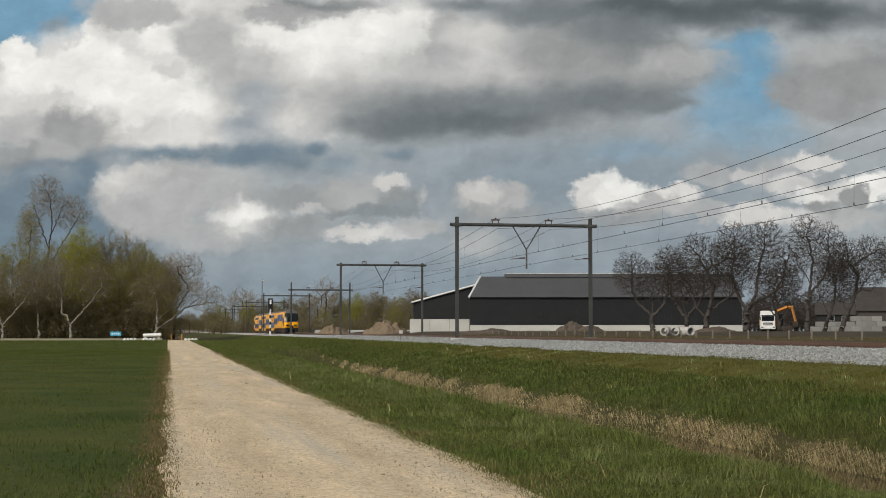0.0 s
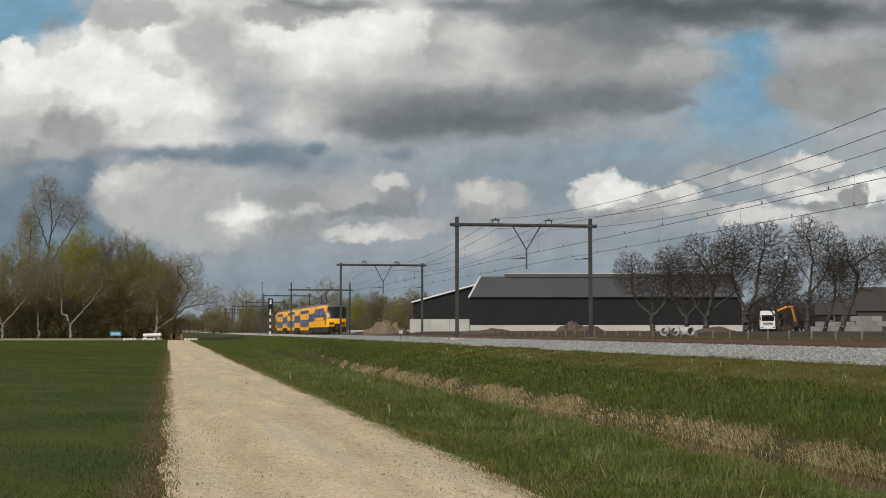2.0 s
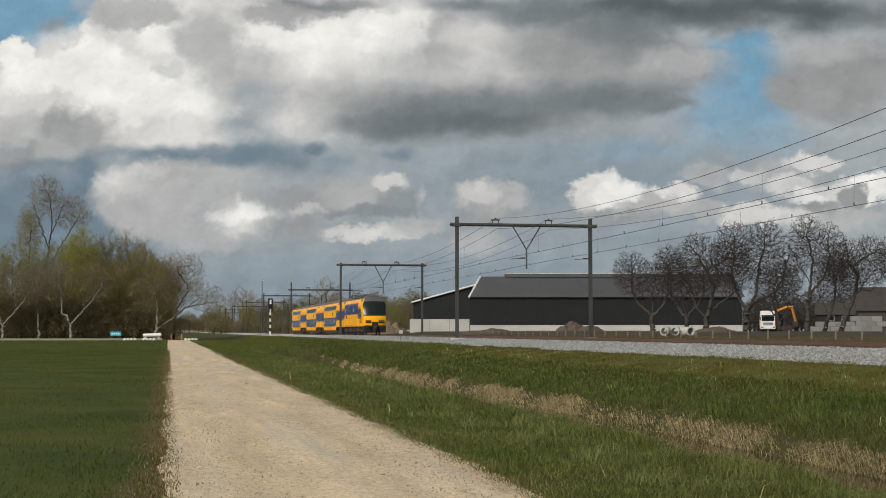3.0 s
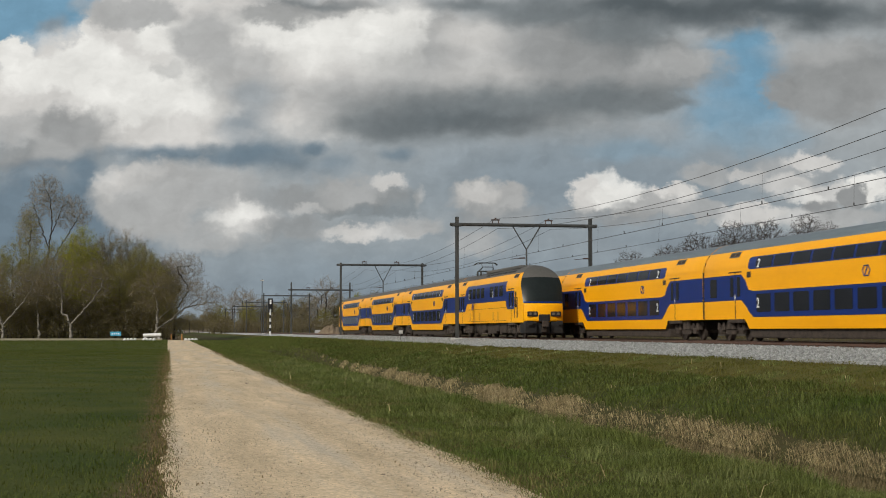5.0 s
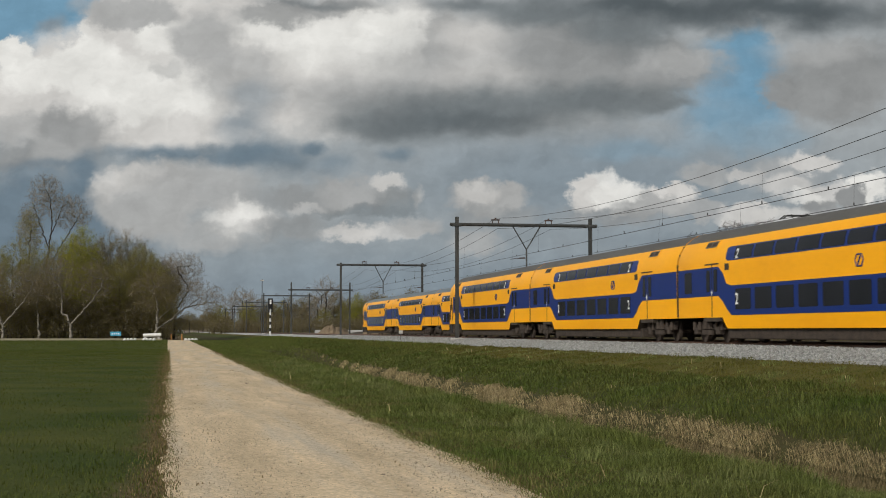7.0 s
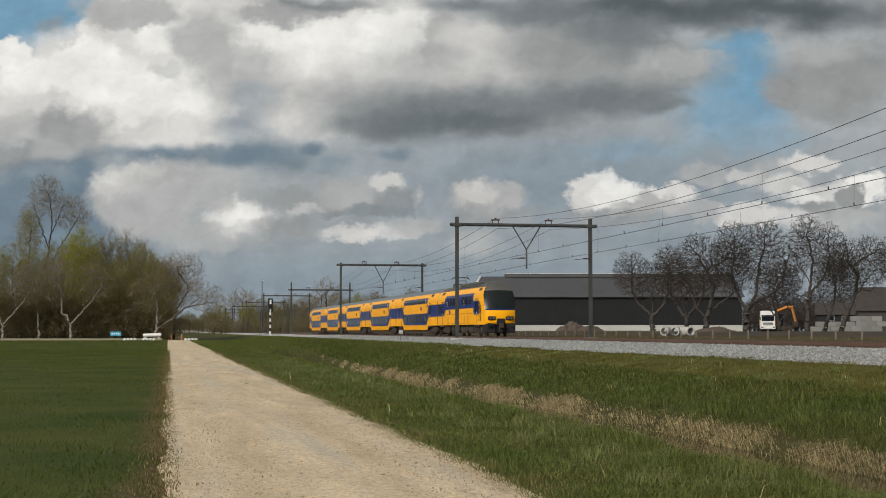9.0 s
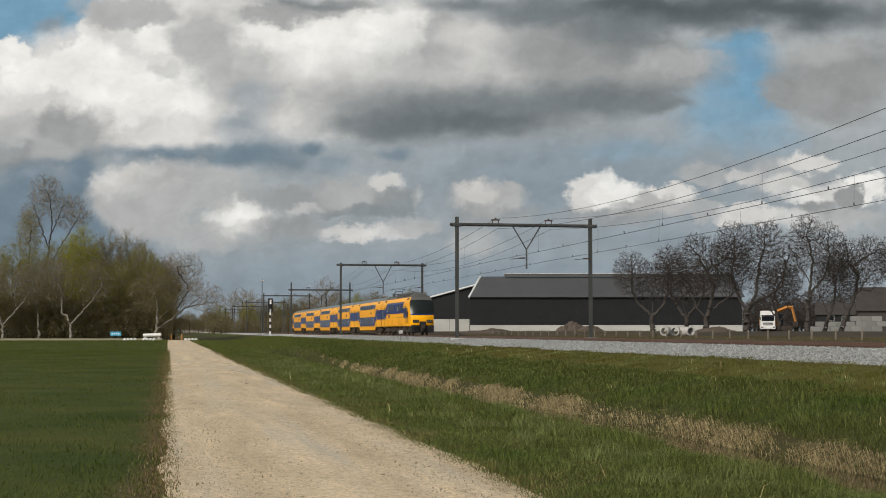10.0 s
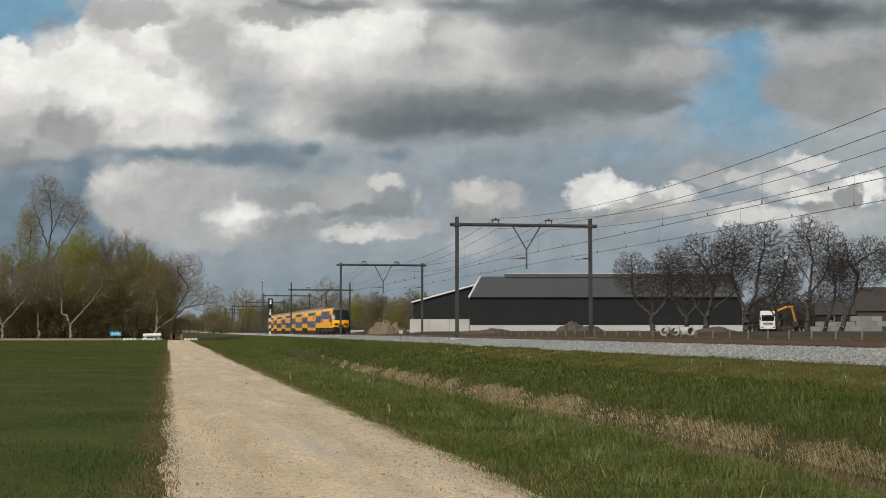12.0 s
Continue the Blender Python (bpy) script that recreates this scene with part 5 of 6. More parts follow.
CROOKED = make_tree(86, [[(0, 0, -0.2), (0.2, 0, 5), (0.6, 0, 8)], [(0.2, 0, 5), (2.6, 0, 9)]], [(0.4, 0, 11.5, 3.4, 3.0, 4.6), (2.8, 0, 12, 2.8, 2.8, 3.6)], 1500, 0.38, 0.45, 4.5, 0.08, 0.26, 0.016, 2.7, 3, 0.8, twig=M_TWIG)
SHRUB = make_tree(91, [[(0, 0, -0.2), (0, 0, 0.8)]], [(0, 0, 2.8, 3.6, 3.0, 3.0)], 260, 0.4, 0.6, 4, 0.15, 0.3, 0.022, twig_len=0.9, budmat=M_BUD_BROWN, buds=4200, bud_size=0.17, scatter=0.4)

olive, brown = "tree with olive spring buds", "upright twiggy tree with brown buds"
copse = [(TALL, 79, 294, 33.8, 0, "tall slender pale-barked tree with bare twigs"), (SLIM, 48, 288, 26.2, 0, "slender upright tree with thin olive buds"),
         (GREEN, 143, 276, 21.6, 10, "tree in fresh yellow-green spring leaf"), (GREEN, 128, 288, 20.5, 130, "tree in fresh yellow-green spring leaf"),
         (OLIVE[0], 100, 285, 19.5, 30, olive), (OLIVE[1], 22, 276, 18.6, 50, olive), (TWIGGY, 196, 280, 21.6, 120, brown), (TWIGGY, 228, 284, 21.8, 200, brown), (TWIGGY, 176, 288, 21.0, 60, brown),
         (OLIVE[0], 248, 280, 18.4, 140, olive), (OLIVE[1], 165, 276, 17.5, 220, olive), (OLIVE[0], -20, 280, 18.6, 260, olive), (OLIVE[1], 60, 282, 17.8, 300, olive),
         (TWIGGY, 268, 288, 16.5, 310, brown), (OLIVE[0], 212, 274, 15.5, 80, olive), (OLIVE[1], -60, 280, 19, 10, olive), (OLIVE[1], 286, 284, 14.6, 100, olive), (OLIVE[0], 270, 278, 16.4, 330, olive), (TWIGGY, 252, 290, 20.0, 20, brown), (TWIGGY, 150, 292, 21.0, 170, brown)]
for proto, mark, d, h, turn, label in copse:
    plant(proto, label, bearing(mark), d, h, turn - HEADING, 0.0, "copse beyond the field", 0.85 if proto is GREEN else 1.0)
for proto, mark, d, h, turn in ((PALE[0], 7, 266, 15.0, 0), (PALE[0], 127, 266, 15.6, 10), (PALE[1], 275, 266, 13.0, 0), (PALE[1], 70, 270, 12.0, 120), (LIMB, 277, 267, 11.2, 0), (CROOKED, 309, 282, 17.4, 0), (CROOKED, 292, 290, 17.0, 70), (CROOKED, 302, 288, 16.0, 200)):
    plant(proto, "small crooked tree with pale grey bark before the copse", bearing(mark), d, h, turn - HEADING, 0.0, "pale-barked trees")
for k in range(44):
    plant(SHRUB, "dense brown shrub at the foot of the copse", bearing(-30 + k * 7.6), 274 + 7 * ((k * 7) % 3), (3.6 if k > 38 else 5.6) + (k * 13 % 5) * 0.8, k * 71, 0.0, "shrubs under the copse")

# far trees along the line and behind the yard
FAR_BROOM = make_tree(101, [[(0, 0, -0.2), (0, 0, 4)]], [(0, 0, 10, 4.2, 4.2, 5.6)], 420, 0.6, 1.0, 6, 0.55, 0.16, 0.035, twig_len=1.6, twig=M_TWIG)
FAR_TWIGGY = make_tree(102, [[(0, 0, -0.2), (0, 0, 4)]], [(0, 0, 8, 4.6, 4.6, 6.6)], 420, 0.7, 1.0, 6, 0.25, 0.25, 0.03, twig_len=1.4, budmat=M_BUD_BROWN, buds=6000, bud_size=0.24, scatter=0.5)
FAR_OLIVE = make_tree(103, [[(0, 0, -0.2), (0, 0, 4)]], [(0, 0, 7.5, 4.6, 4.6, 6.6)], 360, 0.7, 1.1, 6, 0.25, 0.25, 0.03, twig_len=1.4, budmat=M_BUD_OLIVE, buds=7000, bud_size=0.26, scatter=0.55)
FAR_GREEN = make_tree(104, [[(0, 0, -0.2), (0, 0, 4)]], [(0, 0, 8, 3.6, 3.6, 7.0)], 360, 0.7, 1.1, 6, 0.3, 0.2, 0.03, twig_len=1.2, budmat=M_BUD_GREEN, buds=7000, bud_size=0.24, scatter=0.5)
THICKET = make_tree(105, [[(0, 0, -0.2), (0, 0, 1.5)]], [(0, 0, 5.0, 4.0, 4.0, 4.8)], 700, 0.4, 0.55, 5, 0.15, 0.25, 0.03, twigs=3, twig_len=0.9, twig=M_TWIG_DARK)
FAR = [(372, 520, 9, 1), (390, 540, 10, 0), (412, 560, 15.5, 2), (430, 560, 17, 2), (447, 555, 15.5, 2), (440, 540, 11, 0), (462, 560, 12, 1), (478, 560, 12, 1), (496, 560, 11, 0), (512, 560, 13, 1), (530, 560, 13, 1), (548, 560, 14, 1),
       (562, 550, 15, 2), (577, 540, 20, 2), (592, 560, 15, 1), (604, 560, 12, 1), (618, 540, 12, 0), (632, 520, 13, 3), (644, 545, 12.5, 1), (656, 540, 14, 1), (670, 540, 14, 1), (684, 540, 13, 1), (697, 530, 12, 1), (712, 520, 12, 0),
       (726, 500, 14, 1), (742, 500, 14.5, 2), (752, 500, 13, 1), (770, 500, 11, 1), (400, 480, 6, 1), (440, 490, 8, 0), (486, 500, 8, 1), (535, 500, 8, 1), (575, 500, 8, 0), (650, 480, 9, 1), (700, 480, 8, 0)]
kinds = [FAR_OLIVE, FAR_TWIGGY, FAR_BROOM, FAR_GREEN]
words = ["far tree with olive buds beside the line", "far twiggy brown tree beside the line", "far bare tree above the hedge", "far tree in fresh green leaf"]
for i, (mark, d, h, k) in enumerate(FAR):
    plant(kinds[k], words[k], bearing(mark), d, h * 1.1, i * 83, 0.6, "far trees along the line", 0.8 if k == 3 else 1.1)
for i in range(16):
    plant(THICKET, "dark tree behind the farm yard", bearing(1325 + i * 17), 300 + 9 * (i % 3), 6.5 + (i * 5 % 4), i * 47, 1.4, "trees behind the yard", 1.3)
for i in range(22):
    plant(THICKET, "dark brown bush behind the farm yard", bearing(1322 + i * 12), 284 + 5 * (i % 3), 4.2 + (i * 7 % 4) * 0.6, i * 37, 1.4, "bushes behind the yard", 1.2)
for i in range(30):
    plant(SHRUB, "brown hedge bush far along the line", bearing(380 + i * 13), 470 + 9 * (i % 3), 3.6 + (i * 5 % 3) * 0.8, i * 59, 0.8, "far hedge", 1.5)
for i in range(12):
    plant(FAR_TWIGGY, "distant wood on the horizon", bearing(312 + i * 8), 820 + 25 * (i % 3), 9.0 + (i * 5 % 4) * 1.2, i * 77, 0.0, "distant wood", 1.5)
# ---- things at the far end of the field ----
def far_things():
    z = 0.02
    b = thing("barrier", "white tubular barrier lying on two low blocks by the road end", "barrier", pose(*place(bearing(270), 256), z, 0, 0, -HEADING))
    bm = bmesh.new()
    tube(bm, (-1.5, 0, 0.85), (1.6, 0, 0.95), 0.28, sides=12)
    part("tube", bm, M_WHITE, b)
    for x in (-1.1, 1.2):
        bm = bmesh.new()
        box(bm, x - 0.2, x + 0.2, -0.2, 0.2, 0, 0.6, 0.04)
        part("foot", bm, M_CONCRETE, b)
    rnd = random.Random(5)
    bm = bmesh.new()
    bmesh.ops.create_icosphere(bm, subdivisions=2, radius=0.3)
    for v in bm.verts:
        v.co *= 1 + 0.25 * noise.noise(v.co * 3)
        v.co.z *= 0.8
    stone = part("boulder", bm, M_WHITE)
    tagged(stone, "whitewashed boulder marking the road edge", "boulder", "white boulders")
    first = True
    for a, c in ((222, 246), (256, 277), (330, 350)):
        for mark in range(a, c, 6):
            p = pose(*place(bearing(mark), 252 + rnd.uniform(-0.6, 0.6)), z + 0.15, 0, 0, rnd.uniform(0, 360))
            if first:
                stone.matrix_basis, first = p, False
            else:
                copy_thing(stone, p)
    s = thing("sign_board", "bright blue sign board on low posts before the copse", "sign", pose(*place(bearing(206), 262), 0, 0, 0, -HEADING))
    bm = bmesh.new()
    box(bm, -0.95, 0.95, -0.03, 0.03, 0.75, 1.5, 0.02)
    part("board", bm, M_CYAN, s)
    bm = bmesh.new()
    for k in range(4):
        box(bm, -0.7 + k * 0.38, -0.5 + k * 0.38, -0.045, -0.032, 1.0, 1.25)
    part("marking", bm, M_WHITE, s, "white marks")
    for x in (-0.7, 0.7):
        bm = bmesh.new()
        tube(bm, (x, 0.05, 0), (x, 0.05, 0.8), 0.04, sides=6)
        part("post", bm, M_STEEL, s)
    for mark in (304, 323):
        bm = bmesh.new()
        tube(bm, (0, 0, 0), (0, 0, 1.0), 0.09, 0.07, 8)
        tube(bm, (0, 0, 0.98), (0, 0, 1.06), 0.1, 0.06, 8)
        o = part("marker_post", bm, M_ORANGE)
        o.matrix_basis = pose(*place(bearing(mark), 252), z)
        tagged(o, "orange wooden marker post at the road end", "post", "marker posts")
    p = thing("lamp_mast", "tall thin grey mast with a small head", "mast", pose(*place(bearing(464), 330), 0.6))
    bm = bmesh.new()
    tube(bm, (0, 0, 0), (0, 0, 12.6), 0.13, 0.07, 8)
    part("pole", bm, M_STEEL, p)
    bm = bmesh.new()
    box(bm, -0.4, 0.4, -0.12, 0.12, 12.2, 12.45, 0.04)
    part("lamp_head", bm, M_CONCRETE, p)
    for i, (mark, d, w) in enumerate(((325, 1100, 14), (338, 1150, 10), (349, 1080, 12), (360, 1120, 12))):
        shed(bearing(mark), d, w, 9, 3.5 + i % 2, 8.0, "far village house with a grey-brown roof", 10 * i, M_ROOF, M_SLEEPER)


far_things()
shed(bearing(560), 300, 20, 3, 0.55, 0.9, "low pale concrete store behind the sand heaps", 0, M_CONCRETE, M_CONCRETE)
# ---- sky backdrop ----
# Cloud masses: bearing and height in tenths of the distance's tangent scale, half sizes, tone, cover, softness.
TONES = {
    "W": srgb(238, 237, 232),
    "LW": srgb(216, 214, 210),
    "LG": srgb(176, 177, 176),
    "MG": srgb(151, 153, 153),
    "DG": srgb(118, 125, 128),
    "XD": srgb(90, 98, 102),
    "SL": srgb(112, 130, 143),
    "SB": srgb(133, 147, 157),
    "BL": srgb(118, 158, 183),
    "BB": srgb(138, 165, 182),
}
CLOUDS_BASE = [
    (0.00, 0.66, 12.00, 1.20, "SB", 0.9, 1),
    (-7.04, 1.96, 2.40, 1.20, "SL", 0.95, 0.7),
    (2.66, 2.66, 5.20, 1.30, "SB", 0.85, 1),
    (5.26, 4.36, 1.15, 0.95, "BL", 1, 0.5),
    (5.51, 4.71, 0.55, 0.75, "BL", 1, 0.5),
    (4.66, 4.36, 0.70, 0.50, "BL", 0.9, 0.6),
    (5.46, 3.46, 1.30, 0.40, "BB", 0.8, 0.8),
    (3.46, 3.21, 1.20, 0.25, "BB", 0.6, 0.9),
    (4.66, 3.91, 2.00, 0.30, "BB", 0.5, 0.9),
    (-7.24, 5.46, 1.20, 0.85, "BL", 1, 0.4),
    (-6.54, 5.56, 0.60, 0.60, "BL", 1, 0.4),
    (-6.99, 5.41, 0.30, 0.32, "MG", 0.6, 0.8),
    (-6.39, 5.78, 0.40, 0.18, "LG", 0.5, 0.8),
]
CLOUDS_WHITE = [
    (-5.54, 4.36, 2.60, 1.10, "LW", 1, 0.4),
    (-7.24, 4.06, 1.30, 0.75, "LW", 1, 0.45),
    (-3.34, 4.66, 3.30, 1.30, "LW", 1, 0.5),
    (-1.34, 4.96, 2.30, 1.10, "LW", 1, 0.6),
    (-7.66, 4.91, 0.34, 0.30, "W", 1, 0.3),
    (-6.06, 5.28, 0.36, 0.50, "W", 1, 0.3),
    (-6.34, 4.81, 0.60, 0.36, "W", 1, 0.35),
    (-5.24, 5.56, 1.10, 0.60, "LW", 1, 0.4),
    (-3.84, 5.56, 1.60, 0.50, "LW", 1, 0.5),
    (-4.94, 5.26, 0.60, 0.35, "W", 0.9, 0.5),
    (-3.14, 5.46, 0.70, 0.40, "W", 0.8, 0.7),
]
CLOUDS_CRISP = [
    (-7.24, 4.54, 0.80, 0.32, "W", 0.9, 0.5),
    (-6.04, 4.56, 1.10, 0.50, "W", 0.95, 0.6),
    (-5.14, 4.16, 1.50, 0.60, "W", 0.9, 0.7),
    (-4.64, 4.36, 0.80, 0.60, "W", 0.8, 0.7),
    (-4.74, 3.51, 1.50, 0.28, "LW", 0.9, 0.7),
    (-2.24, 5.16, 1.50, 0.60, "W", 0.85, 0.8),
    (-0.94, 5.31, 1.10, 0.60, "W", 1, 0.7),
    (-0.84, 4.76, 0.80, 0.50, "W", 0.7, 0.8),
]
CLOUDS_GREY = [
    (-5.54, 5.68, 0.85, 0.32, "LG", 0.9, 0.4),
    (-4.22, 5.18, 0.66, 0.62, "LG", 0.85, 0.6),
    (-4.86, 4.64, 0.26, 0.18, "MG", 0.4, 0.7),
    (-3.54, 4.46, 0.80, 0.70, "LG", 0.8, 0.6),
    (-3.24, 4.16, 0.50, 0.40, "SB", 0.5, 0.8),
    (-1.84, 4.16, 1.30, 0.50, "LG", 0.8, 0.8),
    (-0.84, 4.06, 1.20, 0.40, "MG", 0.8, 0.8),
    (-2.94, 5.66, 0.90, 0.26, "MG", 0.8, 0.6),
    (-1.84, 5.78, 1.00, 0.20, "MG", 0.7, 0.7),
    (0.06, 5.06, 0.40, 0.70, "MG", 0.8, 0.5),
    (-7.24, 3.56, 1.10, 0.35, "LG", 0.8, 0.6),
    (-6.54, 3.56, 0.70, 0.45, "MG", 0.8, 0.6),
    (-7.34, 3.11, 1.00, 0.25, "MG", 0.8, 0.7),
    (-6.84, 3.18, 0.50, 0.25, "LG", 0.7, 0.7),
]
CLOUDS_BROAD = [
    (1.66, 4.56, 3.30, 1.10, "LG", 0.9, 0.6),
    (3.16, 4.74, 1.85, 0.58, "MG", 0.9, 0.4),
    (4.21, 4.82, 0.95, 0.26, "LG", 0.7, 0.6),
    (0.56, 5.24, 0.90, 0.44, "LW", 0.75, 1),
    (0.76, 4.56, 1.10, 0.45, "LW", 0.45, 0.8),
    (2.36, 5.11, 1.30, 0.55, "MG", 0.85, 0.7),
    (3.36, 5.26, 1.00, 0.45, "DG", 0.6, 0.8),
    (6.94, 4.36, 1.12, 0.68, "MG", 0.95, 0.4),
    (6.21, 4.26, 0.48, 0.32, "MG", 0.9, 0.45),
    (7.46, 4.76, 0.90, 0.60, "MG", 0.8, 0.6),
    (6.66, 4.98, 1.10, 0.28, "LG", 0.6, 0.8),
    (7.16, 4.26, 0.80, 0.30, "MG", 0.5, 0.8),
]
CLOUDS_DARK = [
    (3.66, 5.78, 3.30, 0.45, "XD", 1, 1),
    (6.16, 5.72, 3.20, 0.50, "XD", 1, 1),
    (1.66, 5.68, 1.40, 0.35, "DG", 0.9, 1),
    (0.46, 5.86, 1.10, 0.18, "DG", 0.9, 1),
    (3.06, 5.36, 1.10, 0.35, "DG", 0.8, 1),
    (-2.24, 5.86, 1.30, 0.13, "DG", 0.7, 1),
    (1.06, 3.96, 2.80, 0.58, "DG", 0.95, 0.9),
    (2.96, 4.14, 1.60, 0.40, "DG", 0.95, 0.8),
    (4.06, 4.01, 0.60, 0.14, "DG", 0.9, 1),
    (-0.54, 3.74, 2.00, 0.50, "DG", 0.9, 1),
    (-1.44, 3.61, 0.90, 0.26, "DG", 0.8, 1),
    (0.36, 3.71, 1.70, 0.28, "XD", 0.65, 1),
]
CLOUDS_SLATE = [
    (-4.84, 3.18, 1.70, 0.24, "SL", 0.9, 1),
    (-3.34, 3.16, 1.10, 0.38, "SL", 0.95, 1),
    (-3.54, 3.66, 0.60, 0.30, "SL", 0.7, 1),
    (-2.64, 2.96, 0.70, 0.30, "SL", 0.7, 1),
    (-2.24, 3.21, 0.30, 0.14, "SL", 0.9, 0.85),
    (-0.84, 3.18, 0.32, 0.18, "SL", 0.75, 0.85),
    (-1.84, 2.96, 0.40, 0.30, "SL", 0.6, 1),
    (-6.34, 2.71, 0.28, 0.60, "SL", 0.9, 0.85),
    (-6.94, 2.94, 1.10, 0.18, "SL", 0.7, 1),
]
CLOUDS_LOW = [
    (-5.24, 2.31, 1.00, 0.70, "LG", 1, 0.35),
    (-5.92, 2.61, 0.28, 0.36, "LW", 0.5, 0.6),
    (-5.14, 2.71, 1.00, 0.30, "LW", 0.6, 0.6),
    (-4.34, 2.56, 1.20, 0.50, "LG", 0.9, 0.6),
    (-3.54, 2.04, 0.60, 0.36, "LW", 0.8, 0.6),
    (-3.44, 2.16, 0.36, 0.22, "W", 0.75, 0.7),
    (-3.84, 1.91, 0.40, 0.25, "W", 0.6, 0.6),
    (-4.24, 1.66, 1.10, 0.30, "LG", 0.8, 0.7),
    (-2.24, 2.36, 1.20, 0.35, "MG", 0.8, 0.7),
    (-1.44, 2.41, 0.90, 0.30, "LG", 0.8, 0.6),
    (-0.96, 2.64, 0.28, 0.14, "LW", 0.8, 0.6),
    (-0.42, 2.36, 0.16, 0.20, "LW", 0.5, 0.7),
    (-0.74, 2.26, 0.50, 0.28, "DG", 0.5, 0.6),
]
CLOUDS_STREAKS = [
    (-1.64, 2.12, 0.90, 0.13, "DG", 0.45, 0.7),
    (-0.94, 1.76, 0.90, 0.16, "LW", 0.65, 0.7),
    (-1.64, 1.74, 0.60, 0.14, "LW", 0.8, 0.6),
    (-0.44, 1.86, 0.50, 0.20, "LG", 0.8, 0.6),
    (-2.64, 1.86, 0.70, 0.25, "MG", 0.7, 0.7),
    (-2.44, 2.16, 0.40, 0.13, "LW", 0.4, 0.7),
    (0.86, 2.36, 0.70, 0.30, "LG", 1, 0.4),
    (0.66, 2.41, 0.40, 0.20, "LW", 0.6, 0.6),
    (0.96, 2.01, 0.80, 0.22, "MG", 0.7, 0.6),
    (0.56, 1.56, 0.50, 0.25, "LG", 0.8, 0.6),
]
CLOUDS_CUMULUS = [
    (2.86, 2.51, 0.50, 0.34, "W", 0.85, 0.4),
    (2.56, 2.41, 0.32, 0.34, "LW", 1, 0.3),
    (3.16, 2.36, 0.50, 0.30, "W", 0.9, 0.4),
    (4.06, 2.36, 0.45, 0.22, "LW", 1, 0.35),
    (3.66, 2.21, 0.70, 0.22, "LG", 0.9, 0.5),
    (4.46, 2.16, 0.60, 0.18, "LG", 0.8, 0.5),
    (3.06, 2.01, 1.10, 0.20, "MG", 0.7, 0.7),
    (4.66, 2.76, 0.50, 0.25, "LG", 0.8, 0.6),
    (5.36, 2.76, 0.30, 0.14, "LW", 0.8, 0.5),
    (4.56, 1.61, 2.20, 0.30, "SB", 0.5, 0.9),
]
CLOUDS_RIGHT = [
    (5.96, 2.76, 0.90, 0.35, "LG", 0.7, 0.7),
    (6.56, 3.01, 0.50, 0.20, "LW", 0.9, 0.45),
    (6.16, 2.56, 0.60, 0.20, "LW", 0.7, 0.6),
    (5.46, 2.06, 0.60, 0.16, "LW", 0.9, 0.45),
    (6.16, 2.01, 0.70, 0.20, "LW", 0.7, 0.6),
    (6.96, 2.41, 0.60, 0.24, "LW", 0.8, 0.5),
    (7.56, 2.51, 0.40, 0.35, "W", 1, 0.35),
    (7.34, 2.34, 0.28, 0.24, "MG", 1, 0.35),
    (6.76, 2.18, 0.35, 0.16, "MG", 0.9, 0.4),
    (7.16, 1.94, 0.80, 0.20, "LG", 0.9, 0.6),
    (6.46, 2.36, 0.40, 0.12, "W", 0.7, 0.5),
]
CLOUD_BANKS = [CLOUDS_BASE, CLOUDS_WHITE, CLOUDS_CRISP, CLOUDS_GREY, CLOUDS_BROAD, CLOUDS_DARK, CLOUDS_SLATE, CLOUDS_LOW, CLOUDS_STREAKS, CLOUDS_CUMULUS, CLOUDS_RIGHT]


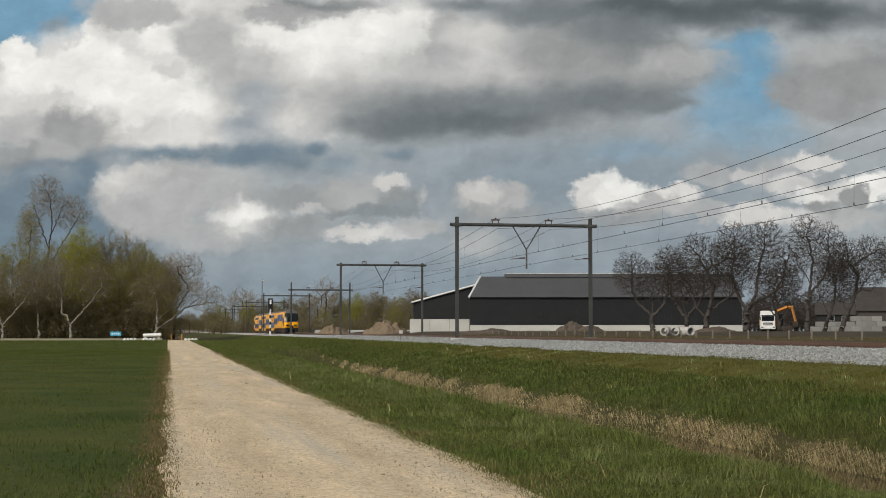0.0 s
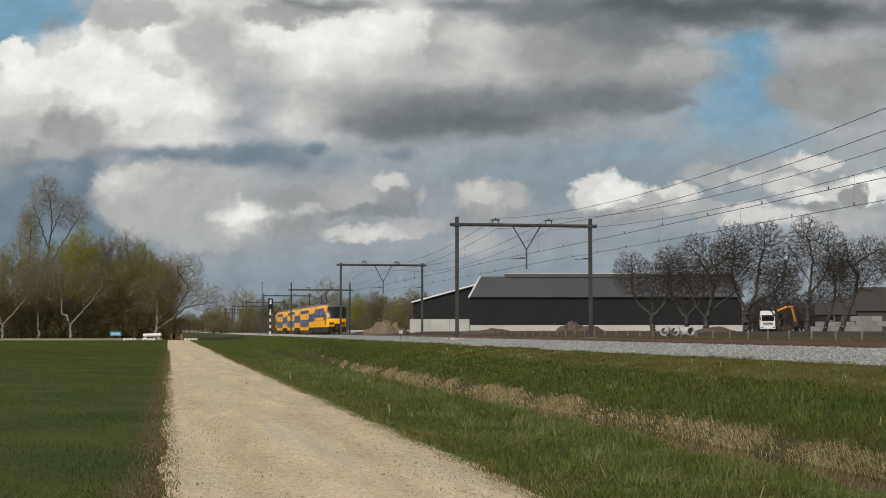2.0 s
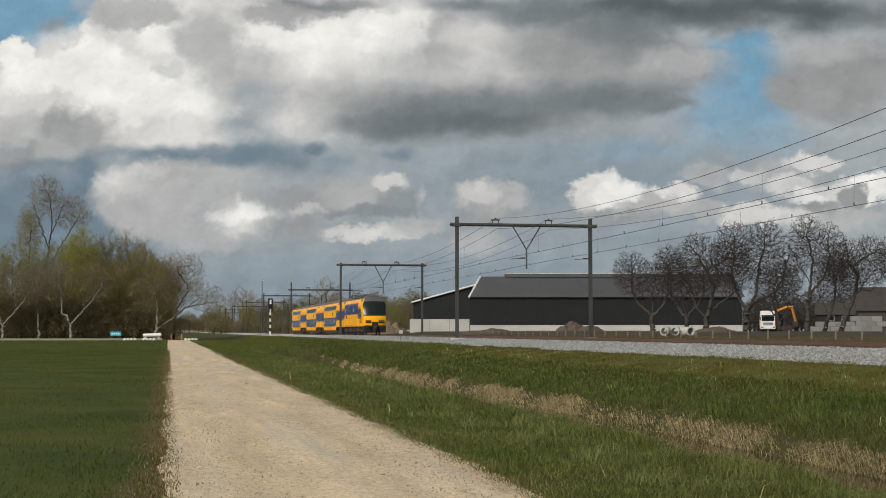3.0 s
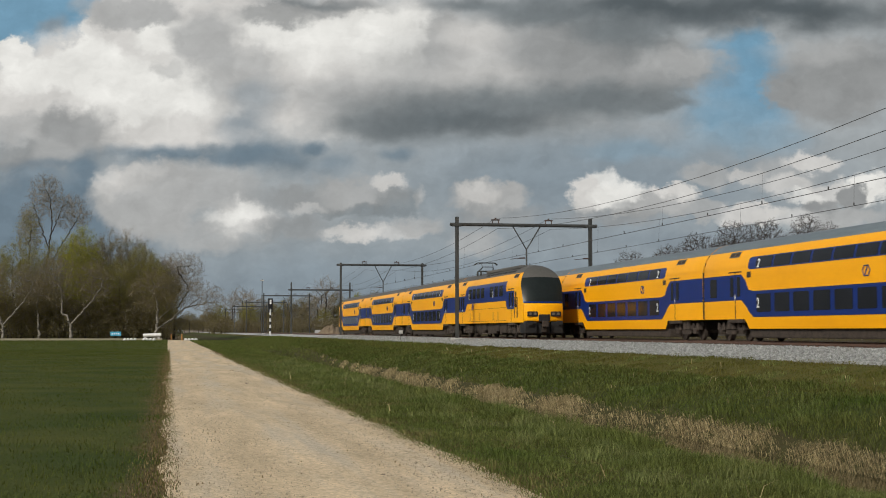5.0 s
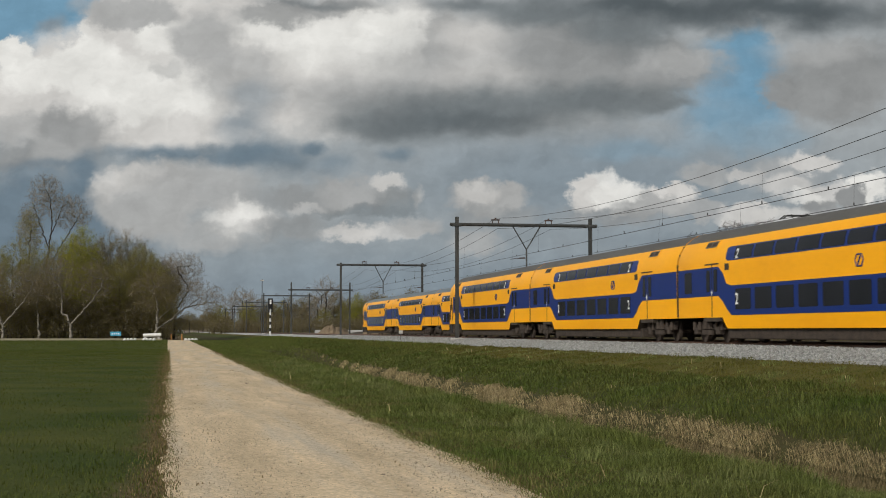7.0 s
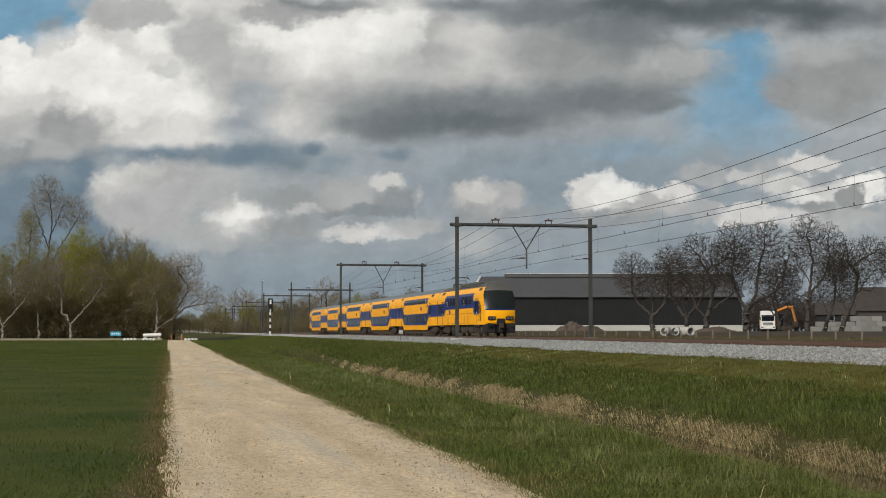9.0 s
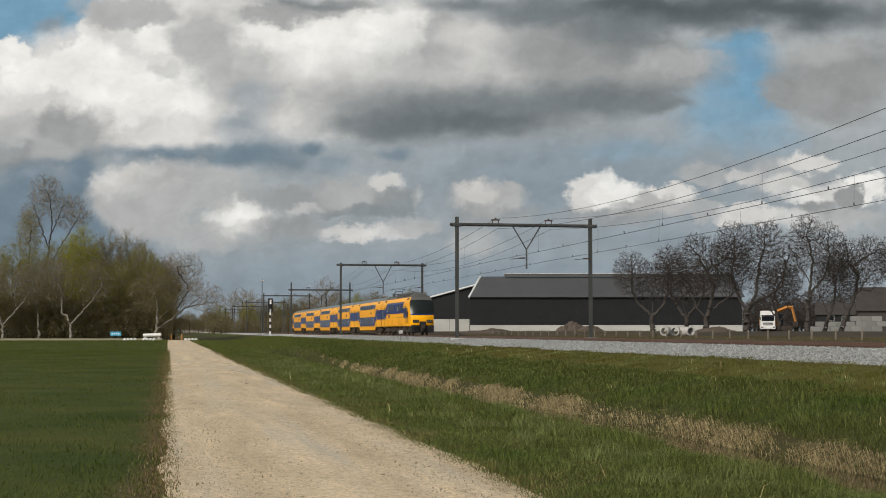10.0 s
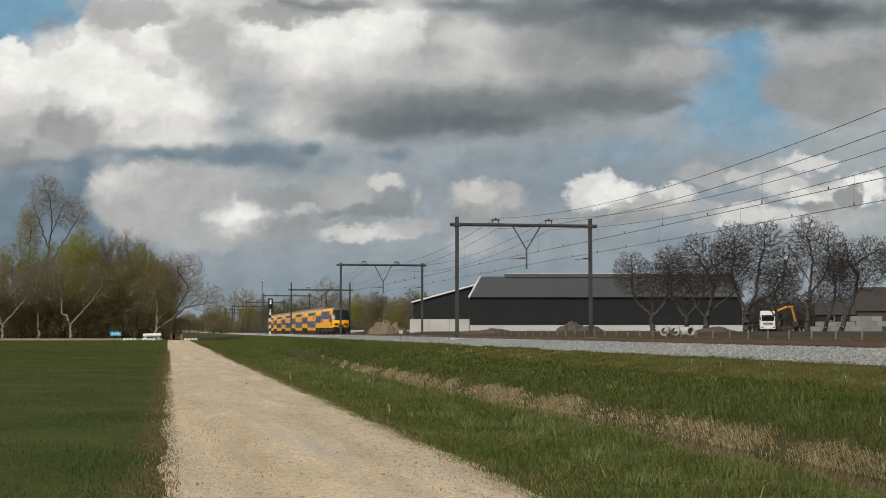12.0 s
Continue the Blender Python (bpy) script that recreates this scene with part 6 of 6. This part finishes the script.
def sky_material():
    m = bpy.data.materials.new("cloudy_sky")
    m.use_nodes = True
    n, l = m.node_tree.nodes, m.node_tree.links
    n.clear()
    uv = n.new("ShaderNodeUVMap")

    def fbm(scale, detail, seed, aspect=1.4, rough=0.55):
        mp = n.new("ShaderNodeMapping")
        mp.inputs["Scale"].default_value = (1, aspect, 1)
        mp.inputs["Location"].default_value = (seed, seed * 0.7, 0)
        l.new(uv.outputs[0], mp.inputs[0])
        t = n.new("ShaderNodeTexNoise")
        t.noise_dimensions = "2D"
        t.inputs["Scale"].default_value, t.inputs["Detail"].default_value, t.inputs["Roughness"].default_value = scale, detail, rough
        l.new(mp.outputs[0], t.inputs["Vector"])
        return t

    def math_node(op, a, b=None, clamp=False):
        t = n.new("ShaderNodeMath")
        t.operation, t.use_clamp = op, clamp
        for i, s in enumerate((a, b)):
            if s is None:
                continue
            if isinstance(s, (int, float)):
                t.inputs[i].default_value = s
            else:
                l.new(s, t.inputs[i])
        return t.outputs[0]

    def warp(tex, amount, src):
        s = n.new("ShaderNodeVectorMath")
        s.operation = "SUBTRACT"
        l.new(tex.outputs["Color"], s.inputs[0])
        s.inputs[1].default_value = (0.5, 0.5, 0.5)
        k = n.new("ShaderNodeVectorMath")
        k.operation = "SCALE"
        l.new(s.outputs[0], k.inputs[0])
        k.inputs["Scale"].default_value = amount
        a = n.new("ShaderNodeVectorMath")
        l.new(src, a.inputs[0])
        l.new(k.outputs[0], a.inputs[1])
        return a.outputs[0]

    wide = warp(fbm(0.6, 2, 3.3), 0.25, uv.outputs[0])
    puffy = warp(fbm(2.2, 8, 9.1, 1.2, 0.58), 0.5, wide)
    soft_warp = warp(fbm(1.2, 5, 5.7, 1.5, 0.5), 0.42, wide)
    base = n.new("ShaderNodeMix")
    base.data_type = "RGBA"
    base.inputs[6].default_value, base.inputs[7].default_value = srgb(158, 166, 170), srgb(170, 175, 177)
    sep = n.new("ShaderNodeSeparateXYZ")
    l.new(uv.outputs[0], sep.inputs[0])
    l.new(math_node("MULTIPLY", sep.outputs[1], 0.17, True), base.inputs[0])
    col = base.outputs[2]
    for bank in CLOUD_BANKS:
        for u, v, ru, rv, tone, cover, softness in bank:
            d = n.new("ShaderNodeVectorMath")
            d.operation = "SUBTRACT"
            l.new(soft_warp if softness >= 0.75 else puffy, d.inputs[0])
            d.inputs[1].default_value = (u, v, 0)
            e = n.new("ShaderNodeVectorMath")
            e.operation = "MULTIPLY"
            l.new(d.outputs[0], e.inputs[0])
            e.inputs[1].default_value = (1 / (ru * 1.12), 1 / (rv * 1.12), 0)
            q = n.new("ShaderNodeVectorMath")
            q.operation = "LENGTH"
            l.new(e.outputs[0], q.inputs[0])
            r = n.new("ShaderNodeMapRange")
            r.interpolation_type = "SMOOTHSTEP"
            r.inputs[1].default_value, r.inputs[2].default_value = 1.08, 1.08 - softness
            r.inputs[3].default_value, r.inputs[4].default_value = 0, cover
            l.new(q.outputs["Value"], r.inputs[0])
            x = n.new("ShaderNodeMix")
            x.data_type = "RGBA"
            l.new(r.outputs[0], x.inputs[0])
            l.new(col, x.inputs[6])
            x.inputs[7].default_value = TONES[tone]
            col = x.outputs[2]
    # billows: a broad noise, and the relief of a finer one lit from the upper left
    f1 = fbm(1.3, 6, 21.0, 1.7, 0.55)
    shade = n.new("ShaderNodeMapRange")
    shade.inputs[1].default_value, shade.inputs[2].default_value = 0.3, 0.7
    shade.inputs[3].default_value, shade.inputs[4].default_value = 0.93, 1.03
    l.new(f1.outputs[0], shade.inputs[0])

    def relief(scale, shift, gain, seed):
        pair = []
        for k in (0, 1):
            mp = n.new("ShaderNodeMapping")
            mp.inputs["Scale"].default_value = (1, 1.3, 1)
            mp.inputs["Location"].default_value = (seed - k * shift, seed * 0.6 + k * shift * 1.3, 0)
            l.new(puffy, mp.inputs[0])
            t = n.new("ShaderNodeTexNoise")
            t.noise_dimensions = "2D"
            t.inputs["Scale"].default_value, t.inputs["Detail"].default_value, t.inputs["Roughness"].default_value = scale, 5, 0.5
            l.new(mp.outputs[0], t.inputs["Vector"])
            pair.append(t.outputs[0])
        return math_node("MULTIPLY", math_node("SUBTRACT", pair[0], pair[1]), gain)

    lit = math_node("ADD", relief(1.1, 0.16, 0.32, 31.0), relief(3.0, 0.06, 0.13, 47.0))
    gain = math_node("MULTIPLY", shade.outputs[0], math_node("ADD", lit, 1.0))
    mul = n.new("ShaderNodeVectorMath")
    mul.operation = "SCALE"
    l.new(col, mul.inputs[0])
    l.new(gain, mul.inputs["Scale"])
    em = n.new("ShaderNodeEmission")
    l.new(mul.outputs[0], em.inputs[0])
    em.inputs[1].default_value = 1.0
    out = n.new("ShaderNodeOutputMaterial")
    l.new(em.outputs[0], out.inputs[0])
    m.cycles.emission_sampling = "NONE"
    return m


def sky_backdrop():
    """A far curved wall of sky behind everything, from the ground up, across the view."""
    R, n, rows = 3800.0, 60, 12
    vs, fs, uvs = [], [], []
    for j in range(rows + 1):
        for i in range(n + 1):
            az = radians(-26 + 52 * i / n)
            tan_el = -0.02 + 0.36 * j / rows
            h = radians(HEADING) + az
            vs.append((R * math.sin(h), R * math.cos(h), R * tan_el))
            uvs.append((26.04 * math.tan(az), 26.04 * tan_el / math.cos(az)))
    for j in range(rows):
        for i in range(n):
            k = j * (n + 1) + i
            fs.append((k, k + 1, k + n + 2, k + n + 1))
    ob = raw("backdrop", vs, fs, sky_material())
    lay = ob.data.uv_layers.new(name="UVMap")
    for lp in ob.data.loops:
        lay.data[lp.index].uv = uvs[lp.vertex_index]
    ob.location = EYE
    return tagged(ob, "broken grey and white cumulus clouds with blue gaps", "sky", kind="structure")


sky_ob = sky_backdrop()
# ---- grass, reeds, stones ----
rng = np.random.default_rng(7)


def mesh_from(name, v, f, mat, label, category):
    me = bpy.data.meshes.new(name)
    me.vertices.add(len(v))
    me.vertices.foreach_set("co", v.astype(np.float32).ravel())
    k = f.shape[1]
    me.loops.add(f.size)
    me.loops.foreach_set("vertex_index", f.astype(np.int32).ravel())
    me.polygons.add(len(f))
    me.polygons.foreach_set("loop_start", np.arange(0, f.size, k, dtype=np.int32))
    me.polygons.foreach_set("loop_total", np.full(len(f), k, dtype=np.int32))
    me.update(calc_edges=True)
    me.materials.append(mat)
    return tagged(new(name, me), label, category, kind="stuff")


def blades(name, label, x, y, height, width, bend, mat, z=None, lean_to=None, fall=0.25):
    """Bent, tapered blades rooted at x, y: two triangles and a tip each."""
    n = len(x)
    z = np.array([max(ground_z(a, b), -0.005) if a < 4.2 else ground_z(a, b) for a, b in zip(x, y)]) if z is None else z
    ang = rng.uniform(0, 2 * np.pi, n)
    wx, wy = np.cos(ang) * width / 2, np.sin(ang) * width / 2
    lean = rng.uniform(0, 2 * np.pi, n) if lean_to is None else rng.normal(lean_to, 0.55, n)
    b = bend * height * rng.uniform(0.3, 1.0, n)
    bx, by = np.cos(lean) * b, np.sin(lean) * b
    v = np.empty((n, 5, 3))
    v[:, 0] = np.stack([x - wx, y - wy, z - 0.02], 1)
    v[:, 1] = np.stack([x + wx, y + wy, z - 0.02], 1)
    v[:, 2] = np.stack([x + wx * 0.8 + bx * 0.3, y + wy * 0.8 + by * 0.3, z + height * 0.55], 1)
    v[:, 3] = np.stack([x - wx * 0.8 + bx * 0.3, y - wy * 0.8 + by * 0.3, z + height * 0.55], 1)
    v[:, 4] = np.stack([x + bx, y + by, z + height * (1 - fall * bend)], 1)
    base = (np.arange(n) * 5)[:, None]
    f = np.concatenate([base + np.array([0, 1, 2]), base + np.array([0, 2, 3]), base + np.array([3, 2, 4])])
    return mesh_from(name, v.reshape(-1, 3), f, mat, label, "grass")


def spread(n, x0, x1, y0, y1, power=1.6):
    """Random plan points, denser towards the near end."""
    return rng.uniform(x0, x1, n), y0 + (y1 - y0) * rng.random(n) ** power


def clumpy(x, y, scale, seed):
    return np.array([noise.noise(Vector((a * scale, b * scale * 0.7, seed))) for a, b in zip(x, y)])


x, y = spread(190000, 3.4, 6.6, 10, 100, 2.0)
c = clumpy(x, y, 0.9, 2.0)
edge = np.clip((x - 3.4) / 1.0, 0.25, 1)
h = (0.05 + 0.15 * np.clip(c + 0.2, 0, 1)) * rng.uniform(0.6, 1.3, len(x)) * edge
blades("verge_grass", "rough green verge grass beside the gravel road", x, y, h * 1.15, (0.002 + 0.00024 * y), 1.5, M_BLADE, None, None, 0.3)
x, y = spread(52000, 6.2, 7.9, 12, 120, 1.8)
c = clumpy(x, y, 1.2, 5.0)
blades("ditch_grass", "long green grass on the near ditch bank", x, y, (0.16 + 0.28 * np.clip(c + 0.2, 0, 1)) * rng.uniform(0.6, 1.3, len(x)), 0.0025 + 0.00025 * y, 1.3, M_BLADE)
x, y = spread(105000, 11.7, 15.3, 14, 160, 1.5)
c = clumpy(x, y, 0.7, 8.0) + 0.5 * clumpy(x, y, 2.2, 9.0)
blades("bank_grass", "long dark green grass on the railway bank", x, y, (0.10 + 0.26 * np.clip(c + 0.2, 0, 1)) * rng.uniform(0.5, 1.3, len(x)), 0.003 + 0.0003 * y, 1.5, M_BANK, None, None, 0.3)
x, y = spread(105000, 14.4, 18.5, 18, 170, 1.4)
c = clumpy(x, y, 0.8, 18.0) + 0.5 * clumpy(x, y, 2.6, 19.0)
blades("bank_turf", "short olive-brown turf below the ballast", x, y, (0.035 + 0.10 * np.clip(c + 0.1, 0, 1)) * rng.uniform(0.5, 1.3, len(x)), 0.004 + 0.0003 * y, 1.0, M_TURF)
x, y = spread(45000, 3.5, 7.0, 10, 90, 1.9)
c = clumpy(x, y, 0.8, 41.0) + 0.45 * clumpy(x, y, 2.5, 42.0) - 0.12 * (x - 4.2)
k = c > 0.02
blades("old_grass", "flattened brownish old grass on the verge", x[k], y[k], (0.05 + 0.1 * np.clip(c[k], 0, 0.8)) * rng.uniform(0.6, 1.3, k.sum()), 0.003 + 0.00026 * y[k], 1.3, M_OLD)
x, y = spread(170000, -22, 0.15, 12, 130, 2.1)
c = clumpy(x, y, 0.5, 11.0)
blades("field_grass", "short dense green meadow grass", x, y, (0.025 + 0.05 * np.clip(c + 0.4, 0, 1)) * rng.uniform(0.5, 1.4, len(x)), 0.003 + 0.0003 * y, 1.4, M_MEADOW)
x, y = spread(46000, 11.2, 11.85, 14, 112, 1.35)
c = clumpy(x, y, 0.42, 14.0) + 0.35 * clumpy(x, y, 1.7, 15.0)
keep = c + rng.normal(0, 0.24, len(x)) > -0.1 + 1.3 * np.clip(x - 11.42, 0, 1) + 0.008 * np.clip(y - 38, 0, 100)
x, y, c = x[keep], y[keep], c[keep]
blades("dry_reeds", "dry straw-coloured grass hanging over the ditch water", x, y, (0.12 + 0.24 * np.clip(c + 0.25, 0, 1)) * rng.uniform(0.4, 1.4, len(x)), 0.0025 + 0.00024 * y, 1.0, M_DRY, None, math.pi, 0.75)
x, y = spread(60000, 3.7, 18.2, 88, 250, 1.2)
blades("far_verge_grass", "rough green grass beside the far end of the road", x, y, rng.uniform(0.06, 0.22, len(x)), 0.012 + 0.0002 * y, 0.9, M_BANK)
x, y = spread(60000, -70, 0.0, 100, 257, 1.2)
blades("far_field_grass", "short green meadow grass at the far side of the field", x, y, rng.uniform(0.04, 0.1, len(x)), 0.015 + 0.0003 * y, 0.8, M_MEADOW)
x, y = spread(60000, 4.0, 7.4, 11, 80, 1.8)
c = clumpy(x, y, 1.3, 31.0) + 0.25 * (x - 5.6) / 1.6
k = c > 0.18
blades("grass_tufts", "long pale green grass tufts on the verge by the ditch", x[k], y[k], (0.14 + 0.3 * np.clip(c[k], 0, 0.7)) * rng.uniform(0.5, 1.2, k.sum()), 0.003 + 0.0002 * y[k], 1.1, M_TUFT)
x, y = spread(60000, 11.8, 17.5, 14, 90, 1.5)
c = clumpy(x, y, 0.9, 37.0)
k = c > 0.3
blades("grass_tufts", "long pale green grass tufts on the railway bank", x[k], y[k], (0.06 + 0.22 * np.clip(c[k], 0, 0.7)) * rng.uniform(0.5, 1.2, k.sum()), 0.003 + 0.00025 * y[k], 1.1, M_TUFT)
x, y = spread(42000, 33.2, 54, 60, 178, 1.2)
c = clumpy(x, y, 0.25, 71.0)
k = c > -0.25
blades("yard_grass", "rough brownish grass along the yard fence", x[k], y[k], (0.05 + 0.14 * np.clip(c[k] + 0.2, 0, 1)) * rng.uniform(0.5, 1.3, k.sum()), 0.012 + 0.0002 * y[k], 1.2, M_YARD_GRASS)
x, y = spread(300, 4.0, 17.5, 13, 90, 1.6)
blades("dead_stalks", "scattered pale dead stalks in the grass", x, y, rng.uniform(0.12, 0.34, len(x)), 0.003 + 0.0003 * y, 1.0, M_DRY)
x, y = spread(13000, -0.1, 0.1, 10, 120, 1.8)
x = np.minimum(x - np.abs(rng.normal(0, 0.27, len(x))) + 0.10 + 0.2 * clumpy(x, y, 0.9, 51.0), 0.3)
blades("worn_edge_grass", "worn brownish grass at the road edge", x, y, rng.uniform(0.01, 0.034, len(x)), 0.004 + 0.0003 * y, 1.7, M_WORN, np.full(len(x), 0.0))
x, y = spread(5000, 3.4, 3.6, 10, 120, 1.8)
x = np.maximum(x + np.abs(rng.normal(0, 0.4, len(x))) - 0.25, 3.1)
blades("worn_edge_grass", "worn brownish grass at the road edge", x, y, rng.uniform(0.012, 0.04, len(x)), 0.004 + 0.0003 * y, 1.7, M_WORN, np.full(len(x), 0.0))


def stones(name, label, x, y, z, size, mat, category, flat=1.0):
    """Irregular eight-sided stones."""
    n = len(x)
    d = np.array([(1, 0, 0), (-1, 0, 0), (0, 1, 0), (0, -1, 0), (0, 0, 1), (0, 0, -1)], float)
    v = d[None] * size[:, None, None] * rng.uniform(0.5, 1.25, (n, 6, 1)) + rng.normal(0, 0.2, (n, 6, 3)) * size[:, None, None]
    a = rng.uniform(0, 2 * np.pi, n)
    t = rng.uniform(-0.8, 0.8, n)
    ca, sa, ct, st = np.cos(a)[:, None], np.sin(a)[:, None], np.cos(t)[:, None], np.sin(t)[:, None]
    vx, vz = v[..., 0] * ct - v[..., 2] * st, v[..., 0] * st + v[..., 2] * ct
    v = np.stack([vx * ca - v[..., 1] * sa + x[:, None], vx * sa + v[..., 1] * ca + y[:, None], vz * flat + z[:, None]], -1)
    tri = np.array([(0, 2, 4), (2, 1, 4), (1, 3, 4), (3, 0, 4), (2, 0, 5), (1, 2, 5), (3, 1, 5), (0, 3, 5)])
    f = ((np.arange(n) * 6)[:, None, None] + tri[None]).reshape(-1, 3)
    return mesh_from(name, v.reshape(-1, 3), f, mat, label, category)


x, y = spread(46000, 18.1, 21.3, 24, 190, 1.25)
z = np.array([ballast_z(a, b) for a, b in zip(x, y)])
stones("ballast", "loose pale grey crushed stone ballast", x, y, z + 0.01, rng.uniform(0.03, 0.065, len(x)) * (0.75 + y / 220), M_BALLAST, "ballast")
x, y = spread(15000, 0.0, 3.6, 9, 60, 1.9)
stones("road_pebbles", "small pebbles loose on the gravel road", x, y, np.full(len(x), 0.015), rng.uniform(0.004, 0.013, len(x)), M_STONES, "pebbles")
x, y = spread(420, 0.1, 3.5, 13, 80, 1.2)
k = clumpy(x, y, 0.7, 61.0) > 0.2
x, y = x[k], y[k]
clods = stones("road_clods", "small dark clods of earth and dead grass on the road", x, y, np.full(len(x), 0.012), rng.uniform(0.012, 0.075, len(x)) * rng.uniform(0.4, 1, len(x)), M_DIRT, "clods", 0.22)
x, y = spread(2200, 0.0, 3.6, 11, 70, 1.3)
k = clumpy(x, y, 1.1, 21.0) > 0.3
blades("road_tufts", "small worn tufts of grass on the gravel", x[k], y[k], rng.uniform(0.006, 0.018, k.sum()), 0.008 + 0.0005 * y[k], 1.7, M_WORN, np.full(k.sum(), 0.02))


def motions():
    """The clouds drift slowly; both trains run at a steady line speed, one towards the camera and one away."""
    walk(train_in, [(t, pose(TRACK_NEAR, 68.8 - 38.1 * (t - 5.5), RAIL)) for t in range(0, 13)])
    walk(sky_ob, [(t, pose(*EYE, 0, 0, 0.018 * (t - 3.0))) for t in (0, 4, 8, 12)])
    walk(train_out, [(t, pose(TRACK_FAR, -14.8 + 37.7 * (t - 5.5) + 0.035 * (t - 5.5) ** 2, RAIL)) for t in range(0, 13)])


motions()
